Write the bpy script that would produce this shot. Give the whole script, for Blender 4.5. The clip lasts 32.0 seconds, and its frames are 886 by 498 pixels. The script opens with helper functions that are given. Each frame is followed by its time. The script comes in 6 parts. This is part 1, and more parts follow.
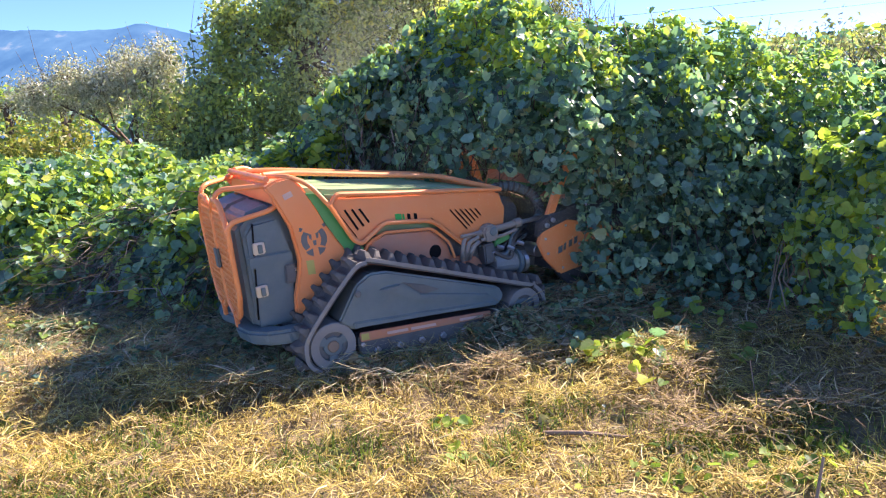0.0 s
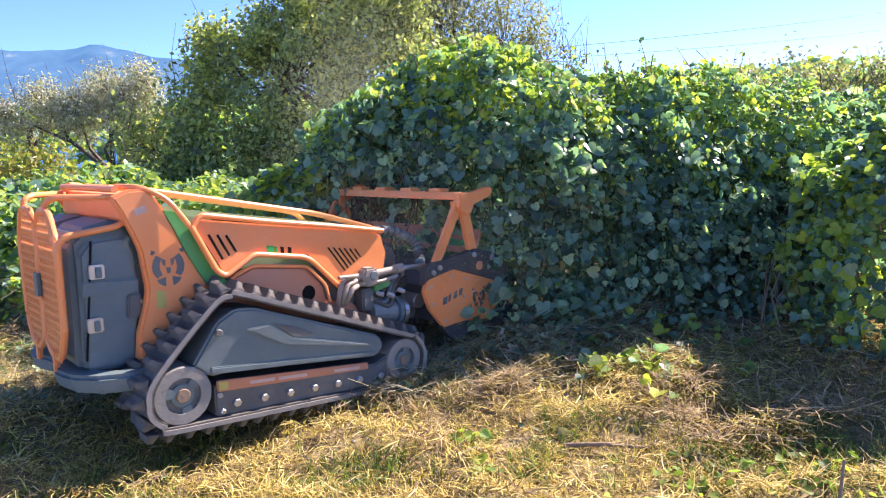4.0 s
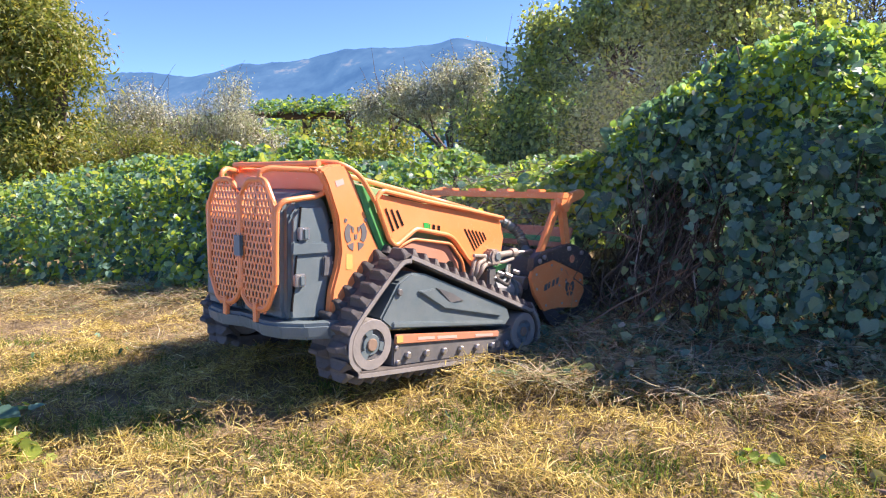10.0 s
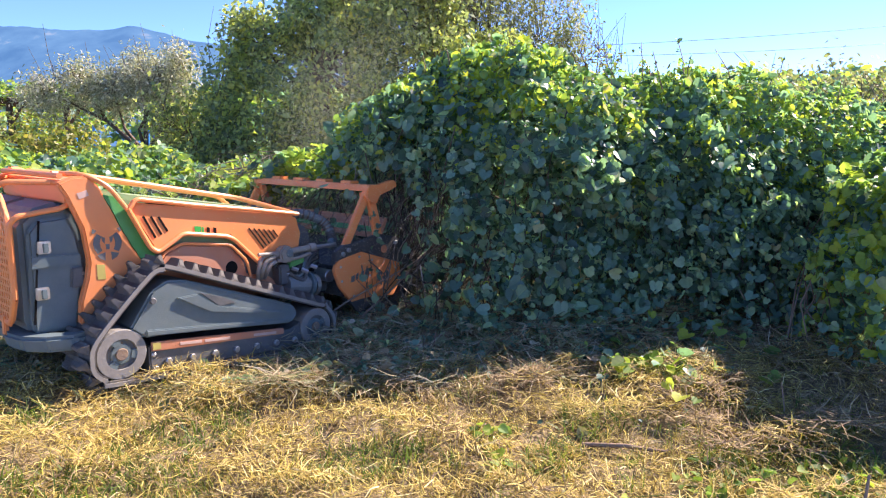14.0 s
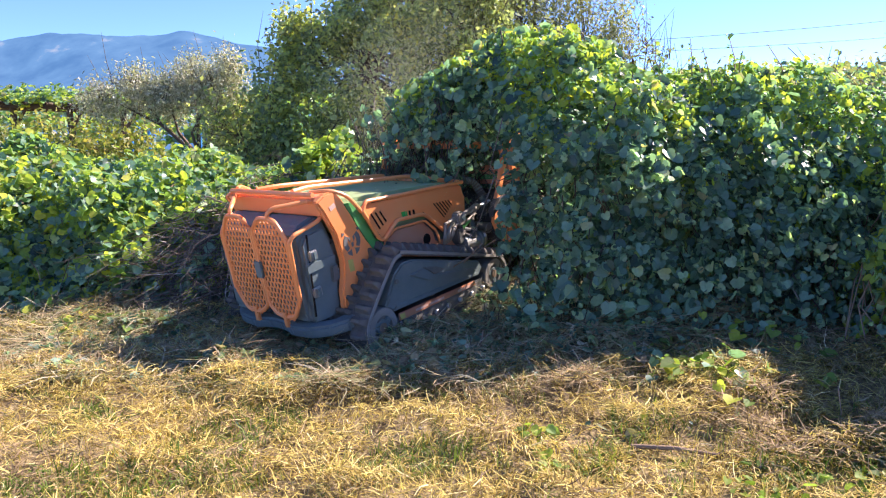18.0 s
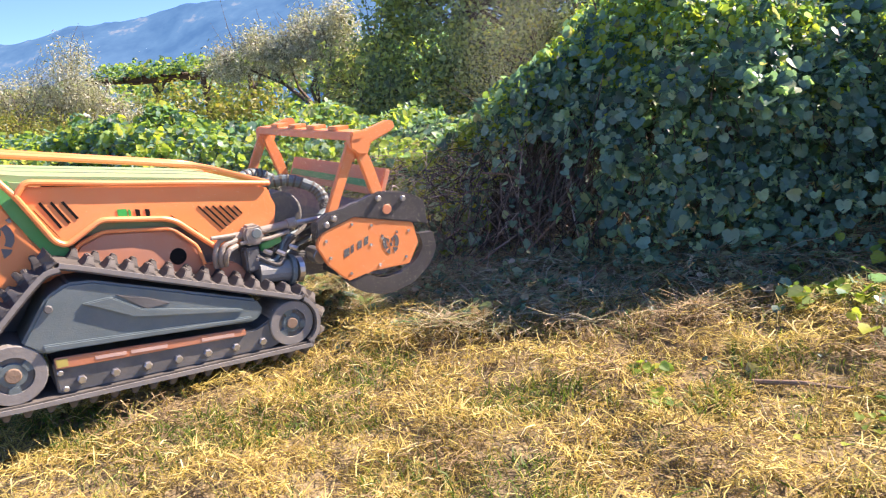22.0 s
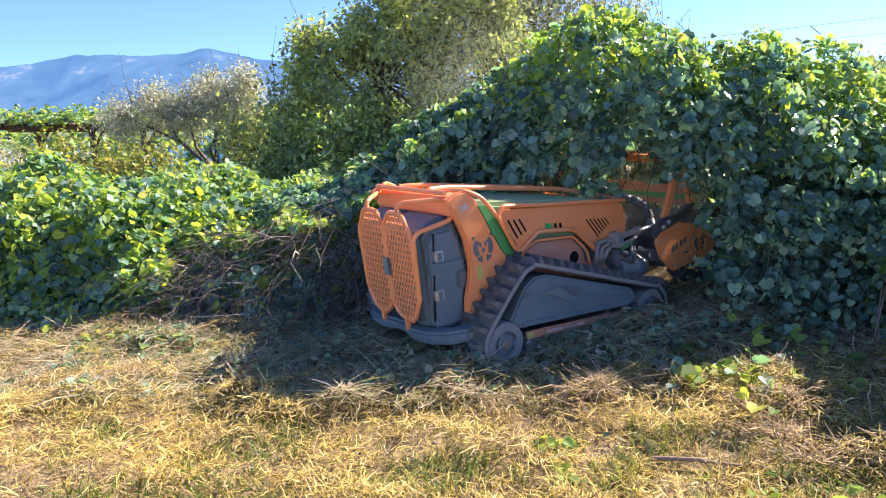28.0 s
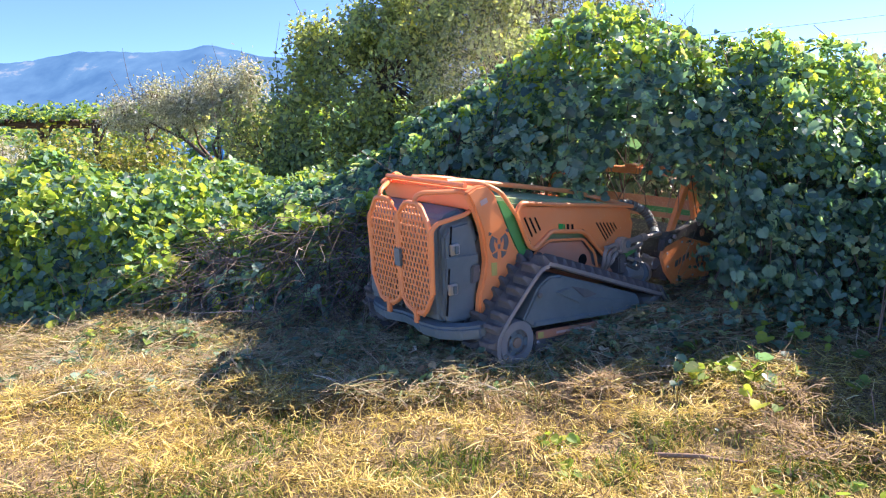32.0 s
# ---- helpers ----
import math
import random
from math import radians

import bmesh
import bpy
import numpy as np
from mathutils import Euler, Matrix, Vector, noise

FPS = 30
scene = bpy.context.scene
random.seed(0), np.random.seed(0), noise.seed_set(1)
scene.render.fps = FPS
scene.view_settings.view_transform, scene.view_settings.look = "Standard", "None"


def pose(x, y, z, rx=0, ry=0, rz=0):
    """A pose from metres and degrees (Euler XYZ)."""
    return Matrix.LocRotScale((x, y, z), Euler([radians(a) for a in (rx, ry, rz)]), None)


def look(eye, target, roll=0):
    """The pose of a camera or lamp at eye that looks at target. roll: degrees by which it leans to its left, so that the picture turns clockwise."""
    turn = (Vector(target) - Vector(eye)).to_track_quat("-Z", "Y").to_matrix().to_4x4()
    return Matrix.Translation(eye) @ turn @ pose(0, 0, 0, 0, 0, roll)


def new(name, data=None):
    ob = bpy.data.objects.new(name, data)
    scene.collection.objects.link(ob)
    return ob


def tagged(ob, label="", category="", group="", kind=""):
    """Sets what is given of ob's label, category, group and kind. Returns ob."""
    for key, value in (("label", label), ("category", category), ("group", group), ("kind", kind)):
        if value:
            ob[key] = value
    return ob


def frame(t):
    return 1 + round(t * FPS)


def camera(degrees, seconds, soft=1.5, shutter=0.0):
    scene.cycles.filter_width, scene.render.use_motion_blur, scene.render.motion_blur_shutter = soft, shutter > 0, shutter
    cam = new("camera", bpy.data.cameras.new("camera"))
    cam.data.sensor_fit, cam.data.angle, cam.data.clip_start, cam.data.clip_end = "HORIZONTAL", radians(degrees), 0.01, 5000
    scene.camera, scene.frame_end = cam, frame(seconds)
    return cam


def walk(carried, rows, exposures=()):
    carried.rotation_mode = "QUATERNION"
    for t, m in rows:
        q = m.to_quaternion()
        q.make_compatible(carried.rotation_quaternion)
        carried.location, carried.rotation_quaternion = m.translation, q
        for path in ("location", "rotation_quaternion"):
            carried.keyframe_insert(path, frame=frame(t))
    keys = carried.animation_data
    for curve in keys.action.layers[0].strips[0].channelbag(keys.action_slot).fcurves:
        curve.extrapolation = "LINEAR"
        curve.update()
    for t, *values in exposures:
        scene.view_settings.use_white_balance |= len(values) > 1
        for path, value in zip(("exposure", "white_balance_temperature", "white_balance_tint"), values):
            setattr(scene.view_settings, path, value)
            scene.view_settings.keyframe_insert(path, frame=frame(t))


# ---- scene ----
cam = camera(64.0, 32.0, 1.15, 0.15)
PATH = [
    (0, (0.299, 0.062, 1.601), (0.367, 2.031, 1.258), -3.9),
    (0.5, (0.207, 0.029, 1.617), (0.322, 1.996, 1.274), -4.2),
    (1, (0.146, 0.020, 1.614), (0.316, 1.985, 1.285), -3.8),
    (1.5, (0.132, 0.014, 1.620), (0.335, 1.978, 1.299), -3.6),
    (2, (0.100, 0.011, 1.612), (0.334, 1.973, 1.306), -3.3),
    (2.5, (0.055, 0.006, 1.611), (0.307, 1.968, 1.318), -3.2),
    (3, (0.028, 0.003, 1.612), (0.287, 1.965, 1.324), -3.3),
    (3.5, (0.008, -0.011, 1.610), (0.243, 1.955, 1.325), -3.2),
    (4, (0.011, -0.010, 1.605), (0.197, 1.961, 1.322), -3.4),
    (4.5, (-0.003, -0.018, 1.609), (0.138, 1.957, 1.326), -3.5),
    (6.5, (-0.003, -0.021, 1.600), (0.033, 1.960, 1.327), -3.7),
    (7, (0.011, -0.028, 1.611), (0.038, 1.953, 1.335), -3.7),
    (7.5, (0.046, -0.020, 1.627), (-0.164, 1.951, 1.358), -3.7),
    (8, (0.127, -0.014, 1.633), (-0.479, 1.875, 1.385), -3.2),
    (8.5, (0.200, 0.012, 1.613), (-0.561, 1.846, 1.376), -2.9),
    (9, (0.215, 0.034, 1.607), (-0.594, 1.847, 1.366), -2.9),
    (9.5, (0.222, 0.047, 1.604), (-0.558, 1.871, 1.346), -3.0),
    (10, (0.213, 0.043, 1.607), (-0.502, 1.891, 1.333), -3.1),
    (10.5, (0.144, 0.011, 1.617), (-0.438, 1.904, 1.339), -3.0),
    (11, (0.049, -0.010, 1.619), (-0.351, 1.929, 1.339), -2.8),
    (11.5, (0.001, -0.012, 1.614), (-0.209, 1.956, 1.324), -2.5),
    (12, (-0.012, -0.005, 1.606), (-0.062, 1.973, 1.316), -1.9),
    (12.5, (-0.003, 0.004, 1.600), (0.033, 1.982, 1.303), -1.4),
    (13, (0.000, 0.000, 1.600), (0.083, 1.976, 1.302), -1.2),
    (13.5, (-0.004, -0.003, 1.599), (0.105, 1.971, 1.301), -1.1),
    (14, (-0.008, -0.011, 1.599), (0.112, 1.964, 1.302), -1.0),
    (14.5, (-0.010, -0.010, 1.607), (0.090, 1.965, 1.309), -1.3),
    (16.5, (-0.008, -0.020, 1.612), (-0.006, 1.958, 1.316), -1.7),
    (17, (-0.017, -0.025, 1.615), (-0.022, 1.953, 1.317), -1.7),
    (17.5, (-0.019, -0.033, 1.617), (-0.026, 1.945, 1.319), -1.7),
    (18, (-0.020, -0.037, 1.615), (-0.027, 1.941, 1.317), -1.7),
    (18.5, (-0.028, -0.028, 1.611), (-0.035, 1.950, 1.316), -1.7),
    (19, (-0.036, -0.021, 1.606), (-0.041, 1.957, 1.311), -1.7),
    (19.5, (-0.024, -0.017, 1.612), (-0.032, 1.961, 1.316), -1.8),
    (20, (0.008, -0.001, 1.605), (-0.004, 1.977, 1.310), -1.8),
    (20.5, (0.102, 0.012, 1.615), (-0.065, 1.976, 1.278), -3.2),
    (21, (0.230, 0.031, 1.614), (-0.241, 1.935, 1.222), -6.4),
    (21.5, (0.240, 0.023, 1.636), (-0.297, 1.905, 1.221), -7.9),
    (22, (0.137, 0.008, 1.630), (-0.252, 1.919, 1.185), -7.7),
    (22.5, (0.208, 0.063, 1.622), (-0.089, 1.990, 1.178), -7.4),
    (23, (0.282, 0.111, 1.613), (-0.134, 2.028, 1.222), -6.7),
    (23.5, (0.343, 0.108, 1.607), (-0.170, 2.007, 1.248), -6.3),
    (24, (0.381, 0.120, 1.599), (-0.080, 2.032, 1.235), -6.1),
    (24.5, (0.345, 0.115, 1.610), (0.013, 2.053, 1.243), -5.6),
    (25, (0.241, 0.091, 1.613), (0.033, 2.048, 1.252), -4.9),
    (25.5, (0.172, 0.060, 1.622), (0.042, 2.024, 1.267), -4.5),
    (26, (0.107, 0.045, 1.616), (0.005, 2.015, 1.288), -4.0),
    (26.5, (0.075, 0.038, 1.612), (-0.007, 2.013, 1.309), -3.6),
    (28.5, (0.043, 0.029, 1.611), (-0.028, 2.009, 1.340), -3.4),
    (29, (0.043, 0.039, 1.608), (-0.029, 2.018, 1.328), -3.3),
    (29.5, (0.044, 0.034, 1.607), (-0.025, 2.013, 1.323), -3.3),
    (30, (0.039, 0.027, 1.608), (-0.029, 2.005, 1.324), -3.2),
    (30.5, (0.038, 0.025, 1.608), (-0.029, 2.003, 1.325), -3.3),
    (31, (0.037, 0.029, 1.609), (-0.031, 2.008, 1.328), -3.3),
    (31.5, (0.032, 0.030, 1.604), (-0.035, 2.009, 1.324), -3.2),
    (32, (0.032, 0.022, 1.609), (-0.045, 2.001, 1.330), -3.3),
]

EXPOSURES = [(t, stops + 0.12, 6250 if 20 <= t <= 24 else 5980, 31) for t, stops in ((0.0, 2.42), (2.0, 2.44), (4.5, 2.36), (7.0, 2.2), (8.5, 2.08), (10.0, 2.05), (12.0, 2.2), (17.0, 2.28), (19.0, 2.28), (20.0, 2.22), (21.5, 2.22), (23.0, 2.34), (24.0, 2.32), (26.0, 2.38), (28.5, 2.4), (32.0, 2.4))]
walk(cam, [(t, look(eye, target, roll)) for t, eye, target, roll in PATH], EXPOSURES)

# ---- light: low sun from the right, a little behind the hedge; clear sky ----
SUN_AZ, SUN_EL = 30.0, 40.0  # degrees, azimuth counted from +x towards +y
world = bpy.data.worlds.new("sky")
scene.world = world
world.use_nodes = True
wn = world.node_tree
sky = wn.nodes.new("ShaderNodeTexSky")
sky.sky_type = "NISHITA"
sky.sun_disc = False
sky.sun_elevation = radians(SUN_EL)
sky.sun_rotation = radians(90 - SUN_AZ)
sky.altitude = 3200
sky.air_density = 0.82
sky.dust_density = 0.0
sky.ozone_density = 7.0
wn.links.new(sky.outputs[0], wn.nodes["Background"].inputs[0])
wn.nodes["Background"].inputs[1].default_value = 0.065
sun = new("sun", bpy.data.lights.new("sun", "SUN"))
sun.data.energy, sun.data.angle, sun.data.color = 2.75, radians(0.6), (1.0, 0.88, 0.68)
sd = Vector((math.cos(radians(SUN_EL)) * math.cos(radians(SUN_AZ)), math.cos(radians(SUN_EL)) * math.sin(radians(SUN_AZ)), math.sin(radians(SUN_EL))))
sun.matrix_world = look(sd * 50, (0, 0, 0))
scene.view_settings.exposure = 2.2

# ---- materials ----


def rgb(c):
    return (c[0], c[1], c[2], 1.0)


def material(name, base, rough=0.6, metal=0.0, vary=0.0, scale=8.0, dark=0.6, bump=0.0, bump_scale=60.0, dust=None, dust_amount=0.0, spec=0.5, per="none"):
    """A surface with colour variation at two scales, fine relief and dust lying on it."""
    m = bpy.data.materials.new(name)
    m.use_nodes = True
    nt = m.node_tree
    b = nt.nodes["Principled BSDF"]
    b.inputs["Roughness"].default_value = rough
    b.inputs["Metallic"].default_value = metal
    b.inputs["Specular IOR Level"].default_value = spec
    tc = nt.nodes.new("ShaderNodeTexCoord")
    n1 = nt.nodes.new("ShaderNodeTexNoise")
    n1.inputs["Scale"].default_value = scale
    n1.inputs["Detail"].default_value = 6
    nt.links.new(tc.outputs["Object"], n1.inputs["Vector"])
    mix = nt.nodes.new("ShaderNodeMix")
    mix.data_type = "RGBA"
    mix.inputs[6].default_value = rgb([v * (1 - vary * (1 - dark)) for v in base])
    mix.inputs[7].default_value = rgb([min(1, v * (1 + vary * 0.5)) for v in base])
    nt.links.new(n1.outputs["Fac"], mix.inputs[0])
    col = mix.outputs[2]
    if dust is not None:
        n2 = nt.nodes.new("ShaderNodeTexNoise")
        n2.inputs["Scale"].default_value = scale * 0.45
        n2.inputs["Detail"].default_value = 8
        n2.inputs["Roughness"].default_value = 0.7
        nt.links.new(tc.outputs["Object"], n2.inputs["Vector"])
        mr = nt.nodes.new("ShaderNodeMapRange")
        mr.inputs[1].default_value, mr.inputs[2].default_value = 0.4, 0.75
        mr.inputs[3].default_value, mr.inputs[4].default_value = dust_amount * 0.35, dust_amount
        nt.links.new(n2.outputs["Fac"], mr.inputs[0])
        mx = nt.nodes.new("ShaderNodeMix")
        mx.data_type = "RGBA"
        nt.links.new(mr.outputs[0], mx.inputs[0])
        nt.links.new(col, mx.inputs[6])
        mx.inputs[7].default_value = rgb(dust)
        col = mx.outputs[2]
    nt.links.new(col, b.inputs["Base Color"])
    if bump:
        n3 = nt.nodes.new("ShaderNodeTexNoise")
        n3.inputs["Scale"].default_value = bump_scale
        n3.inputs["Detail"].default_value = 4
        nt.links.new(tc.outputs["Object"], n3.inputs["Vector"])
        bp = nt.nodes.new("ShaderNodeBump")
        bp.inputs["Strength"].default_value = bump
        bp.inputs["Distance"].default_value = 0.01
        nt.links.new(n3.outputs["Fac"], bp.inputs["Height"])
        nt.links.new(bp.outputs[0], b.inputs["Normal"])
    return m


def leafy(name, colours, rough=0.45, through_light=0.35, spec=0.4, single=False):
    """A leaf or blade: colour differs from leaf to leaf, with blotches, and light shines through."""
    m = bpy.data.materials.new(name)
    m.use_nodes = True
    nt = m.node_tree
    b = nt.nodes["Principled BSDF"]
    out = nt.nodes["Material Output"]
    b.inputs["Roughness"].default_value = rough
    b.inputs["Specular IOR Level"].default_value = spec
    geo = nt.nodes.new("ShaderNodeNewGeometry")
    ramp = nt.nodes.new("ShaderNodeValToRGB")
    el = ramp.color_ramp.elements
    while len(el) < len(colours):
        el.new(0.5)
    for e, (pos, c) in zip(el, colours):
        e.position = pos
        e.color = rgb(c)
    if single:
        nt.links.new(nt.nodes.new("ShaderNodeObjectInfo").outputs["Random"], ramp.inputs[0])
    else:
        nt.links.new(geo.outputs["Random Per Island"], ramp.inputs[0])
    tc = nt.nodes.new("ShaderNodeTexCoord")
    n = nt.nodes.new("ShaderNodeTexNoise")
    n.inputs["Scale"].default_value = 45
    n.inputs["Detail"].default_value = 3
    nt.links.new(tc.outputs["Object"], n.inputs["Vector"])
    mr = nt.nodes.new("ShaderNodeMapRange")
    mr.inputs[3].default_value, mr.inputs[4].default_value = 0.72, 1.25
    nt.links.new(n.outputs["Fac"], mr.inputs[0])
    mul = nt.nodes.new("ShaderNodeMix")
    mul.data_type, mul.blend_type = "RGBA", "MULTIPLY"
    mul.inputs[0].default_value = 1.0
    nt.links.new(ramp.outputs[0], mul.inputs[6])
    nt.links.new(mr.outputs[0], mul.inputs[7])
    nt.links.new(mul.outputs[2], b.inputs["Base Color"])
    tr = nt.nodes.new("ShaderNodeBsdfTranslucent")
    warm = nt.nodes.new("ShaderNodeMix")
    warm.data_type, warm.blend_type = "RGBA", "MULTIPLY"
    warm.inputs[0].default_value = 1.0
    warm.inputs[7].default_value = (1.75, 1.9, 0.95, 1)
    nt.links.new(mul.outputs[2], warm.inputs[6])
    nt.links.new(warm.outputs[2], tr.inputs[0])
    ms = nt.nodes.new("ShaderNodeMixShader")
    ms.inputs[0].default_value = through_light
    nt.links.new(b.outputs[0], ms.inputs[1])
    nt.links.new(tr.outputs[0], ms.inputs[2])
    nt.links.new(ms.outputs[0], out.inputs["Surface"])
    return m


ORANGE = material("orange_paint", (0.93, 0.26, 0.055), 0.42, vary=0.25, scale=5, bump=0.05, dust=(0.74, 0.41, 0.21), dust_amount=0.42)
ORANGE_DUSTY = material("dusty_orange_paint", (0.62, 0.2, 0.07), 0.6, vary=0.3, scale=6, bump=0.08, dust=(0.45, 0.27, 0.18), dust_amount=0.8)
GREEN = material("green_paint", (0.02, 0.3, 0.055), 0.45, vary=0.25, scale=6, dust=(0.5, 0.5, 0.33), dust_amount=0.2)
GREEN_DUSTY = material("dusty_green_hood", (0.17, 0.34, 0.1), 0.6, vary=0.3, scale=5, bump=0.06, dust=(0.42, 0.4, 0.25), dust_amount=0.75)
GREY = material("grey_plastic", (0.078, 0.128, 0.136), 0.5, vary=0.5, scale=7, bump=0.14, bump_scale=180, dust=(0.27, 0.285, 0.25), dust_amount=0.55)
STEEL_DARK = material("dark_steel", (0.05, 0.065, 0.072), 0.55, vary=0.35, scale=9, bump=0.12, dust=(0.3, 0.265, 0.21), dust_amount=0.58)
RUBBER = material("track_rubber", (0.035, 0.034, 0.031), 0.85, vary=0.45, scale=12, bump=0.25, dust=(0.32, 0.29, 0.24), dust_amount=0.5, spec=0.2)
WORN_RUBBER = material("worn_rubber", (0.2, 0.195, 0.175), 0.7, vary=0.5, scale=14, bump=0.2, dust=(0.36, 0.33, 0.27), dust_amount=0.6, spec=0.3)
BLACK = material("black_plate", (0.025, 0.027, 0.03), 0.45, vary=0.3, scale=8, bump=0.06, dust=(0.25, 0.23, 0.2), dust_amount=0.35)
SILVER = material("bare_steel", (0.55, 0.54, 0.52), 0.35, metal=0.85, vary=0.3, scale=14, bump=0.1, dust=(0.4, 0.36, 0.3), dust_amount=0.35)
TAN_STEEL = material("dusty_tan_steel", (0.27, 0.23, 0.175), 0.65, metal=0.1, vary=0.6, scale=18, bump=0.25, dust=(0.42, 0.36, 0.28), dust_amount=0.6)
PALE_STEEL = material("pale_grey_paint", (0.2, 0.225, 0.21), 0.5, vary=0.5, scale=12, bump=0.15, dust=(0.32, 0.29, 0.24), dust_amount=0.5)
DARK_HOLE = material("dark_opening", (0.012, 0.011, 0.01), 0.9, vary=0.3, spec=0.1)
GREEN_MARK = material("green_mark", (0.02, 0.36, 0.06), 0.5, vary=0.2)
YELLOW_MARK = material("yellow_sticker", (0.5, 0.42, 0.1), 0.6, vary=0.3, scale=30)
WHITE_MARK = material("pale_sticker", (0.62, 0.42, 0.32), 0.5, vary=0.3, scale=30)
BARK = material("bark", (0.12, 0.09, 0.065), 0.9, vary=0.6, scale=14, bump=0.6, bump_scale=40, spec=0.2)
TWIG = material("dry_twig", (0.25, 0.18, 0.12), 0.9, vary=0.6, scale=9, bump=0.3, spec=0.2)
DEAD_STEM = leafy("dead_stem", [(0.0, (0.06, 0.05, 0.038)), (0.5, (0.14, 0.115, 0.088)), (0.88, (0.26, 0.22, 0.17)), (1.0, (0.55, 0.48, 0.38))], 0.9, 0.0, 0.2)
WOOD_POST = material("weathered_post", (0.1, 0.075, 0.055), 0.9, vary=0.5, scale=6, bump=0.4, spec=0.2)
BLUE = material("blue_plastic", (0.05, 0.3, 0.75), 0.5, vary=0.2)
STONE = material("pale_stone", (0.4, 0.35, 0.28), 0.9, vary=0.5, scale=20, bump=0.5, spec=0.2)
VINE_TONES = [(0.0, (0.04, 0.085, 0.066)), (0.3, (0.105, 0.2, 0.145)), (0.75, (0.21, 0.355, 0.25)), (0.94, (0.36, 0.5, 0.25)), (1.0, (0.33, 0.28, 0.15))]
VINE_LEAF = leafy("vine_leaf", VINE_TONES, 0.45, 0.42, 0.55)
VINE_SINGLE = leafy("single_vine_leaf", VINE_TONES, 0.45, 0.42, 0.55, single=True)
# yellow-green of young growth, used as well to paint in sunlit leaves
VINE_YOUNG_LIT = leafy("young_lit_vine_leaf", [(0.0, (0.17, 0.28, 0.08)), (0.5, (0.28, 0.38, 0.07)), (0.85, (0.4, 0.46, 0.06)), (1.0, (0.48, 0.48, 0.06))], 0.6, 0.45, 0.3)
BUSH_LEAF = leafy("evergreen_leaf", [(0.0, (0.14, 0.17, 0.085)), (0.5, (0.31, 0.36, 0.16)), (0.85, (0.5, 0.53, 0.19)), (1.0, (0.58, 0.52, 0.12))], 0.4, 0.45, 0.5)
GREY_LEAF = leafy("grey_green_leaf", [(0.0, (0.13, 0.15, 0.075)), (0.6, (0.23, 0.25, 0.12)), (1.0, (0.4, 0.38, 0.22))], 0.6, 0.35)
OLIVE_LEAF = leafy("olive_leaf", [(0.0, (0.2, 0.215, 0.14)), (0.5, (0.39, 0.39, 0.28)), (1.0, (0.66, 0.63, 0.51))], 0.5, 0.25)
WARM_LEAF = leafy("autumn_green_leaf", [(0.0, (0.12, 0.16, 0.04)), (0.6, (0.22, 0.24, 0.055)), (1.0, (0.38, 0.32, 0.07))], 0.45, 0.4)
STRAW = leafy("dry_straw", [(0.0, (0.16, 0.11, 0.04)), (0.25, (0.36, 0.26, 0.08)), (0.65, (0.59, 0.47, 0.13)), (0.93, (0.72, 0.605, 0.22)), (1.0, (0.85, 0.74, 0.42))], 0.65, 0.25, 0.2)
BROWN_STRAW = leafy("brown_straw", [(0.0, (0.12, 0.08, 0.05)), (0.5, (0.3, 0.215, 0.11)), (1.0, (0.5, 0.385, 0.2))], 0.7, 0.15, 0.2)
LITTER = leafy("brown_litter", [(0.0, (0.14, 0.1, 0.06)), (0.25, (0.37, 0.29, 0.17)), (0.5, (0.24, 0.31, 0.13)), (0.75, (0.49, 0.41, 0.26)), (1.0, (0.64, 0.56, 0.4))], 0.7, 0.2, 0.2)
SEED_HEAD = leafy("pale_seed_head", [(0.0, (0.5, 0.4, 0.36)), (1.0, (0.8, 0.7, 0.66))], 0.8, 0.35, 0.2)
DUST_SPECK = leafy("floating_dust", [(0.0, (0.7, 0.64, 0.56)), (1.0, (0.86, 0.81, 0.74))], 0.9, 0.35, 0.1)
GRASS = leafy("green_grass", [(0.0, (0.06, 0.12, 0.02)), (0.6, (0.13, 0.2, 0.03)), (1.0, (0.26, 0.29, 0.05))], 0.5, 0.35, 0.3)


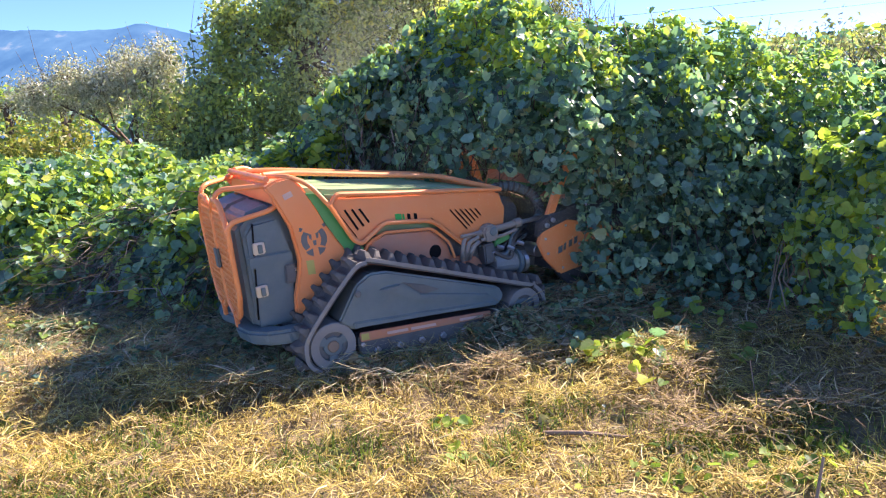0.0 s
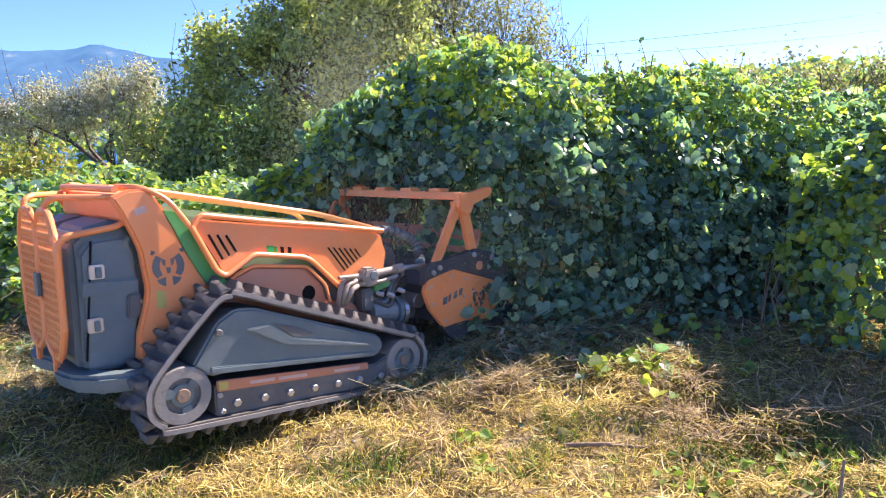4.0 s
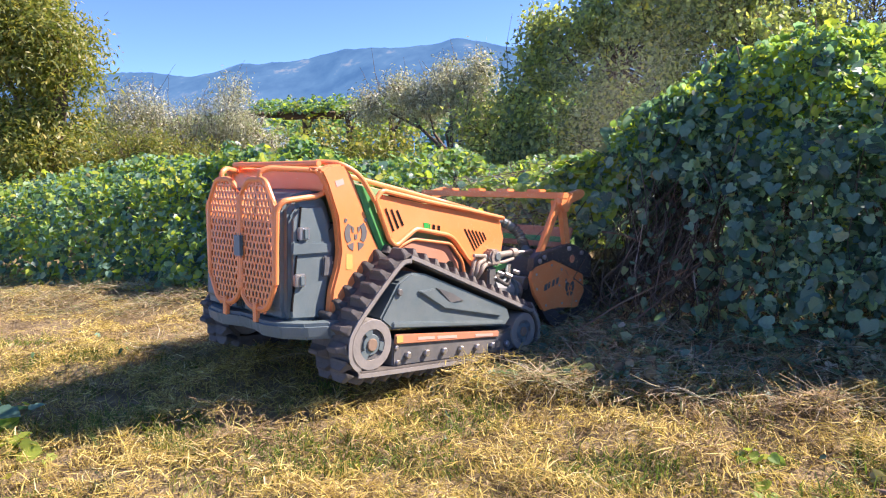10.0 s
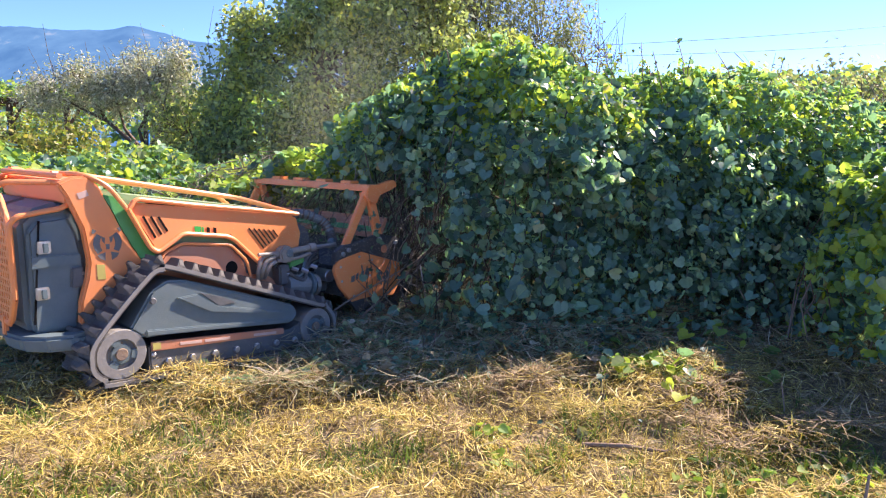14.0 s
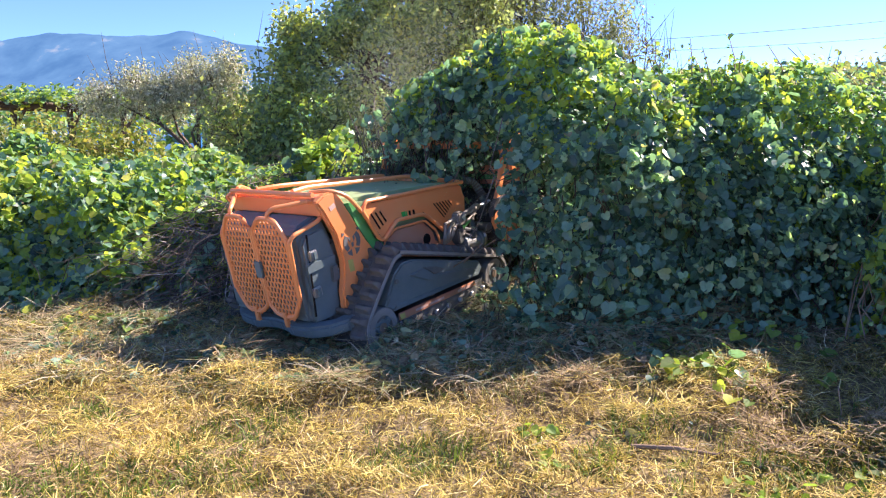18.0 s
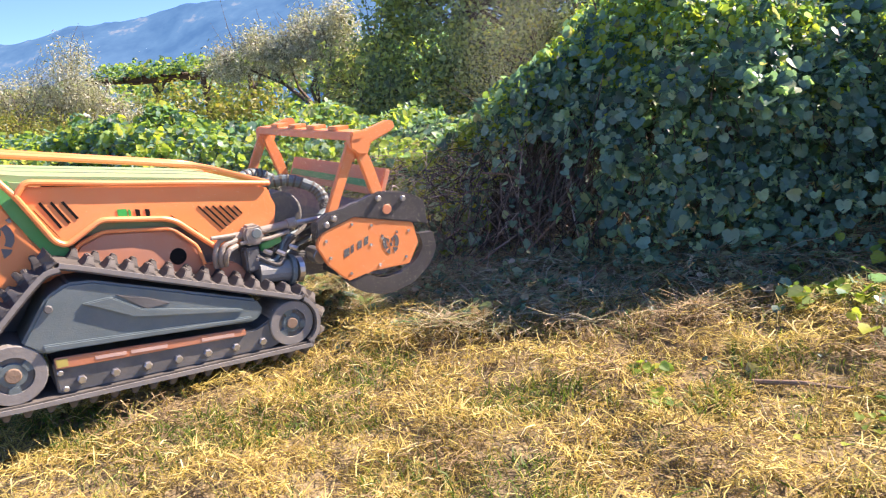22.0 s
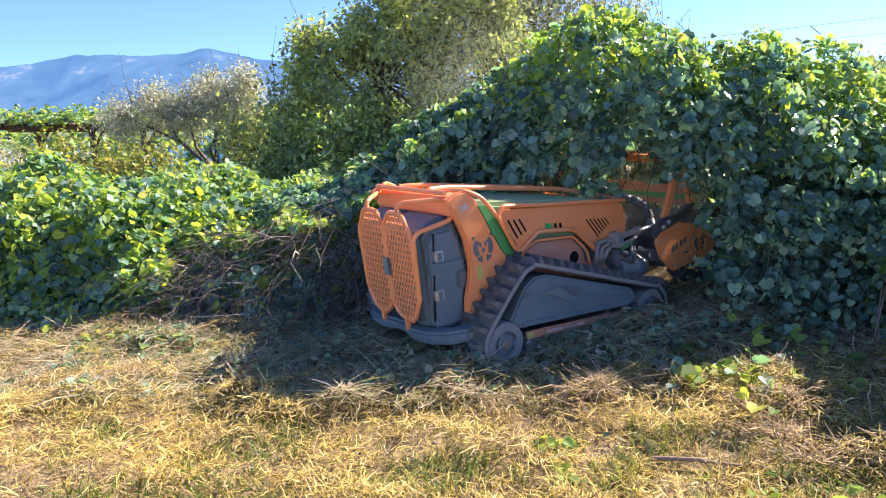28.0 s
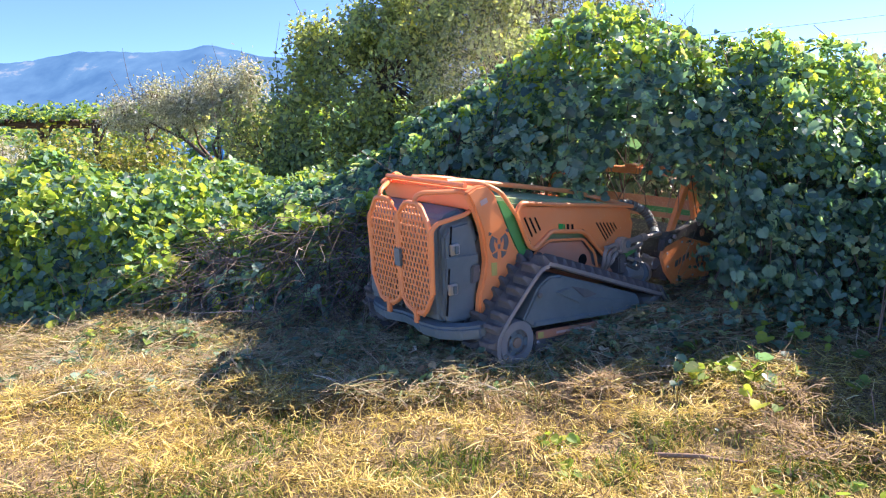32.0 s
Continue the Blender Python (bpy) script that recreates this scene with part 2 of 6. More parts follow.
def ground_material():
    m = bpy.data.materials.new("mown_ground")
    m.use_nodes = True
    nt = m.node_tree
    b = nt.nodes["Principled BSDF"]
    b.inputs["Roughness"].default_value = 0.95
    b.inputs["Specular IOR Level"].default_value = 0.1
    tc = nt.nodes.new("ShaderNodeTexCoord")
    cols = []
    for sc, c0, c1 in ((1.3, (0.2, 0.15, 0.085), (0.36, 0.28, 0.13)), (16.0, (0.09, 0.068, 0.045), (0.4, 0.32, 0.18))):
        n = nt.nodes.new("ShaderNodeTexNoise")
        n.inputs["Scale"].default_value = sc
        n.inputs["Detail"].default_value = 8
        nt.links.new(tc.outputs["Object"], n.inputs["Vector"])
        r = nt.nodes.new("ShaderNodeValToRGB")
        r.color_ramp.elements[0].position, r.color_ramp.elements[1].position = 0.35, 0.68
        r.color_ramp.elements[0].color, r.color_ramp.elements[1].color = rgb(c0), rgb(c1)
        nt.links.new(n.outputs["Fac"], r.inputs[0])
        cols.append(r.outputs[0])
    mx = nt.nodes.new("ShaderNodeMix")
    mx.data_type = "RGBA"
    mx.inputs[0].default_value = 0.55
    nt.links.new(cols[0], mx.inputs[6])
    nt.links.new(cols[1], mx.inputs[7])
    nt.links.new(mx.outputs[2], b.inputs["Base Color"])
    n = nt.nodes.new("ShaderNodeTexNoise")
    n.inputs["Scale"].default_value = 40
    n.inputs["Detail"].default_value = 8
    nt.links.new(tc.outputs["Object"], n.inputs["Vector"])
    bp = nt.nodes.new("ShaderNodeBump")
    bp.inputs["Strength"].default_value = 0.8
    bp.inputs["Distance"].default_value = 0.03
    nt.links.new(n.outputs["Fac"], bp.inputs["Height"])
    nt.links.new(bp.outputs[0], b.inputs["Normal"])
    return m


def mountain_material():
    """Far hills seen through much air: a plain glowing backdrop, haze painted in."""
    m = bpy.data.materials.new("far_hills")
    m.use_nodes = True
    nt = m.node_tree
    b = nt.nodes["Principled BSDF"]
    b.inputs["Roughness"].default_value = 1.0
    b.inputs["Specular IOR Level"].default_value = 0.0
    tc = nt.nodes.new("ShaderNodeTexCoord")
    n = nt.nodes.new("ShaderNodeTexNoise")
    n.inputs["Scale"].default_value = 0.009
    n.inputs["Detail"].default_value = 12
    n.inputs["Roughness"].default_value = 0.65
    nt.links.new(tc.outputs["Object"], n.inputs["Vector"])
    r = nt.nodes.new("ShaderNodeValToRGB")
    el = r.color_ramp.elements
    # these blues hold the haze of the air, not the hills' own colour
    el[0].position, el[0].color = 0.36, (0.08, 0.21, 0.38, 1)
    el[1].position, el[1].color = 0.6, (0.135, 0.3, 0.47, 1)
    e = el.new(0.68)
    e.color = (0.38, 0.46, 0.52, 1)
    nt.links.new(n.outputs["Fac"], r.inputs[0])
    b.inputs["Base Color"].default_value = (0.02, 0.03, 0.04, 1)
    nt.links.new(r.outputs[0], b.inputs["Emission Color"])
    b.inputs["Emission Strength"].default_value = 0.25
    return m


GROUND = ground_material()
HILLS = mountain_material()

# ---- the lie of the land ----
SLOPE_X, SLOPE_Y = 0.0283, 0.0697


def ease(f):
    f = max(0.0, min(1.0, f))
    return f * f * (3 - 2 * f)


def ground_z(x, y):
    """The slope rises to the right and away, levels out behind the hedges, and swells at the left."""
    yy = y if y < 12 else 12 + (y - 12) / (1 + (y - 12) / 12)
    xx = max(-14.0, min(14.0, x))
    return SLOPE_X * xx + SLOPE_Y * max(yy, -8.0) + 0.17 * ease((-0.7 - x) / 1.3) * ease((4.75 - y) / 1.3)


def lumps(x, y):
    return 0.022 * noise.noise((x * 1.7, y * 1.7, 0.3)) + 0.012 * noise.noise((x * 6, y * 6, 4.3))


def mesh_object(name, verts, faces, mat, parent=None, smooth=False):
    me = bpy.data.meshes.new(name)
    me.from_pydata([tuple(v) for v in verts], [], faces)
    if isinstance(mat, (list, tuple)):
        for one in mat:
            me.materials.append(one)
    else:
        me.materials.append(mat)
    if smooth:
        me.polygons.foreach_set("use_smooth", [True] * len(me.polygons))
    ob = new(name, me)
    if parent is not None:
        ob.parent = parent
    return ob


def ground_sheet():
    def axis(lo, hi, fine_lo, fine_hi, step):
        fine = list(np.arange(fine_lo, fine_hi + 1e-6, step))
        left, right, g = [], [], step
        p = fine_lo
        while p > lo:
            g *= 1.45
            p -= g
            left.append(max(p, lo))
        p, g = fine_hi, step
        while p < hi:
            g *= 1.45
            p += g
            right.append(min(p, hi))
        return left[::-1] + fine + right
    xs, ys = axis(-3000, 3000, -7, 5, 0.1), axis(-200, 3500, 1, 8, 0.1)
    verts = [(x, y, ground_z(x, y) + (lumps(x, y) if abs(x) < 12 and y < 14 else 0)) for y in ys for x in xs]
    n = len(xs)
    faces = [(j * n + i, j * n + i + 1, (j + 1) * n + i + 1, (j + 1) * n + i) for j in range(len(ys) - 1) for i in range(n - 1)]
    ob = mesh_object("ground", verts, faces, GROUND, smooth=True)
    return tagged(ob, "sloping mown field covered in dry yellow straw", "ground", kind="structure")


ground_sheet()


def far_hills():
    """One long mountain ridge with buttresses, far behind the orchard."""
    rnd = np.random.RandomState(5)
    ridge = [(-3400, 380), (-2900, 330), (-2500, 350), (-2160, 345), (-1860, 330), (-1640, 292), (-1445, 318), (-1225, 308), (-1060, 328), (-905, 316), (-777, 311), (-690, 322), (-620, 306), (-555, 284), (-450, 270), (-300, 240), (0, 200), (400, 170), (1200, 140), (2600, 130)]
    rx, rz = np.array([r[0] for r in ridge]), np.array([r[1] for r in ridge])
    xs = np.linspace(-3400, 2600, 360)
    verts, rows = [], 14
    for k in range(rows):
        f = k / (rows - 1)
        for x in xs:
            top = np.interp(x, rx, rz) + 7 * noise.noise((x * 0.012, 1.0, 0)) + 3 * noise.noise((x * 0.05, 5.0, 0))
            spur = 60 * noise.noise((x * 0.004, f * 1.5, 2.0)) * math.sin(f * math.pi)
            verts.append((x, 2000 - 700 * f + spur * 2, -40 + (top + 40) * (1 - f) ** 1.1 + spur * 0.25))
    n = len(xs)
    faces = [(k * n + i, (k + 1) * n + i, (k + 1) * n + i + 1, k * n + i + 1) for k in range(rows - 1) for i in range(n - 1)]
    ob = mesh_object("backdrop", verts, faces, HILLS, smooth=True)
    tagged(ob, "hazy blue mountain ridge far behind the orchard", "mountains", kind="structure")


far_hills()

# ---- growing things: builders ----
HEART = np.array([(0.06, 0, 0), (-0.12, 0.2, 0.1), (0.02, 0.47, 0.2), (0.27, 0.56, 0.19), (0.44, 0.45, 0.12), (0.65, 0.43, 0.12), (0.8, 0.22, 0.02), (0.94, 0, -0.12), (0.8, -0.22, 0.02), (0.65, -0.43, 0.12), (0.44, -0.45, 0.12), (0.27, -0.56, 0.19), (0.02, -0.47, 0.2), (-0.12, -0.2, 0.1)])
HEART_FACES = np.array([(0, 1, 2, 3, 4, 5, 6, 7), (0, 7, 8, 9, 10, 11, 12, 13)])
OVAL = np.array([(0, 0, 0), (0.5, 0.3, 0.06), (1.0, 0, -0.05), (0.5, -0.3, 0.06)])
SLIM = np.array([(0, 0, 0), (0.5, 0.16, 0.03), (1.0, 0, -0.05), (0.5, -0.16, 0.03)])
NARROW = np.array([(0, 0, 0), (0.5, 0.1, 0.02), (1.0, 0, -0.04), (0.5, -0.1, 0.02)])
QUAD = np.array([(0, 1, 2, 3)])


def unit(a):
    return a / np.maximum(np.linalg.norm(a, axis=-1, keepdims=True), 1e-9)


def fast_mesh(name, verts, faces, mats, index=None, parent=None):
    """One mesh from arrays: verts (n, 3), faces (m, k) and a material index for each face."""
    me = bpy.data.meshes.new(name)
    faces = np.asarray(faces, dtype=np.int32)
    m, k = faces.shape
    me.vertices.add(len(verts))
    me.vertices.foreach_set("co", np.asarray(verts, dtype=np.float32).ravel())
    me.loops.add(m * k)
    me.loops.foreach_set("vertex_index", faces.ravel())
    me.polygons.add(m)
    me.polygons.foreach_set("loop_start", np.arange(0, m * k, k, dtype=np.int32))
    for one in mats:
        me.materials.append(one)
    if index is not None:
        me.polygons.foreach_set("material_index", np.asarray(index, dtype=np.int32))
    me.update(calc_edges=True)
    ob = new(name, me)
    if parent is not None:
        ob.parent = parent
    return ob


def leaf_arrays(pos, nrm, tip, size, template, tfaces):
    """Vertices and faces of leaves at pos, facing nrm, pointing along tip."""
    nrm = unit(nrm)
    d = unit(tip - nrm * (tip * nrm).sum(-1, keepdims=True))
    s = np.cross(nrm, d)
    t = template[None]
    v = pos[:, None] + size[:, None, None] * (t[..., 0:1] * d[:, None] + t[..., 1:2] * s[:, None] + t[..., 2:3] * nrm[:, None])
    f = np.arange(len(pos))[:, None, None] * len(template) + tfaces[None]
    return v.reshape(-1, 3), f.reshape(-1, tfaces.shape[1])


def blade_arrays(rnd, pos, length, width, rise, bend):
    """Bent blades of two quads each, lying or standing at pos."""
    n = len(pos)
    az = rnd.uniform(0, 2 * math.pi, n)
    d = np.stack([np.cos(az), np.sin(az), 0 * az], -1)
    s = np.stack([-np.sin(az), np.cos(az), 0 * az], -1)
    up = np.array([0, 0, 1.0])
    side = unit(s + up * rnd.normal(0, 0.5, n)[:, None])
    mid = pos + d * (length * 0.5 * np.cos(rise))[:, None] + up * (length * 0.5 * np.sin(rise))[:, None]
    end = mid + d * (length * 0.5 * np.cos(rise - bend))[:, None] + up * (length * 0.5 * np.sin(rise - bend))[:, None] + s * (length * rnd.normal(0, 0.12, n))[:, None]
    w = width[:, None] * 0.5
    v = np.stack([pos - side * w, pos + side * w, mid + side * w, mid - side * w, end + side * w * 0.4, end - side * w * 0.4], 1)
    f = np.arange(n)[:, None, None] * 6 + np.array([(0, 1, 2, 3), (3, 2, 4, 5)])[None]
    return v.reshape(-1, 3), f.reshape(-1, 4)


def tube_arrays(paths, radii, sides=4):
    """Tubes along polylines; radii taper from the first to the second number."""
    verts, faces, base = [], [], 0
    for path, (r0, r1) in zip(paths, radii):
        p = np.asarray(path, float)
        n = len(p)
        dirs = unit(np.gradient(p, axis=0))
        ref = np.array([0, 0, 1.0]) if abs(dirs[0][2]) < 0.9 else np.array([1.0, 0, 0])
        for k in range(n):
            a = unit(np.cross(dirs[k], ref))
            b = np.cross(dirs[k], a)
            r = r0 + (r1 - r0) * k / (n - 1)
            for j in range(sides):
                ang = 2 * math.pi * j / sides
                verts.append(p[k] + r * (math.cos(ang) * a + math.sin(ang) * b))
        for k in range(n - 1):
            for j in range(sides):
                q = base + k * sides
                faces.append((q + j, q + (j + 1) % sides, q + sides + (j + 1) % sides, q + sides + j))
        base += n * sides
    return np.array(verts), np.array(faces)


def ground_many(x, y):
    yy = np.where(y < 12, y, 12 + (y - 12) / (1 + np.maximum(y - 12, 0) / 12))
    fx, fy = np.clip((-0.7 - x) / 1.3, 0, 1), np.clip((4.75 - y) / 1.3, 0, 1)
    swell = 0.17 * fx * fx * (3 - 2 * fx) * fy * fy * (3 - 2 * fy)
    return SLOPE_X * np.clip(x, -14, 14) + SLOPE_Y * np.maximum(yy, -8.0) + swell


def shell(outline, ridge, heights, u, v, power=0.92):
    """Points on a mound that rises from an outline to a ridge; u runs along it, v from the foot to the ridge."""
    o, r, h = np.array(outline, float), np.array(ridge, float), np.array(heights, float)
    k = np.linspace(0, 1, len(o))
    at = lambda col: np.interp(u, k, col)
    ox, oy, rx, ry = at(o[:, 0]), at(o[:, 1]), at(r[:, 0]), at(r[:, 1])
    c = 1 - np.cos(v * math.pi / 2)
    x, y = ox + (rx - ox) * c, oy + (ry - oy) * c
    return np.stack([x, y, ground_many(x, y) + at(h) * np.sin(v * math.pi / 2) ** power], -1)


def bumps(p, f, seed):
    return np.array([noise.noise((q[0] * f, q[1] * f + seed, q[2] * f)) for q in p])


def mound_leaves(rnd, outline, ridge, heights, count, lo=0.0, hi=1.0, deep=0.3, bulge=0.24, seed=0.0, sunward=0.35, power=0.92, loose=0.75):
    """Places, facings and tips of leaves that cover a mound."""
    u, v = rnd.uniform(0, 1, count), lo + (hi - lo) * rnd.uniform(0, 1, count) ** 0.85
    p = shell(outline, ridge, heights, u, v, power)
    e = 1e-3
    du = shell(outline, ridge, heights, np.minimum(u + e, 1), v, power) - shell(outline, ridge, heights, np.maximum(u - e, 0), v, power)
    dv = shell(outline, ridge, heights, u, np.minimum(v + e, 1), power) - shell(outline, ridge, heights, u, np.maximum(v - e, 0), power)
    n = unit(np.cross(du, dv))
    n = np.where(n[:, 2:3] < 0, -n, n) + np.array([0, -0.05, 0.12])
    n = unit(n)
    depth = rnd.uniform(0, 1, count) ** 1.7
    p = p + n * (bulge * bumps(p, 1.3, seed) + 0.65 * bulge * bumps(p, 3.7, seed + 9) + 0.3 * bulge * bumps(p, 8.5, seed + 3) - deep * depth + 0.06)[:, None]
    p[:, 2] = np.maximum(p[:, 2], ground_many(p[:, 0], p[:, 1]) + 0.02)
    face = unit(n + rnd.normal(0, loose, (count, 3)) + sunward * np.array([0.8, -0.05, 1.15]) + np.array([0, 0, 0.1]))
    tip = np.stack([rnd.normal(0, 0.75, count), rnd.normal(0, 0.75, count), rnd.normal(-0.8, 0.5, count)], -1) + 0.3 * n
    return u, v, p, face, tip, depth


def leaf_object(name, rnd, p, face, tip, size, mats, index, parent=None, template=HEART, tfaces=HEART_FACES):
    v, f = leaf_arrays(p, face, tip, size, template, tfaces)
    return fast_mesh(name, v, f, mats, np.repeat(index, len(tfaces)), parent)


# ---- the vine-covered hedge that is being cut ----
BUSH_OUT = [(0.2, 8.5), (-0.1, 7.2), (-0.45, 6.3), (-0.7, 5.45), (-0.35, 4.95), (0.3, 4.55), (0.9, 4.3), (1.5, 4.28), (2.1, 4.28), (2.8, 4.32), (3.8, 4.75), (5.0, 5.1), (6.5, 5.4)]
BUSH_RIDGE = [(1.2, 8.2), (0.9, 7.4), (0.65, 6.8), (0.45, 6.3), (0.45, 6.05), (0.7, 5.8), (1.0, 5.65), (1.5, 5.5), (2.1, 5.3), (2.8, 5.1), (3.8, 5.15), (5.0, 5.5), (6.5, 5.9)]
BUSH_H = [1.55, 1.58, 1.62, 1.68, 1.74, 1.76, 1.72, 1.67, 1.59, 1.44, 1.25, 1.2, 1.17]
BUSH_PARTS = []
SINGLE_LEAVES = []
LEAF_MESHES = []


def single_leaf_mesh():
    if not LEAF_MESHES:
        for bend in (0.03, 0.09, 0.13):
            me = bpy.data.meshes.new("leaf")
            me.from_pydata([(a, b, c * bend / 0.09) for a, b, c in HEART.tolist()], [], HEART_FACES.tolist())
            me.materials.append(VINE_SINGLE)
            LEAF_MESHES.append(me)
    return LEAF_MESHES[len(SINGLE_LEAVES) % 3]



def vine_bush():
    rnd = np.random.RandomState(11)
    bush = tagged(new("vine_bush"), "tall thicket smothered in broad dark green vine leaves, being mulched", "bush")
    bush.location = (0, 0, 0)
    u, v, p, face, tip, depth = mound_leaves(rnd, BUSH_OUT, BUSH_RIDGE, BUSH_H, 70000, seed=2.0, deep=0.8, sunward=0.14, loose=1.0)
    patch = bumps(p, 2.6, 21.0)
    size = (0.03 + 0.072 * rnd.uniform(0, 1, len(p)) ** 1.8) * (1 - 0.15 * depth)
    # the cut end is a hollow of bare stems under hanging leaves
    hollow = (p[:, 0] < 0.12 - 0.25 * np.abs(p[:, 2] - 0.7)) & (p[:, 2] - ground_many(p[:, 0], p[:, 1]) < 0.95 + 0.25 * bumps(p, 2.2, 5.0)) & (p[:, 1] < 6.4) & (rnd.uniform(0, 1, len(p)) < 0.9)
    hollow |= (p[:, 0] > 0.05) & (p[:, 0] < 0.55) & (p[:, 2] - ground_many(p[:, 0], p[:, 1]) < 0.6 + 0.3 * bumps(p, 2.2, 6.0)) & (rnd.uniform(0, 1, len(p)) < 0.3)
    fringe = 0.26 + 0.3 * bumps(p, 1.9, 8.0)
    hollow |= (p[:, 2] - ground_many(p[:, 0], p[:, 1]) < fringe) & (p[:, 0] > 0.4) & (p[:, 0] < 3.0) & (rnd.uniform(0, 1, len(p)) < 0.25)
    # leaves hang in clumps, with dark gaps between them that widen towards the foot
    above = (p[:, 2] - ground_many(p[:, 0], p[:, 1])) / 1.8
    clumps = bumps(p * np.array([1, 1, 0.75]), 4.2, 12.0) + 0.5 * bumps(p, 10.0, 14.0)
    hollow |= (clumps < 0.1 - 0.62 * np.clip(above, 0, 1) - 0.45 * np.clip((p[:, 0] - 1.6) / 0.8, 0, 1)) & (rnd.uniform(0, 1, len(p)) < np.where((above < 0.3) & (p[:, 0] > 0.3), 0.45, 0.85))
    hollow |= (p[:, 0] < 1.1) & (p[:, 1] < 6.4) & (above > 0.3) & (above < 0.75) & (bumps(p, 5.5, 31.0) < 0.1 - 0.28 * above) & (rnd.uniform(0, 1, len(p)) < 0.9)
    u, v, p, face, tip, depth, size = (q[~hollow] for q in (u, v, p, face, tip, depth, size))
    patch = patch[~hollow]
    share0 = (p[:, 2] - ground_many(p[:, 0], p[:, 1])) / 1.85
    right = np.clip((p[:, 0] - 1.2) / 1.6, 0, 1)
    # young leaves towards the top; more on the right, painting in sunlight there
    young_lit = (rnd.uniform(0, 1, len(p)) < np.clip((share0 - 0.53 + 0.35 * patch) * 1.9 + 0.3 * right * (share0 > 0.45), 0.015, 0.7) * (1 - 0.6 * depth)).astype(int)
    size = size * (0.88 - 0.12 * right)
    size = np.where(young_lit == 1, size * 0.72, size)
    face = unit(face + 0.3 * right[:, None] * np.array([0.8, -0.05, 1.15]))
    face = np.where(young_lit[:, None] == 1, unit(face + rnd.normal(0, 0.6, face.shape)), face)
    cols, layers = 22, 4
    share = (p[:, 2] - ground_many(p[:, 0], p[:, 1])) / np.interp(u, np.linspace(0, 1, len(BUSH_H)), BUSH_H)
    iu, iv = np.minimum((u * cols).astype(int), cols - 1), np.clip((share * layers).astype(int), 0, layers - 1)
    for a in range(cols):
        for b in range(layers):
            pick = (iu == a) & (iv == b)
            if pick.sum() < 5:
                continue
            mid = p[pick].mean(0)
            pv, pf = leaf_arrays(p[pick] - mid, face[pick], tip[pick], size[pick], HEART, HEART_FACES)
            singles = np.flatnonzero(pick & (depth < 0.12) & (p[:, 0] > 0.1) & (p[:, 0] < 2.3) & (young_lit == 0))[:14] if len(SINGLE_LEAVES) < 300 and p[pick][:, 1].min() < 5.4 else []
            clump = fast_mesh("vine_clump", pv, pf, [VINE_LEAF, VINE_YOUNG_LIT], np.repeat(young_lit[pick], 2), bush)
            clump.location = mid
            clump["kind"] = "stuff"
            for k in singles:
                if len(SINGLE_LEAVES) >= 300:
                    break
                d = Vector(unit((tip[k] - face[k] * (tip[k] @ face[k]))[None])[0])
                nn = Vector(face[k])
                turn = Matrix((d, nn.cross(d), nn)).transposed().to_4x4()
                leaf = new("leaf", single_leaf_mesh())
                leaf.parent = clump
                leaf.matrix_local = Matrix.Translation(Vector(p[k] - mid) + nn * 0.03) @ turn @ Matrix.Scale(size[k] * 1.1, 4)
                SINGLE_LEAVES.append(leaf)
            lowest = b * 0.44
            BUSH_PARTS.append((clump, mid, lowest, b))
            # bare stems that hang inside the leaf cover
            paths, radii = [], []
            for _ in range((26 if mid[0] < 0.7 and mid[1] < 6.4 else 12 if b == 0 else 16) if b < 2 else 5):
                q = p[pick][rnd.randint(pick.sum())] - mid + np.array([0, 0.12, 0.1]) + rnd.normal(0, 0.05, 3)
                w = np.array([rnd.normal(0, 0.12), rnd.normal(0, 0.1), -rnd.uniform(0.3, 0.6)])
                mids = q + w * 0.5 + rnd.normal(0, 0.06, 3)
                end = q + w
                floor = ground_z(mid[0], mid[1]) - mid[2] + 0.01
                mids[2], end[2] = max(mids[2], floor), max(end[2], floor)
                paths.append([q, mids, end])
                radii.append((rnd.uniform(0.003, 0.007), 0.002))
            sv, sf = tube_arrays(paths, radii, 3)
            tagged(fast_mesh("stem_tangle", sv, sf, [DEAD_STEM], None, clump), kind="stuff")
    # the woody heart of the thicket, far inside
    paths, radii = [], []
    for _ in range(420):
        x, y = rnd.uniform(0.2, 6.3), rnd.uniform(6.0, 8.0)
        z0 = ground_z(x, y)
        top = np.array([x + rnd.normal(0, 0.5), y + rnd.normal(0, 0.4), z0 + rnd.uniform(0.6, 1.6)])
        paths.append([(x, y, z0), (x + rnd.normal(0, 0.2), y + rnd.normal(0, 0.2), z0 + rnd.uniform(0.3, 0.7)), top])
        radii.append((rnd.uniform(0.006, 0.016), 0.003))
    sv, sf = tube_arrays(paths, radii, 4)
    tagged(fast_mesh("woody_stem", sv, sf, [BARK], None, bush), kind="stuff")
    # thin shoots that stand above the top
    sp, paths, radii = [], [], []
    for _ in range(28):
        a = rnd.uniform(0.3, 1.0)
        q = shell(BUSH_OUT, BUSH_RIDGE, BUSH_H, np.array([a]), np.array([rnd.uniform(0.75, 1.0)]))[0]
        w = np.array([rnd.normal(0, 0.13), rnd.normal(0, 0.08), rnd.uniform(0.08, 0.36)])
        paths.append([q, q + w * 0.5 + rnd.normal(0, 0.015, 3), q + w])
        radii.append((0.006, 0.003))
        sp += [q + w * f + rnd.normal(0, 0.006, 3) for f in rnd.uniform(0.1, 1.0, rnd.randint(10, 22))]
    sv, sf = tube_arrays(paths, radii, 3)
    shoot = tagged(fast_mesh("shoot", sv, sf, [TWIG], None, bush), kind="stuff")
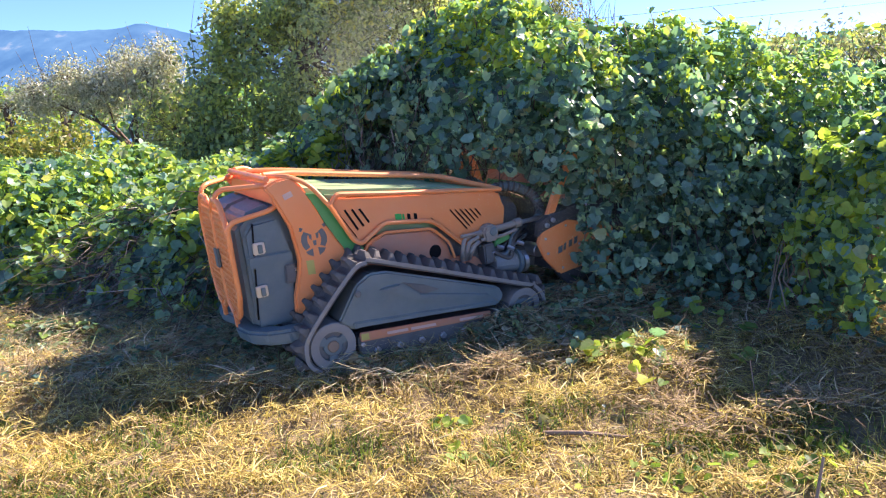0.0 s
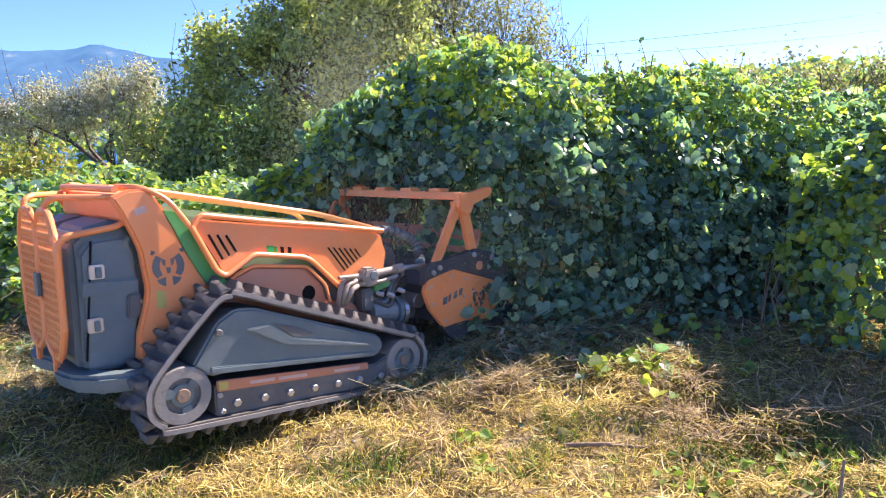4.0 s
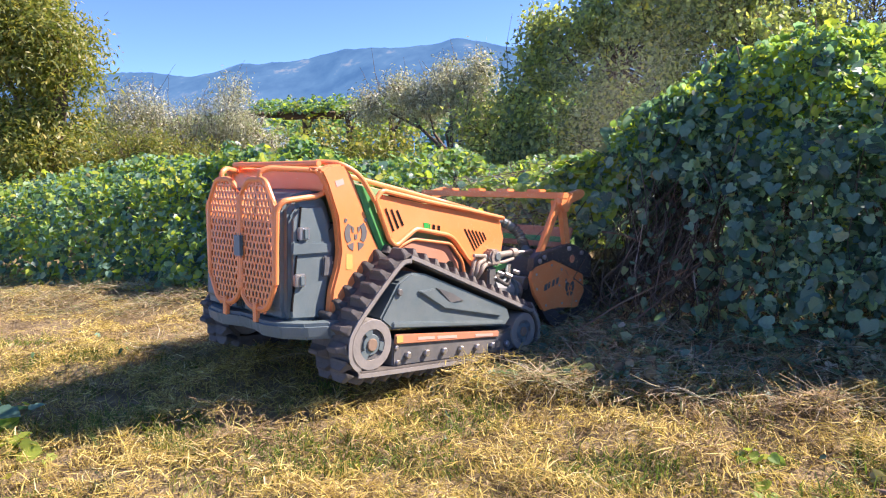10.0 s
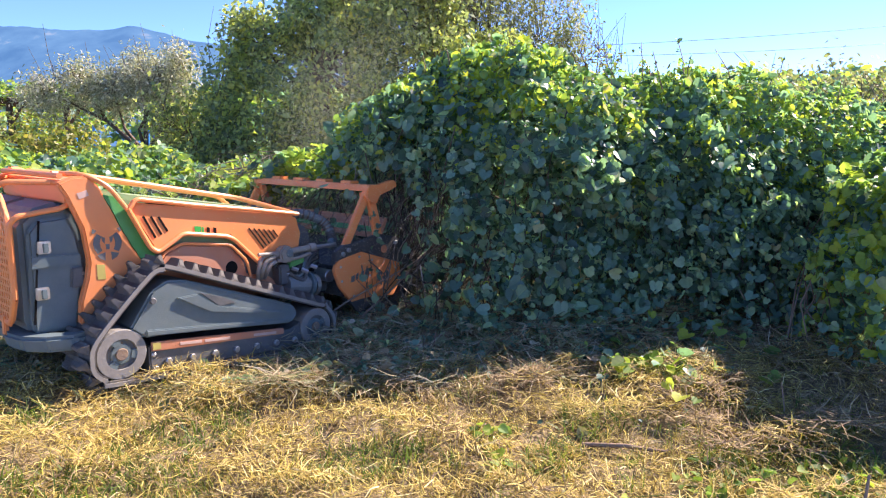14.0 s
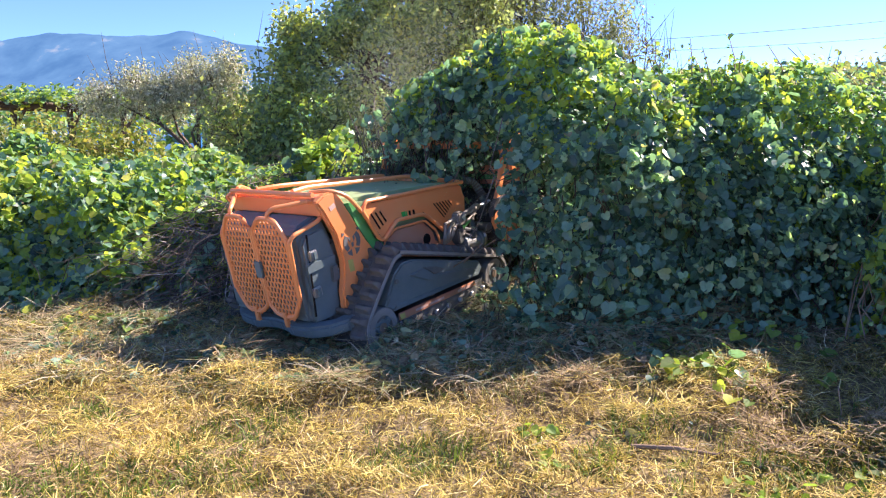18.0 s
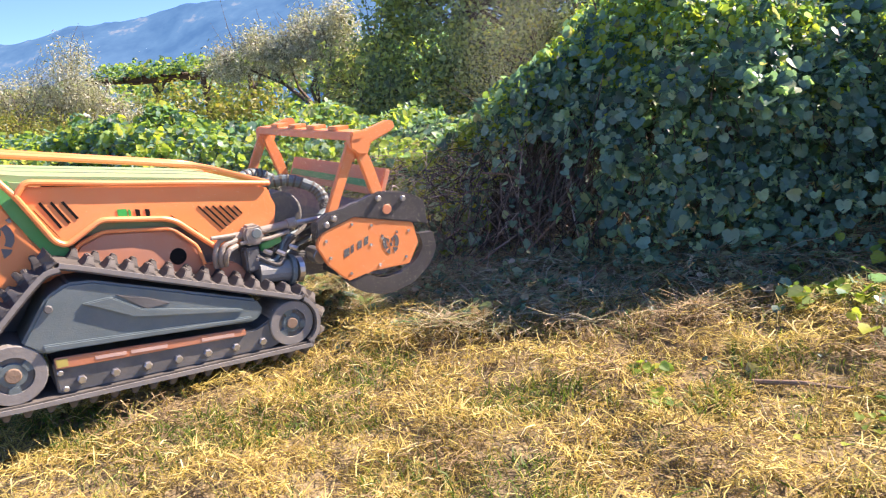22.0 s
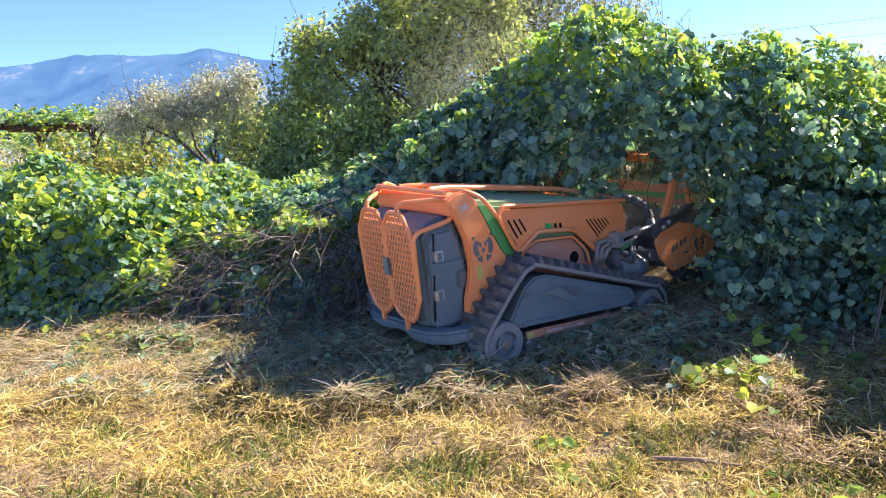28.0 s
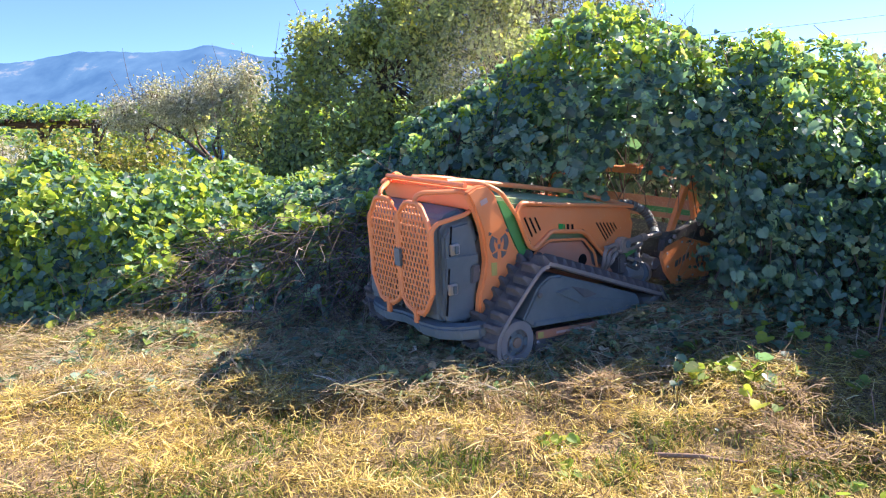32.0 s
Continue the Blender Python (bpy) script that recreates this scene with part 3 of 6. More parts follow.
    sp = np.array(sp)
    tagged(leaf_object("shoot_leaf", rnd, sp, rnd.normal(0, 1, sp.shape), rnd.normal(0, 1, sp.shape), rnd.uniform(0.015, 0.04, len(sp)), [VINE_LEAF, VINE_YOUNG_LIT], (rnd.uniform(0, 1, len(sp)) < 0.4).astype(int), shoot), kind="stuff")
    u, v, p, face, tip, depth = mound_leaves(rnd, [(0.5, 8.6), (0.4, 7.2), (0.4, 6.5), (1.0, 6.05), (2.5, 6.1), (4.5, 6.1), (6.5, 6.1)], [(1.3, 8.6), (1.3, 7.6), (1.3, 7.4), (1.6, 7.3), (2.5, 7.3), (4.5, 7.3), (6.5, 7.3)], [1.5, 1.55, 1.55, 1.5, 1.4, 1.2, 1.1], 13000, deep=0.35)
    tagged(leaf_object("inner_leaves", rnd, p, face, tip, rnd.uniform(0.06, 0.12, len(p)), [VINE_LEAF], np.zeros(len(p), int), bush), kind="stuff")
    u, v, p, face, tip, depth = mound_leaves(rnd, [(1.9, 5.6), (2.1, 4.95), (2.5, 4.8), (3.0, 4.85), (4.5, 5.3), (6.5, 5.8)], [(2.2, 5.9), (2.4, 5.35), (2.7, 5.2), (3.2, 5.25), (4.5, 5.7), (6.5, 6.1)], [0.9, 0.95, 0.95, 0.9, 0.85, 0.8], 8000, deep=0.2, bulge=0.1)
    tagged(leaf_object("low_leaves", rnd, p, face, tip, rnd.uniform(0.06, 0.11, len(p)), [VINE_LEAF], np.zeros(len(p), int), bush), kind="stuff")
    return bush


def vine_skirt():
    """Trailing vines over a tangle of dead stems at the cut end of the thicket."""
    rnd = np.random.RandomState(15)
    skirt = tagged(new("vine_skirt"), "trailing vines and dead stems at the cut end of the thicket", "vines")
    out = [(-2.6, 5.9), (-2.2, 5.45), (-1.6, 5.2), (-1.0, 5.05), (-0.4, 4.95)]
    rid = [(-2.2, 6.7), (-1.7, 6.7), (-1.1, 6.6), (-0.6, 6.4), (-0.2, 6.2)]
    high = [0.7, 0.78, 0.88, 0.98, 1.1]
    u, v, p, face, tip, depth = mound_leaves(rnd, out, rid, high, 7800, seed=6.0, deep=0.25)
    keep = rnd.uniform(0, 1, len(p)) < np.clip((v - 0.45) * 4, 0.6, 1.0)
    u, v, p, face, tip = (q[keep] for q in (u, v, p, face, tip))
    size = 0.034 + 0.07 * rnd.uniform(0, 1, len(p)) ** 1.5
    # yellow-green share kept high to brighten the skirt, beyond true young growth
    young_lit = (rnd.uniform(0, 1, len(p)) < np.clip(v, 0.2, 0.7)).astype(int)
    for a in range(7):
        for b in range(3):
            pick = (np.minimum((u * 7).astype(int), 6) == a) & (np.minimum((v * 3).astype(int), 2) == b)
            if pick.sum() < 5:
                continue
            mid = p[pick].mean(0)
            pv, pf = leaf_arrays(p[pick] - mid, face[pick], tip[pick], size[pick], HEART, HEART_FACES)
            clump = fast_mesh("vine_clump", pv, pf, [VINE_LEAF, VINE_YOUNG_LIT], np.repeat(young_lit[pick], 2), skirt)
            clump.location = mid
            clump["kind"] = "stuff"
            SKIRT_PARTS.append((clump, mid, b))
    # dead stems, arching and criss-crossing near the ground
    for a in range(6):
        paths, radii = [], []
        mid = shell(out, rid, high, np.array([(a + 0.5) / 6]), np.array([0.3]))[0]
        for _ in range(170):
            q = shell(out, rid, high, np.array([(a + rnd.uniform(-0.2, 1.2)) / 6]).clip(0, 1), np.array([rnd.uniform(0.05, 0.75)]))[0] + rnd.normal(0, 0.06, 3) + np.array([0, 0.12, -0.06])
            w = np.array([rnd.normal(-0.1, 0.3), rnd.normal(-0.1, 0.25), rnd.normal(-0.12, 0.16)])
            pts = [q, q + w * 0.4 + rnd.normal(0, 0.05, 3), q + w * 0.75 + rnd.normal(0, 0.06, 3), q + w * 1.1 + np.array([0, 0, -0.1])]
            for one in pts:
                one[2] = max(one[2], ground_z(one[0], one[1]) + 0.01)
            paths.append([one - mid for one in pts])
            radii.append((rnd.uniform(0.0025, 0.006), 0.0015))
        sv, sf = tube_arrays(paths, radii, 3)
        tangle = tagged(fast_mesh("stem_tangle", sv, sf, [DEAD_STEM], None, skirt), kind="stuff")
        tangle.location = mid
        SKIRT_PARTS.append((tangle, mid, -1))
    # brown runners that hang and lean inside the hollow
    for cx, cy in ((-0.6, 5.5), (-0.25, 5.4), (0.1, 5.35), (0.45, 5.3), (-0.3, 6.0), (0.2, 6.0)):
        mid = np.array([cx, cy, ground_z(cx, cy)])
        paths, radii = [], []
        for _ in range(75):
            foot = np.array([rnd.normal(0, 0.22), rnd.normal(0, 0.22), 0.01])
            top = foot + np.array([rnd.normal(0.25, 0.3), rnd.normal(0.1, 0.2), rnd.uniform(0.2, 1.0)])
            bow = np.array([rnd.normal(-0.12, 0.1), rnd.normal(-0.08, 0.08), 0])
            paths.append([foot, foot * 0.65 + top * 0.35 + bow, foot * 0.3 + top * 0.7 + bow * 0.8, top])
            radii.append((rnd.uniform(0.003, 0.007), 0.002))
        sv, sf = tube_arrays(paths, radii, 3)
        tangle = tagged(fast_mesh("stem_tangle", sv, sf, [DEAD_STEM], None, skirt), kind="stuff")
        tangle.location = mid
        SKIRT_PARTS.append((tangle, mid, -2))


def vine_drape():
    """A blanket of vines that slopes from the top of the thicket down to the hedge, drawn out when the machine drives in."""
    rnd = np.random.RandomState(17)
    drape = tagged(new("vine_drape"), "sloping blanket of green vines drawn out from the thicket", "vines")
    out = [(-2.0, 6.5), (-1.5, 6.25), (-0.9, 6.05), (-0.3, 5.85), (0.3, 5.7), (0.8, 5.6)]
    rid = [(-1.7, 7.3), (-1.2, 7.15), (-0.7, 7.0), (-0.2, 6.8), (0.3, 6.6), (0.8, 6.5)]
    high = [0.75, 0.92, 1.12, 1.38, 1.66, 1.85]
    u, v, p, face, tip, depth = mound_leaves(rnd, out, rid, high, 9500, lo=0.4, seed=3.0, deep=0.2, bulge=0.16)
    young_lit = (rnd.uniform(0, 1, len(p)) < np.clip((v - 0.6) * 1.3, 0.03, 0.6)).astype(int)
    size = (0.032 + 0.065 * rnd.uniform(0, 1, len(p)) ** 1.5) * np.where(young_lit == 1, 0.75, 1.0)
    for a in range(10):
        for b in range(2):
            pick = (np.minimum((u * 10).astype(int), 9) == a) & ((v > 0.74) == (b == 1))
            mid = p[pick].mean(0)
            pv, pf = leaf_arrays(p[pick] - mid, face[pick], tip[pick], size[pick], HEART, HEART_FACES)
            clump = fast_mesh("vine_clump", pv, pf, [VINE_LEAF, VINE_YOUNG_LIT], np.repeat(young_lit[pick], 2), drape)
            clump.location = mid
            clump["kind"] = "stuff"
            paths, radii = [], []
            for _ in range(14):
                q = p[pick][rnd.randint(pick.sum())] - mid + np.array([0, 0.06, 0.0])
                w = np.array([rnd.normal(0.1, 0.15), rnd.normal(-0.1, 0.1), -rnd.uniform(0.15, 0.55)])
                paths.append([q, q + w * 0.5 + rnd.normal(0, 0.05, 3), q + w])
                radii.append((rnd.uniform(0.003, 0.006), 0.002))
            sv, sf = tube_arrays(paths, radii, 3)
            tagged(fast_mesh("stem_tangle", sv, sf, [DEAD_STEM], None, clump), kind="stuff")
            DRAPE_PARTS.append((clump, mid))


DRAPE_PARTS = []
vine_drape()
SKIRT_PARTS = []
vine_bush()
vine_skirt()


def hedge(name, label, outline, ridge, heights, count, sizes, seed, young_lit_share=0.4, mats=None, stems=200, deep=0.3, sunward=0.5, power=0.92):
    """A standing hedge of vines or weeds: leaf cover, stems and fallen stalks at its foot."""
    rnd = np.random.RandomState(seed)
    thing = tagged(new(name), label, "hedge")
    u, v, p, face, tip, depth = mound_leaves(rnd, outline, ridge, heights, count, seed=seed, deep=deep, sunward=sunward, power=power, loose=1.0)
    # yellow-green share rises upwards, sunlight painted in along with young growth
    young_lit = (rnd.uniform(0, 1, len(p)) < np.clip(v * 1.5, 0.3, young_lit_share) * (1 - 0.7 * depth)).astype(int)
    tagged(leaf_object("leaf_cover", rnd, p, face, tip, rnd.uniform(*sizes, len(p)), mats or [VINE_LEAF, VINE_YOUNG_LIT], young_lit, thing), kind="stuff")
    paths, radii = [], []
    for _ in range(stems):
        a, b = rnd.uniform(0, 1), rnd.uniform(0.05, 0.9)
        top = shell(outline, ridge, heights, np.array([a]), np.array([b]))[0] + np.array([0, 0.2, -0.05])
        foot = top + np.array([rnd.normal(0, 0.2), rnd.normal(0.0, 0.15), 0])
        foot[2] = ground_z(foot[0], foot[1])
        paths.append([foot, (foot + top) / 2 + rnd.normal(0, 0.08, 3), top])
        radii.append((0.007, 0.003))
    sv, sf = tube_arrays(paths, radii, 3)
    tagged(fast_mesh("stem", sv, sf, [TWIG], None, thing), kind="stuff")
    return thing


hedge("vine_hedge", "low hedge of sunlit light green vine leaves at the field edge", [(-13, 7.0), (-9, 6.5), (-7, 6.2), (-5.5, 6.0), (-4.4, 5.75), (-3.6, 5.65), (-2.6, 5.75), (-2.0, 6.1), (-1.4, 6.9), (-0.9, 7.6)], [(-13, 8.6), (-9, 8.2), (-7, 8.0), (-5.8, 7.6), (-5.0, 7.2), (-4.5, 7.0), (-4.1, 7.2), (-3.6, 7.5), (-2.6, 8.0), (-1.6, 8.4)], [1.15, 1.2, 1.3, 1.3, 1.28, 1.25, 1.2, 1.1, 1.0, 0.95], 30000, (0.03, 0.095), 21, 0.5, sunward=0.2, power=1.45, deep=0.45)
hedge("vine_shrub", "leafy vine shrub leaning over the mown strip", [(4.0, 4.9), (2.9, 4.75), (2.45, 4.35), (2.4, 3.95), (2.6, 3.55), (2.9, 3.1), (3.3, 2.85), (3.9, 2.8)], [(3.7, 4.5), (3.4, 4.3), (3.15, 4.1), (3.1, 3.9), (3.2, 3.7), (3.35, 3.5), (3.6, 3.4), (3.9, 3.35)], [0.8, 1.0, 1.05, 1.1, 1.15, 1.15, 1.1, 1.0], 12000, (0.026, 0.075), 31, 0.5, sunward=0.15, deep=0.3)
hedge("weed_field", "overgrown field of vines and weeds behind the hedge", [(-14, 8.4), (-10, 8.2), (-6, 7.7), (-3, 7.0), (-0.7, 7.6), (2, 8.4), (8, 8.0)], [(-16, 13.5), (-11, 13), (-6, 12.5), (-3, 12), (-0.5, 12), (2, 12), (9, 12)], [0.9, 0.9, 0.82, 0.78, 0.8, 0.75, 0.7], 20000, (0.04, 0.1), 41, 0.45, stems=80)
hedge("far_orchard", "band of far green orchard and scrub", [(-34, 17), (-24, 19), (-14, 20), (-6, 18), (0, 17), (8, 16), (22, 17)], [(-36, 26), (-24, 27), (-14, 27), (-6, 26), (0, 25), (8, 24), (24, 25)], [2.8, 2.7, 2.6, 2.3, 2.0, 2.0, 2.0], 14000, (0.16, 0.3), 43, 0.5, stems=40, deep=0.5)


def tree(name, label, base, top, blobs, count, size, leaf_mat, template=OVAL, trunk_r=0.08, seed=0, clusters=150, spread=0.2, hang=0.0, bare=0):
    """A tree: tapered trunk, limbs to each mass of the crown, and many small leaves in clusters with gaps."""
    rnd = np.random.RandomState(seed)
    bx, by = base
    bz = ground_z(bx, by)
    thing = tagged(new(name), label, "tree")
    thing.location = (bx, by, bz)
    fork = np.array([0.0, 0.0, top * 0.35])
    paths, radii = [[(0, 0, -0.05), (0.03, 0.02, fork[2] * 0.5), fork]], [(trunk_r, trunk_r * 0.75)]
    tips, leaves_p, cl_n = [], [], []
    for (cx, cy, cz, rx, ry, rz) in blobs:
        c = np.array([cx - bx, cy - by, cz - bz])
        paths.append([fork, (fork + c) / 2 + rnd.normal(0, 0.12, 3), c])
        radii.append((trunk_r * 0.6, trunk_r * 0.2))
        k = max(8, int(clusters * rx * rz / sum(b[3] * b[5] for b in blobs)))
        d = unit(rnd.normal(0, 1, (k, 3)))
        q = c + d * np.array([rx, ry, rz]) * (rnd.uniform(0.3, 1.2, (k, 1)) ** 0.55)
        for one in q:
            tips.append(one)
            paths.append([c + (one - c) * 0.15, c + (one - c) * 0.6 + rnd.normal(0, 0.08, 3), one + np.array([0, 0, rnd.uniform(0, 0.15)])])
            radii.append((trunk_r * 0.08, 0.003))
            cl_n.append(unit((one - c)[None])[0])
    for _ in range(bare):
        q = tips[rnd.randint(len(tips))]
        w = np.array([rnd.normal(0, 0.18), rnd.normal(0, 0.1), rnd.uniform(0.3, 0.8)])
        paths.append([q, q + w * 0.5 + rnd.normal(0, 0.03, 3), q + w])
        radii.append((0.006, 0.002))
    sv, sf = tube_arrays(paths, radii, 5)
    fast_mesh("trunk", sv, sf, [BARK], None, thing)
    tips, cl_n = np.array(tips), np.array(cl_n)
    share = rnd.gamma(1.1, 1.0, len(tips))
    which = rnd.choice(len(tips), count, p=share / share.sum())
    g = rnd.normal(0, spread, (count, 3))
    g[:, 2] -= np.abs(rnd.normal(0, hang, count)) if hang else 0
    p = tips[which] + g
    face = unit(cl_n[which] * 0.7 + rnd.normal(0, 0.7, (count, 3)) + np.array([0, 0, 0.3]))
    tip = rnd.normal(0, 1, (count, 3)) + np.array([0, 0, -0.4 - 3 * hang])
    leaf_object("crown", rnd, p, face, tip, rnd.uniform(0.7, 1.3, count) * size, [leaf_mat], np.zeros(count, int), thing, template, QUAD)
    return thing


tree("evergreen_tree", "dense dark evergreen tree behind the hedge", (-0.6, 10.2), 3.4, [(-1.0, 10.2, 2.6, 1.1, 0.9, 1.1), (-0.1, 10.3, 3.6, 1.0, 0.9, 1.0), (-1.75, 10.0, 2.9, 0.55, 0.5, 0.55), (0.6, 10.2, 2.5, 0.9, 0.8, 1.1), (-0.6, 10.2, 1.5, 1.4, 0.8, 0.8)], 40000, 0.078, BUSH_LEAF, trunk_r=0.11, seed=3, clusters=520, spread=0.12, bare=25)
tree("slender_tree", "tall slender grey-green tree with loose feathery branches", (1.6, 11.2), 4.4, [(1.2, 11.2, 3.2, 0.8, 0.7, 1.2), (2.2, 11.2, 3.0, 0.7, 0.6, 1.2), (1.5, 11.2, 4.4, 1.0, 0.7, 0.9), (0.6, 11.4, 4.0, 0.7, 0.6, 0.9)], 24000, 0.075, GREY_LEAF, SLIM, 0.08, 4, 340, 0.17, 0.1, 45)
tree("bare_branched_tree", "thin half-bare tree with brown twigs", (3.0, 11.6), 3.6, [(3.0, 11.6, 2.9, 0.5, 0.4, 0.7), (3.4, 11.6, 2.5, 0.4, 0.4, 0.5)], 700, 0.07, WARM_LEAF, OVAL, 0.05, 5, 60, 0.14, 0.0, 70)
tree("leafy_tree", "broad tree with yellowing green leaves beside the field", (-10.9, 9.6), 4.0, [(-11.0, 9.6, 3.9, 0.95, 1.0, 0.85), (-10.25, 9.4, 3.85, 0.45, 0.5, 0.4), (-10.05, 9.4, 3.3, 0.36, 0.5, 0.24), (-11.5, 9.6, 2.5, 1.25, 1.1, 0.9), (-10.7, 9.3, 1.75, 0.75, 0.8, 0.65), (-12.3, 9.6, 4.6, 1.4, 1.2, 1.1), (-11.2, 9.5, 4.85, 0.5, 0.6, 0.4)], 46000, 0.115, WARM_LEAF, SLIM, 0.13, 6, 380, 0.18, 0.12, 10)
tree("olive_tree", "silvery olive tree with a leaning grey trunk", (-3.75, 10.9), 2.4, [(-5.1, 10.9, 2.45, 0.32, 0.4, 0.22), (-4.65, 10.9, 2.68, 0.36, 0.4, 0.26), (-4.15, 10.9, 2.46, 0.36, 0.4, 0.26), (-3.75, 10.9, 2.72, 0.26, 0.4, 0.3), (-3.4, 10.8, 2.5, 0.22, 0.4, 0.36), (-3.1, 10.8, 2.72, 0.16, 0.3, 0.4), (-3.3, 10.8, 2.05, 0.3, 0.3, 0.28)], 21000, 0.06, OLIVE_LEAF, SLIM, 0.06, 7, 240, 0.11, 0.08, 24)
tree("willowy_olive", "silver-leaved bushy olive with drooping twigs", (-9.0, 11.2), 2.2, [(-10.6, 11.3, 2.55, 0.55, 0.5, 0.75), (-9.9, 11.2, 2.2, 0.6, 0.5, 0.75), (-9.2, 11.2, 2.0, 0.6, 0.5, 0.7), (-8.5, 11.2, 2.1, 0.5, 0.5, 0.7), (-8.0, 11.1, 2.6, 0.32, 0.4, 0.65), (-7.5, 11.1, 2.0, 0.4, 0.4, 0.5)], 42000, 0.075, OLIVE_LEAF, NARROW, 0.05, 8, 420, 0.12, 0.14, 40)
tree("roadside_shrub", "far grey-green scrub on the skyline", (6.5, 10.5), 1.8, [(5.2, 10.5, 1.9, 1.2, 0.7, 0.6), (7.0, 10.5, 1.9, 1.3, 0.7, 0.7), (9.0, 10.5, 2.0, 1.3, 0.7, 0.7), (3.8, 10.4, 1.9, 0.9, 0.6, 0.5)], 9000, 0.09, GREY_LEAF, OVAL, 0.05, 9, 240, 0.16, 0.0, 60)
tree("orchard_shrub", "dense mixed shrub at the edge of the orchard", (-2.9, 10.0), 1.6, [(-2.8, 10.0, 1.7, 0.7, 0.5, 0.6), (-2.1, 9.8, 1.5, 0.7, 0.5, 0.6), (-2.3, 9.9, 2.2, 0.4, 0.4, 0.5)], 7000, 0.08, BUSH_LEAF, OVAL, 0.05, 10, 200, 0.14, 0.0, 25)
tree("thicket_shrub", "grey scrub between the olives", (-6.0, 12.2), 1.5, [(-6.9, 12.2, 1.7, 0.9, 0.6, 0.6), (-5.6, 12.2, 1.6, 0.9, 0.6, 0.5), (-12.5, 12.2, 1.9, 1.6, 0.8, 0.7)], 8000, 0.09, WARM_LEAF, OVAL, 0.05, 12, 220, 0.16, 0.0, 20)

tree("field_shrub", "yellowing green scrub at the edge of the olives", (-8.2, 9.9), 1.5, [(-9.4, 9.9, 1.85, 0.6, 0.5, 0.45), (-8.6, 9.9, 1.7, 0.6, 0.5, 0.45), (-7.8, 9.9, 1.55, 0.6, 0.5, 0.42), (-7.0, 10.0, 1.45, 0.6, 0.5, 0.38)], 12000, 0.07, WARM_LEAF, SLIM, 0.05, 16, 260, 0.13, 0.06, 30)


def pergola():
    """A low vineyard pergola: posts, beams and a thick roof of vine leaves."""
    rnd = np.random.RandomState(14)
    thing = tagged(new("pergola"), "old wooden pergola with a roof of vines", "pergola")
    a, b = np.array([-10.2, 14.75]), np.array([-6.35, 14.3])
    for k in range(4):
        q = a + (b - a) * (k / 3) ** 0.85
        z, top = ground_z(*q), 2.64 - 0.07 * k
        v, f = tube_arrays([[(q[0], q[1], z), (q[0] + 0.02, q[1], (z + top) / 2), (q[0], q[1], top)]], [(0.075, 0.06)], 6)
        post = fast_mesh("post", v, f, [WOOD_POST], None, thing)
        v, f = tube_arrays([[(q[0] + 0.02, q[1] - 0.02, top - 0.42), (q[0] + 0.3, q[1] - 0.05, top - 0.03)]], [(0.035, 0.035)], 4)
        fast_mesh("brace", v, f, [WOOD_POST], None, post)
    for off in (0.0, 1.6):
        v, f = tube_arrays([[(a[0] - 0.2, a[1] + off, 2.7), ((a[0] + b[0]) / 2, (a[1] + b[1]) / 2 + off, 2.58), (b[0] + 0.4, b[1] + off, 2.44)]], [(0.07, 0.06)], 6)
        fast_mesh("beam", v, f, [WOOD_POST], None, thing)
    for k in range(9):
        q = a + (b - a) * k / 8
        z = 2.74 - 0.03 * k
        v, f = tube_arrays([[(q[0], q[1] - 0.3, z), (q[0] + 0.1, q[1] + 1.9, z + 0.02)]], [(0.035, 0.035)], 4)
        fast_mesh("rafter", v, f, [WOOD_POST], None, thing)
    n = 4600
    s, w = rnd.uniform(-0.05, 1.02, n), rnd.uniform(-0.25, 2.0, n)
    p = np.stack([a[0] + (b[0] - a[0]) * s, a[1] + (b[1] - a[1]) * s + w, 2.74 - 0.24 * s + rnd.uniform(0, 0.16, n) * (1.2 + np.sin(s * 23) + 0.6 * np.sin(s * 61))], -1)
    tagged(leaf_object("vine_roof", rnd, p, rnd.normal(0, 0.5, (n, 3)) + np.array([0, -0.3, 1]), rnd.normal(0, 1, (n, 3)), rnd.uniform(0.06, 0.12, n), [VINE_LEAF, VINE_YOUNG_LIT], (rnd.uniform(0, 1, n) < 0.5).astype(int), thing), kind="stuff")


pergola()


def blue_post(x, y, h):
    z = ground_z(x, y)
    v, f = tube_arrays([[(x, y, z), (x, y, z + h * 0.5), (x + 0.02, y, z + h)]], [(0.035, 0.035)], 8)
    ob = fast_mesh("garden_post", v, f, [BLUE])
    tagged(ob, "bright blue plastic garden post among the vines", "post", "blue garden posts")


for bx, by, bh in ((-6.28, 14.4, 1.05), (-6.0, 14.6, 1.25), (-4.9, 14.4, 1.1), (-4.8, 14.5, 1.05)):
    blue_post(bx, by, bh)


def overhead_line():
    """Two thin wires between two wooden poles."""
    thing = tagged(new("power_line"), "thin overhead wires between weathered wooden poles", "power line")
    for x, y, h in ((8.6, 40.0, 6.9), (46.0, 41.0, 9.9)):
        v, f = tube_arrays([[(x, y, ground_z(x, y)), (x, y, h * 0.5), (x, y, h)]], [(0.12, 0.08)], 8)
        fast_mesh("pole", v, f, [WOOD_POST], None, thing)
    for k, drop in enumerate((0.2, 0.75)):
        path = [(8.6 + 37.4 * q, 40 + q, (6.9 - drop) + (3.0 - 0.8 * k) * q - 0.5 * math.sin(q * math.pi)) for q in np.linspace(0, 1, 14)]
        v, f = tube_arrays([path], [(0.012, 0.012)], 4)
        fast_mesh("wire", v, f, [BLACK], None, thing)


overhead_line()

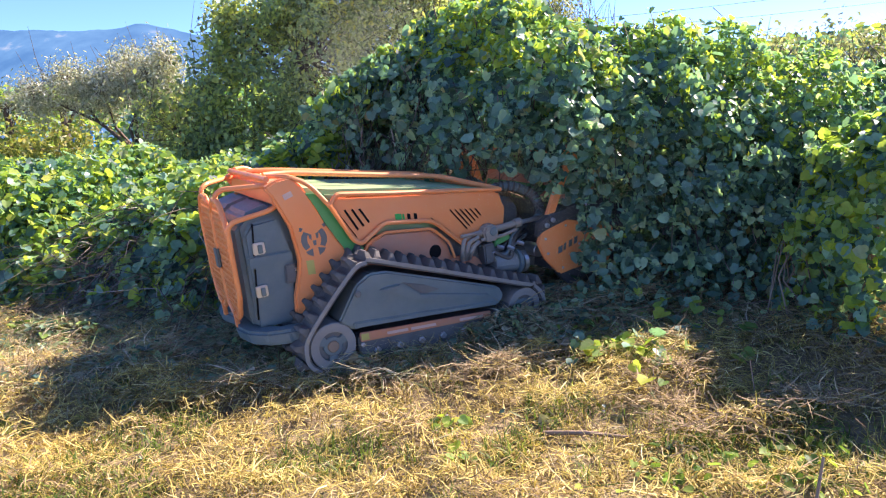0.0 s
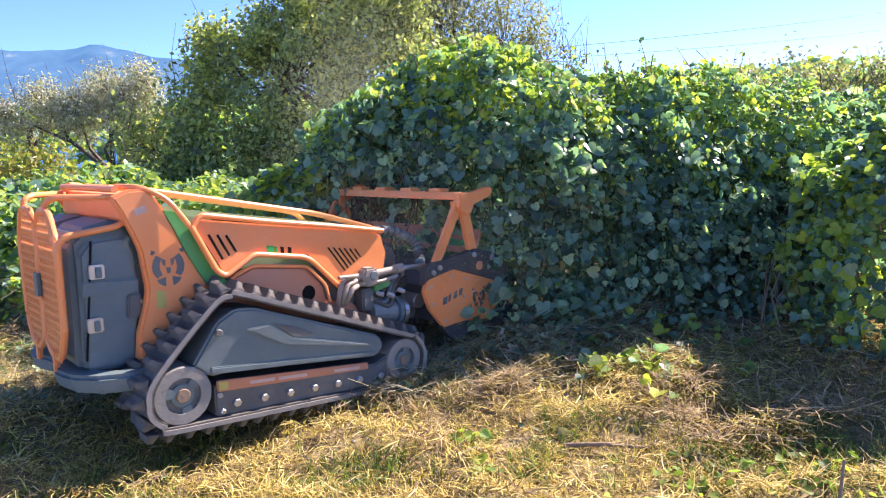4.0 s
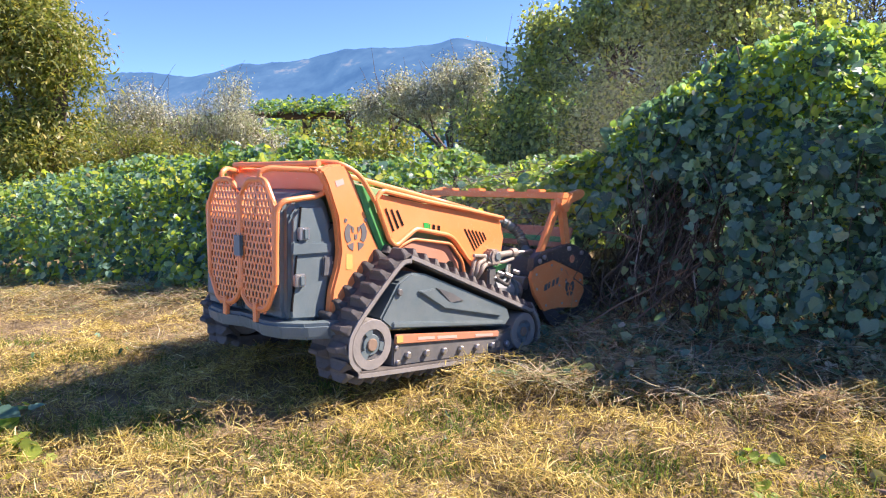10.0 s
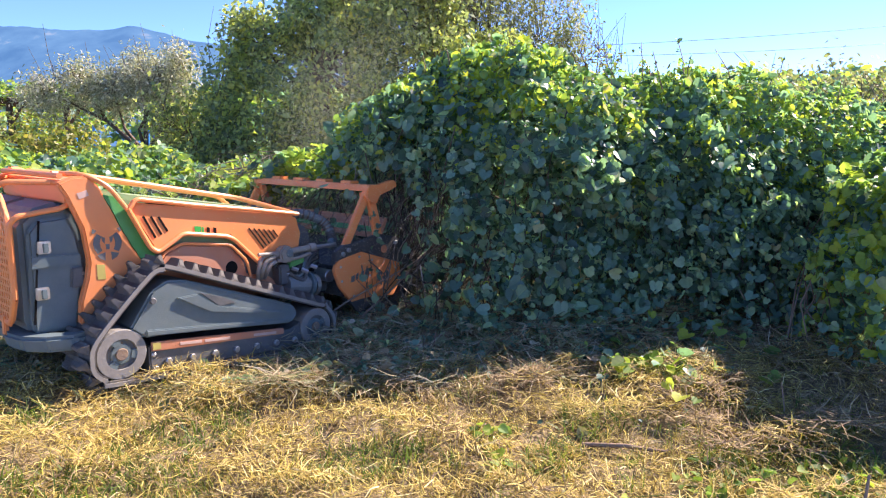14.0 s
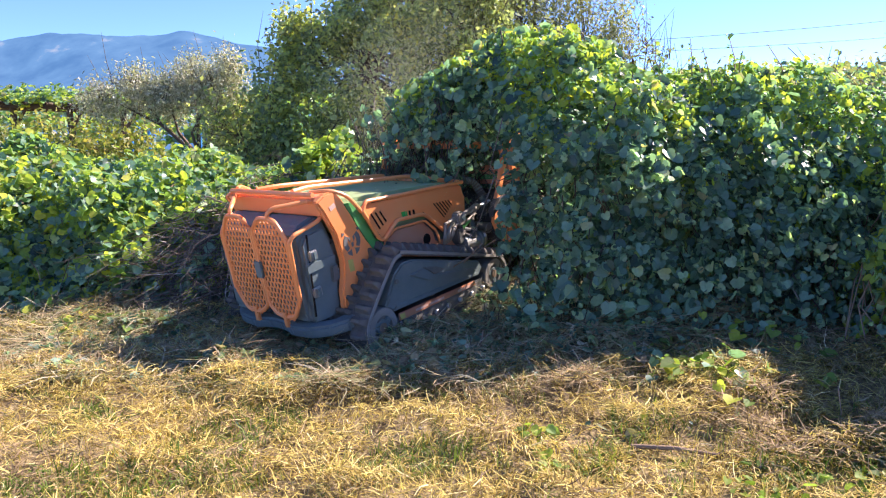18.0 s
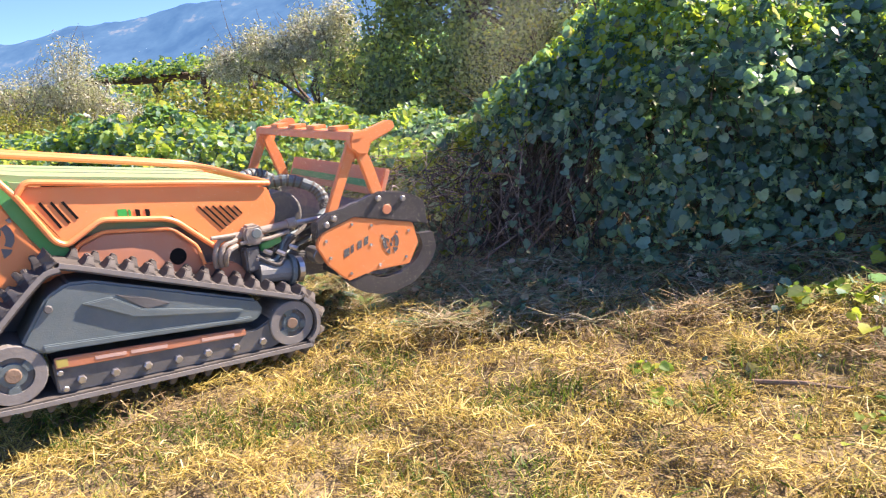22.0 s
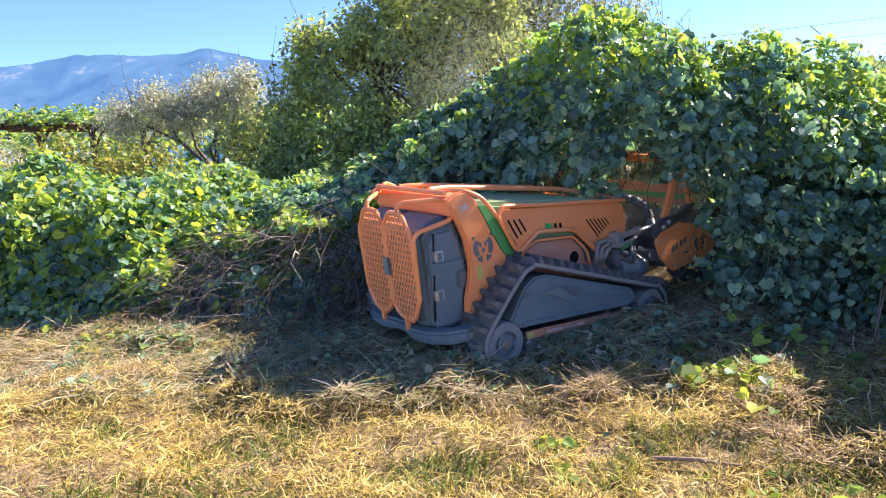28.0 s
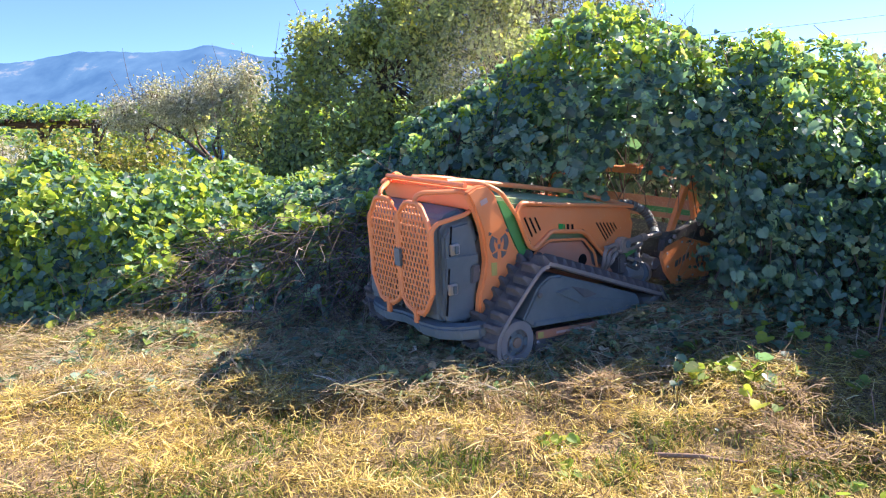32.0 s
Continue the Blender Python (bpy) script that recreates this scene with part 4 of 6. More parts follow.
# ---- straw, grass and litter on the ground ----


def scatter(rnd, n, x0, x1, y0, y1, thin=0.0):
    x, y = rnd.uniform(x0, x1, n), y0 + (y1 - y0) * rnd.uniform(0, 1, n) ** (1 + thin)
    z = ground_many(x, y) + np.array([lumps(a, b) for a, b in zip(x, y)])
    return np.stack([x, y, z], -1)


def patchy(rnd, p, f, seed, share):
    """Keep the points that fall into natural patches."""
    q = np.array([noise.noise((a[0] * f, a[1] * f, seed)) for a in p])
    return p[q > np.quantile(q, 1 - share)]


def heaped(p, height, f, seed):
    """Lift loose stuff into low heaps and swaths."""
    q = np.array([noise.noise((a[0] * f, a[1] * f * 1.6, seed)) + 0.5 * noise.noise((a[0] * f * 3.1, a[1] * f * 3.1, seed + 4)) for a in p])
    out = p.copy()
    out[:, 2] += height * np.clip(q + 0.15, 0, 1)
    return out


def fading(p):
    """The thick straw of the mown strip thins out towards the open field."""
    wobble = np.array([noise.noise((a[0] * 1.6, a[1] * 1.6, 8.0)) for a in p])
    return np.clip((p[:, 1] - 1.75 + 0.35 * wobble) / 0.6, 0.0, 1.0) * np.clip((3.6 - p[:, 0] + 0.3 * wobble) / 0.6, 0.0, 1.0)


def straw_cover():
    rnd = np.random.RandomState(51)
    p = np.concatenate([scatter(rnd, 200000, -4.6, 3.6, 1.5, 4.5, 0.3), scatter(rnd, 46000, -8.5, -1.0, 3.6, 6.6)])
    # the field gives way to shredded stems near the thicket, in an uneven line
    edge = 4.0 + 0.22 * np.array([noise.noise((a[0] * 1.9, 3.0, 1.0)) + 0.6 * noise.noise((a[0] * 6, a[1] * 6, 2.0)) for a in p])
    thin = np.array([noise.noise((a[0] * 2.6, a[1] * 4.2, 9.0)) + 0.7 * noise.noise((a[0] * 9, a[1] * 11, 5.0)) for a in p])
    p = p[((p[:, 1] < edge) | (p[:, 0] < -1.3)) & (rnd.uniform(0, 1, len(p)) < np.clip(0.62 + 1.1 * thin, 0.12, 1) * fading(p))]
    n = len(p)
    p = heaped(p, 0.13, 2.3, 2.2)
    p[:, 2] += 0.03 * np.clip((p[:, 1] - 2.9) / 0.8, 0, 1) + rnd.uniform(0.0, 0.022, n)
    length = 0.025 + 0.11 * rnd.uniform(0, 1, n) ** 1.8
    rise = np.abs(rnd.normal(0.08, 0.28, n))
    v, f = blade_arrays(rnd, p, length, rnd.uniform(0.002, 0.006, n), rise, rnd.normal(0.35, 0.5, n))
    tone = np.array([noise.noise((a[0] * 1.4, a[1] * 2.4, 12.0)) for a in p])
    brown = (rnd.uniform(0, 1, n) < np.clip(0.1 + 1.3 * tone + 0.3 * (p[:, 1] > 3.6), 0.06, 0.85)).astype(int)
    tagged(fast_mesh("straw", v, f, [STRAW, BROWN_STRAW], np.repeat(brown, 2)), "loose cut dry yellow straw lying on the field", "straw", kind="stuff")
    # the straw thins out over the rest of the field
    a, r = rnd.uniform(0, 2 * math.pi, 40000), 0.4 + 8.0 * rnd.uniform(0, 1, 40000) ** 0.8
    q = np.stack([r * np.cos(a) * 1.3, 1.2 + r * np.sin(a), 0 * r], -1)
    q = q[(q[:, 1] < 3.4) & ((q[:, 1] < 2.2) | (q[:, 0] < -4.2) | ((q[:, 0] > 3.3) & (q[:, 1] < 3.0)))]
    n = len(q)
    q[:, 2] = ground_many(q[:, 0], q[:, 1]) + np.array([lumps(b, c) if abs(b) < 12 else 0 for b, c in q[:, :2]]) + rnd.uniform(0.004, 0.02, n)
    v, f = blade_arrays(rnd, q, rnd.uniform(0.06, 0.2, n), rnd.uniform(0.004, 0.011, n), np.abs(rnd.normal(0.05, 0.15, n)), rnd.normal(0.1, 0.2, n))
    tagged(fast_mesh("thin_straw", v, f, [STRAW, BROWN_STRAW, GRASS], np.repeat(rnd.randint(0, 3, n) * (rnd.uniform(0, 1, n) < 0.6), 2)), "thin scattering of dry straw over the field", "straw", kind="stuff")
    # stubble that still stands, in tufts
    c = scatter(rnd, 1500, -5.5, 3.6, 1.5, 3.8)
    p = np.repeat(c, 12, axis=0)
    n = len(p)
    p = p + np.stack([rnd.normal(0, 0.02, n), rnd.normal(0, 0.02, n), 0 * p[:, 0]], -1)
    v, f = blade_arrays(rnd, p, rnd.uniform(0.04, 0.13, n), rnd.uniform(0.0015, 0.0035, n), rnd.uniform(0.7, 1.5, n), rnd.normal(0.5, 0.4, n))
    tagged(fast_mesh("stubble", v, f, [STRAW, GRASS], np.repeat(np.repeat((rnd.uniform(0, 1, 1500) < 0.3).astype(int), 12), 2)), "short standing tufts of cut grass stubble", "stubble", kind="stuff")
    p = patchy(rnd, scatter(rnd, 60000, -6, 4, 1.4, 4.3), 2.1, 7.7, 0.31)
    p = p[rnd.uniform(0, 1, len(p)) < fading(p)]
    n = len(p)
    v, f = blade_arrays(rnd, p, rnd.uniform(0.03, 0.12, n), rnd.uniform(0.003, 0.007, n), rnd.uniform(0.4, 1.4, n), rnd.normal(0.6, 0.4, n))
    tagged(fast_mesh("green_grass", v, f, [GRASS]), "short green grass growing through the straw", "grass", kind="stuff")
    p = np.concatenate([scatter(rnd, 76000, -3.4, 3.4, 3.6, 5.9), scatter(rnd, 16000, -9, -3, 5.0, 6.4), scatter(rnd, 9000, 1.2, 3.6, 2.7, 4.0)])
    n = len(p)
    p = heaped(p, 0.13, 2.1, 5.5)
    p[:, 2] += rnd.uniform(0.0, 0.045, n)
    v, f = blade_arrays(rnd, p, (0.04 + 0.26 * rnd.uniform(0, 1, n) ** 2) * np.where(np.arange(n) >= n - 9000, 0.6, 1.0), rnd.uniform(0.0022, 0.0062, n), np.abs(rnd.normal(0.06, 0.2, n)), rnd.normal(0.15, 0.3, n))
    # brown mulch, made browner by the shrub to paint in the shade there
    at_shrub = (np.arange(n) >= n - 9000) | (rnd.uniform(0, 1, n) < 0.25 + 0.4 * (p[:, 0] > 1.2))
    tagged(fast_mesh("mulched_stems", v, f, [LITTER, BROWN_STRAW], np.repeat(at_shrub.astype(int), 2)), "brown shredded vine stems left in front of the thicket", "litter", kind="stuff")
    p = np.concatenate([scatter(rnd, 14000, -3.0, 3.2, 3.75, 5.6), scatter(rnd, 60, -5, 3, 2.9, 4.2)])
    n = len(p)
    p = heaped(p, 0.13, 2.1, 5.5)
    tagged(leaf_object("fallen_leaves", rnd, p + np.array([0, 0, 0.03]), rnd.normal(0, 0.55, (n, 3)) + np.array([0, 0, 1]), rnd.normal(0, 1, (n, 3)), 0.012 + 0.06 * rnd.uniform(0, 1, n) ** 2, [VINE_LEAF, LITTER], (rnd.uniform(0, 1, n) < 0.3).astype(int)), "torn vine leaves strewn on the ground", "leaves", kind="stuff")


straw_cover()


def dust_cloud(label, count, spread, lean, seed):
    """Dust hanging in the air: very many tiny specks, denser towards the middle."""
    rnd = np.random.RandomState(seed)
    p = rnd.normal(0, 1, (count, 3)) * np.array(spread)
    p[:, 0] += lean * p[:, 2]
    p[:, :2] *= (1 + 0.25 * np.clip(p[:, 2:3] / spread[2], -1, 2))
    v, f = leaf_arrays(p, rnd.normal(0, 1, (count, 3)), rnd.normal(0, 1, (count, 3)), rnd.uniform(0.0013, 0.0027, count), np.array([(0, 0, 0), (0.5, 0.4, 0), (1.0, 0, 0), (0.5, -0.4, 0)]), QUAD)
    ob = fast_mesh("dust_cloud", v, f, [DUST_SPECK])
    return tagged(ob, label, "dust", kind="stuff")


PLUME = dust_cloud("plume of pale dust rising behind the thicket", 170000, (0.36, 0.26, 0.48), 0.55, 91)
PUFF = dust_cloud("low puff of brown dust thrown up by the mulcher head", 120000, (0.46, 0.4, 0.32), 0.1, 92)


def weed(x, y, label, n, spread, size, height, mats, seed):
    rnd = np.random.RandomState(seed)
    z = ground_z(x, y)
    thing = tagged(new("weed"), label, "weed", "weeds in the straw")
    thing.location = (x, y, z)
    p = np.stack([rnd.normal(0, spread, n), rnd.normal(0, spread, n), rnd.uniform(0.02, height, n)], -1)
    face = unit(rnd.normal(0, 0.45, (n, 3)) + np.array([0, -0.1, 1]))
    tip = np.stack([p[:, 0], p[:, 1], 0 * p[:, 0]], -1) + rnd.normal(0, spread, (n, 3))
    tagged(leaf_object("foliage", rnd, p, face, tip, rnd.uniform(0.6, 1.2, n) * size, mats, np.minimum((rnd.uniform(0, 1, n) * len(mats)).astype(int), len(mats) - 1), thing), kind="stuff")
    paths = [[(q[0] * 0.2, q[1] * 0.2, -0.02), (q[0] * 0.6, q[1] * 0.6, q[2] * 0.6), tuple(q)] for q in p]
    sv, sf = tube_arrays(paths, [(0.0025, 0.0015)] * n, 3)
    tagged(fast_mesh("stalk", sv, sf, [GRASS], None, thing), kind="stuff")


weed(0.38, 3.08, "small bright green weed in the straw", 12, 0.045, 0.06, 0.08, [VINE_YOUNG_LIT], 61)
weed(0.4, 2.8, "small yellow-green weed in the straw", 9, 0.035, 0.06, 0.07, [VINE_YOUNG_LIT], 62)
weed(1.32, 3.72, "sprawling bright yellow-green vine shoot on the ground", 46, 0.13, 0.075, 0.12, [VINE_YOUNG_LIT, VINE_YOUNG_LIT, VINE_LEAF], 63)
weed(1.55, 3.75, "cut green vine shoot lying on the litter", 75, 0.2, 0.075, 0.12, [VINE_YOUNG_LIT, VINE_LEAF, GRASS], 64)
weed(1.7, 2.5, "patch of green clover in the straw", 60, 0.16, 0.04, 0.06, [GRASS, VINE_YOUNG_LIT], 65)
weed(1.25, 2.55, "patch of green clover in the straw", 50, 0.14, 0.04, 0.05, [GRASS, VINE_YOUNG_LIT], 66)
weed(-3.25, 2.35, "broad-leaved green dock in the straw", 44, 0.17, 0.12, 0.16, [VINE_YOUNG_LIT, VINE_YOUNG_LIT, VINE_LEAF], 67)
weed(-3.0, 2.15, "broad-leaved green dock in the straw", 26, 0.12, 0.1, 0.12, [VINE_YOUNG_LIT], 73)
weed(-1.2, 1.95, "broad-leaved green dock in the straw", 10, 0.07, 0.1, 0.1, [VINE_LEAF], 68)
weed(-0.55, 2.05, "broad-leaved green dock in the straw", 6, 0.05, 0.09, 0.1, [VINE_YOUNG_LIT], 69)
weed(0.75, 4.55, "low green vine shoots at the foot of the thicket", 34, 0.16, 0.08, 0.12, [VINE_LEAF], 70)
weed(1.9, 4.2, "low green vine shoots at the foot of the thicket", 30, 0.16, 0.085, 0.14, [VINE_LEAF, VINE_LEAF, VINE_YOUNG_LIT], 71)
weed(-2.6, 5.2, "green weeds at the foot of the hedge", 40, 0.2, 0.06, 0.12, [VINE_YOUNG_LIT, GRASS], 72)


def stick(path, r, label="pale dry stick lying on the mown ground"):
    pts = [(x, y, ground_z(x, y) + lumps(x, y) + h) for x, y, h in path]
    v, f = tube_arrays([pts], [(r, r * 0.6)], 6)
    tagged(fast_mesh("stick", v, f, [TWIG]), label, "stick", "sticks on the ground")


stick([(0.78, 2.95, 0.03), (0.95, 2.88, 0.04), (1.12, 2.84, 0.02), (1.25, 2.9, 0.02)], 0.011)
stick([(0.9, 3.7, 0.04), (1.03, 3.68, 0.04), (1.16, 3.7, 0.03)], 0.012)
stick([(0.35, 4.05, 0.03), (0.55, 4.1, 0.06), (0.8, 4.2, 0.05), (0.95, 4.12, 0.03)], 0.008)
stick([(1.45, 4.3, 0.02), (1.62, 4.35, 0.12), (1.7, 4.5, 0.3)], 0.007, "thin broken stem poking out of the litter")
stick([(0.18, 4.24, 0.0), (0.185, 4.24, 0.07), (0.2, 4.25, 0.14)], 0.006, "short pale cut stem standing in the litter")
stick([(1.45, 2.05, 0.0), (1.5, 2.1, 0.12), (1.56, 2.16, 0.26)], 0.008, "thin dark stem standing in the straw")
stick([(-3.3, 4.6, 0.02), (-2.8, 4.75, 0.05), (-2.3, 4.95, 0.04), (-2.1, 5.1, 0.03)], 0.008)
stick([(-2.6, 4.3, 0.02), (-2.2, 4.5, 0.06), (-1.9, 4.55, 0.08)], 0.007)
stick([(-0.3, 4.9, 0.05), (-0.05, 5.0, 0.25), (0.25, 5.2, 0.5)], 0.009, "bare grey branch leaning against the thicket")
stick([(1.75, 3.05, 0.0), (1.77, 3.06, 0.08), (1.76, 3.08, 0.2)], 0.004, "dry grass stalk standing in the straw")


stick([(-0.55, 5.2, 0.62), (-0.38, 5.15, 0.6), (-0.2, 5.1, 0.52)], 0.008, "broken grey branch poking out of the cut end")
stick([(-0.7, 4.75, 0.02), (-0.4, 4.85, 0.18), (0.0, 5.0, 0.36), (0.35, 5.1, 0.55)], 0.007, "long bare branch leaning in the hollow")


def dry_plant(x, y, h):
    """A tall dead weed with a pale fluffy head."""
    rnd = np.random.RandomState(75)
    z = ground_z(x, y)
    thing = tagged(new("dry_plant"), "tall dead weed with pale pinkish seed heads", "weed")
    thing.location = (x, y, z)
    paths = [[(0, 0, -0.02), (rnd.normal(0, 0.05), 0, h * 0.5), (rnd.normal(0, 0.12), rnd.normal(0, 0.06), h * rnd.uniform(0.8, 1.0))] for _ in range(7)]
    sv, sf = tube_arrays(paths, [(0.006, 0.003)] * 7, 4)
    tagged(fast_mesh("stalk", sv, sf, [TWIG], None, thing), kind="stuff")
    p = np.concatenate([np.array(q[2]) + rnd.normal(0, 1, (70, 3)) * np.array([0.05, 0.05, 0.07]) for q in paths])
    tagged(leaf_object("seed_head", rnd, p, rnd.normal(0, 1, p.shape), rnd.normal(0, 1, p.shape), rnd.uniform(0.015, 0.035, len(p)), [SEED_HEAD], np.zeros(len(p), int), thing, OVAL, QUAD), kind="stuff")


dry_plant(-2.3, 7.9, 0.86)


def stones():
    rnd = np.random.RandomState(81)
    for k in range(26):
        x, y = rnd.uniform(-3.5, 2.2), rnd.uniform(1.9, 4.4)
        bm = bmesh.new()
        bmesh.ops.create_icosphere(bm, subdivisions=1, radius=rnd.uniform(0.008, 0.022))
        for vert in bm.verts:
            vert.co += Vector(rnd.normal(0, 0.003, 3))
            vert.co.z *= 0.7
        me = bpy.data.meshes.new("stone")
        bm.to_mesh(me)
        bm.free()
        me.materials.append(STONE)
        ob = new("stone", me)
        ob.location = (x, y, ground_z(x, y) + lumps(x, y) + 0.006)
        tagged(ob, "small pale stone in the straw", "stone", "small stones")


stones()

# ---- the tracked mulcher: x forward, y to its left, z up, origin on the ground between the tracks ----


def part(name, bm, mat, parent, label="", smooth=False):
    me = bpy.data.meshes.new(name)
    bmesh.ops.recalc_face_normals(bm, faces=bm.faces)
    bm.to_mesh(me)
    bm.free()
    me.materials.append(mat)
    if smooth:
        me.polygons.foreach_set("use_smooth", [True] * len(me.polygons))
    ob = new(name, me)
    ob.parent = parent
    if label:
        ob["label"] = label
    return ob


def slab(profile, y0, y1, bevel=0.0, taper=0.0):
    """A plate or block with a side profile in x and z, from y0 to y1; taper draws the far side in."""
    bm = bmesh.new()
    cx = sum(p[0] for p in profile) / len(profile)
    cz = sum(p[1] for p in profile) / len(profile)
    a = [bm.verts.new((x, y0, z)) for x, z in profile]
    b = [bm.verts.new((cx + (x - cx) * (1 - taper), y1, cz + (z - cz) * (1 - taper))) for x, z in profile]
    bm.faces.new(a)
    bm.faces.new(b[::-1])
    n = len(profile)
    for i in range(n):
        bm.faces.new((a[i], b[i], b[(i + 1) % n], a[(i + 1) % n]))
    if bevel:
        bmesh.ops.recalc_face_normals(bm, faces=bm.faces)
        edges = [e for e in bm.edges if len(e.link_faces) == 2 and e.calc_face_angle(0) > 0.25]
        bmesh.ops.bevel(bm, geom=edges, offset=bevel, segments=2, affect="EDGES", clamp_overlap=True)
    return bm


def leaning(profile, y_rear, y_front, x_rear, x_front, thick, bevel=0.0):
    """A side plate whose distance from the middle changes along its length."""
    bm = slab(profile, 0.0, thick, bevel)
    for v in bm.verts:
        f = (v.co.x - x_rear) / (x_front - x_rear)
        v.co.y += y_rear + (y_front - y_rear) * f
    return bm


def block(x0, x1, y0, y1, z0, z1, bevel=0.006):
    return slab([(x0, z0), (x1, z0), (x1, z1), (x0, z1)], y0, y1, bevel)


def rounded(points, r=0.04, steps=5):
    """A polyline with its corners rounded off."""
    p = [Vector(q) for q in points]
    out = [p[0]]
    for a, b, c in zip(p, p[1:], p[2:]):
        d = min(r, (b - a).length * 0.45, (c - b).length * 0.45)
        s, e = b + (a - b).normalized() * d, b + (c - b).normalized() * d
        for k in range(steps + 1):
            f = k / steps
            out.append(s * (1 - f) ** 2 + b * 2 * f * (1 - f) + e * f * f)
    return out + [p[-1]]


def tube(points, r, sides=10, closed=False):
    bm = bmesh.new()
    p = [Vector(q) for q in points]
    n = len(p)
    rings = []
    ref = Vector((0.13, 0.31, 0.94))
    for k in range(n):
        d = (p[(k + 1) % n] - p[k - 1]) if closed or 0 < k < n - 1 else (p[1] - p[0] if k == 0 else p[-1] - p[-2])
        d.normalize()
        a = d.cross(ref).normalized()
        b = d.cross(a)
        rings.append([bm.verts.new(p[k] + r * (math.cos(2 * math.pi * j / sides) * a + math.sin(2 * math.pi * j / sides) * b)) for j in range(sides)])
    for k in range(n if closed else n - 1):
        q, w = rings[k], rings[(k + 1) % n]
        for j in range(sides):
            bm.faces.new((q[j], q[(j + 1) % sides], w[(j + 1) % sides], w[j]))
    if not closed:
        bm.faces.new(rings[0])
        bm.faces.new(rings[-1][::-1])
    return bm


def disc(centre, r, y0, y1, sides=24, r_hole=0.0, bevel=0.004):
    """A wheel or bolt head: a cylinder across the machine, with a hole if r_hole is given."""
    bm = bmesh.new()
    loops = []
    for y, rr in ((y0, r - bevel), (y0 + (bevel if y1 > y0 else -bevel), r), (y1 - (bevel if y1 > y0 else -bevel), r), (y1, r - bevel)):
        loops.append([bm.verts.new((centre[0] + rr * math.cos(2 * math.pi * k / sides), y, centre[1] + rr * math.sin(2 * math.pi * k / sides))) for k in range(sides)])
    if r_hole:
        for y in (y1, y0):
            loops.append([bm.verts.new((centre[0] + r_hole * math.cos(2 * math.pi * k / sides), y, centre[1] + r_hole * math.sin(2 * math.pi * k / sides))) for k in range(sides)])
        loops.append(loops[0])
    for q, w in zip(loops, loops[1:]):
        for k in range(sides):
            bm.faces.new((q[k], q[(k + 1) % sides], w[(k + 1) % sides], w[k]))
    if not r_hole:
        bm.faces.new(loops[0])
        bm.faces.new(loops[3][::-1])
    return bm


def bolt(parent, x, y, z, r=0.014, mat=None, name="bolt", axis=-1):
    return part(name, disc((x, z), r, y, y + axis * 0.012, 8), mat or SILVER, parent)


def perforated(outline_y_z, x, thick=0.006):
    """A sheet with staggered long holes, cut to an outline in y and z."""
    bm = bmesh.new()
    py = [q[0] for q in outline_y_z]
    pz = [q[1] for q in outline_y_z]
    n = len(py)

    def inside(y, z):
        hit = False
        for i in range(n):
            j = i - 1
            if (pz[i] > z) != (pz[j] > z) and y < (py[j] - py[i]) * (z - pz[i]) / (pz[j] - pz[i]) + py[i]:
                hit = not hit
        return hit
    w, h = 0.034, 0.036
    rows = int((max(pz) - min(pz)) / h) + 2
    cols = int((max(py) - min(py)) / w) + 2
    for r in range(rows):
        for c in range(cols):
            y = min(py) + (c + 0.5 * (r % 2)) * w
            z = min(pz) + r * h
            if not inside(y, z):
                continue
            outer = [(0, 0.66), (0.5, 0.33), (0.5, -0.33), (0, -0.66), (-0.5, -0.33), (-0.5, 0.33)]
            rings = []
            for f, xx in ((1.0, x), (0.58, x), (0.58, x + thick), (1.0, x + thick)):
                rings.append([bm.verts.new((xx, y + a * w * f, z + b * h * (f if f == 1 else 0.72))) for a, b in outer])
            for q, s in zip(rings, rings[1:]):
                for k in range(6):
                    bm.faces.new((q[k], q[(k + 1) % 6], s[(k + 1) % 6], s[k]))
    bmesh.ops.remove_doubles(bm, verts=bm.verts, dist=0.0008)
    return bm


# fixed outlines of the machine
def seated(profile):
    """The tracks sit a little nose-down under the body."""
    return [(x - 0.022, z + 0.01 - 0.06 * x) for x, z in profile]


REAR_WHEEL, FRONT_WHEEL = seated([(-0.65, 0.235), (0.61, 0.2)])
FENDER = [(-0.84, 1.17), (-0.77, 1.2), (-0.69, 1.205), (-0.63, 1.14), (-0.575, 1.02), (-0.485, 0.81), (-0.415, 0.71), (-0.36, 0.65), (-0.3, 0.6), (-0.34, 0.56), (-0.515, 0.62), (-0.67, 0.5), (-0.735, 0.42), (-0.785, 0.425), (-0.77, 0.55), (-0.73, 0.67), (-0.715, 0.75), (-0.735, 0.93), (-0.8, 1.1)]
HOOD_SIDE = [(-0.47, 1.05), (-0.09, 0.99), (0.58, 0.895), (0.66, 0.855), (0.67, 0.8), (0.69, 0.76), (0.66, 0.62), (0.36, 0.58), (0.15, 0.765), (0.09, 0.79), (-0.19, 0.835), (-0.34, 0.755), (-0.39, 0.78), (-0.5, 1.01)]
LOWER_COVER = [(-0.35, 0.6), (-0.345, 0.68), (-0.3, 0.745), (-0.19, 0.785), (0.12, 0.742), (0.225, 0.63), (0.25, 0.53), (0.35, 0.525), (0.42, 0.5), (0.47, 0.45), (0.47, 0.38), (-0.34, 0.45)]
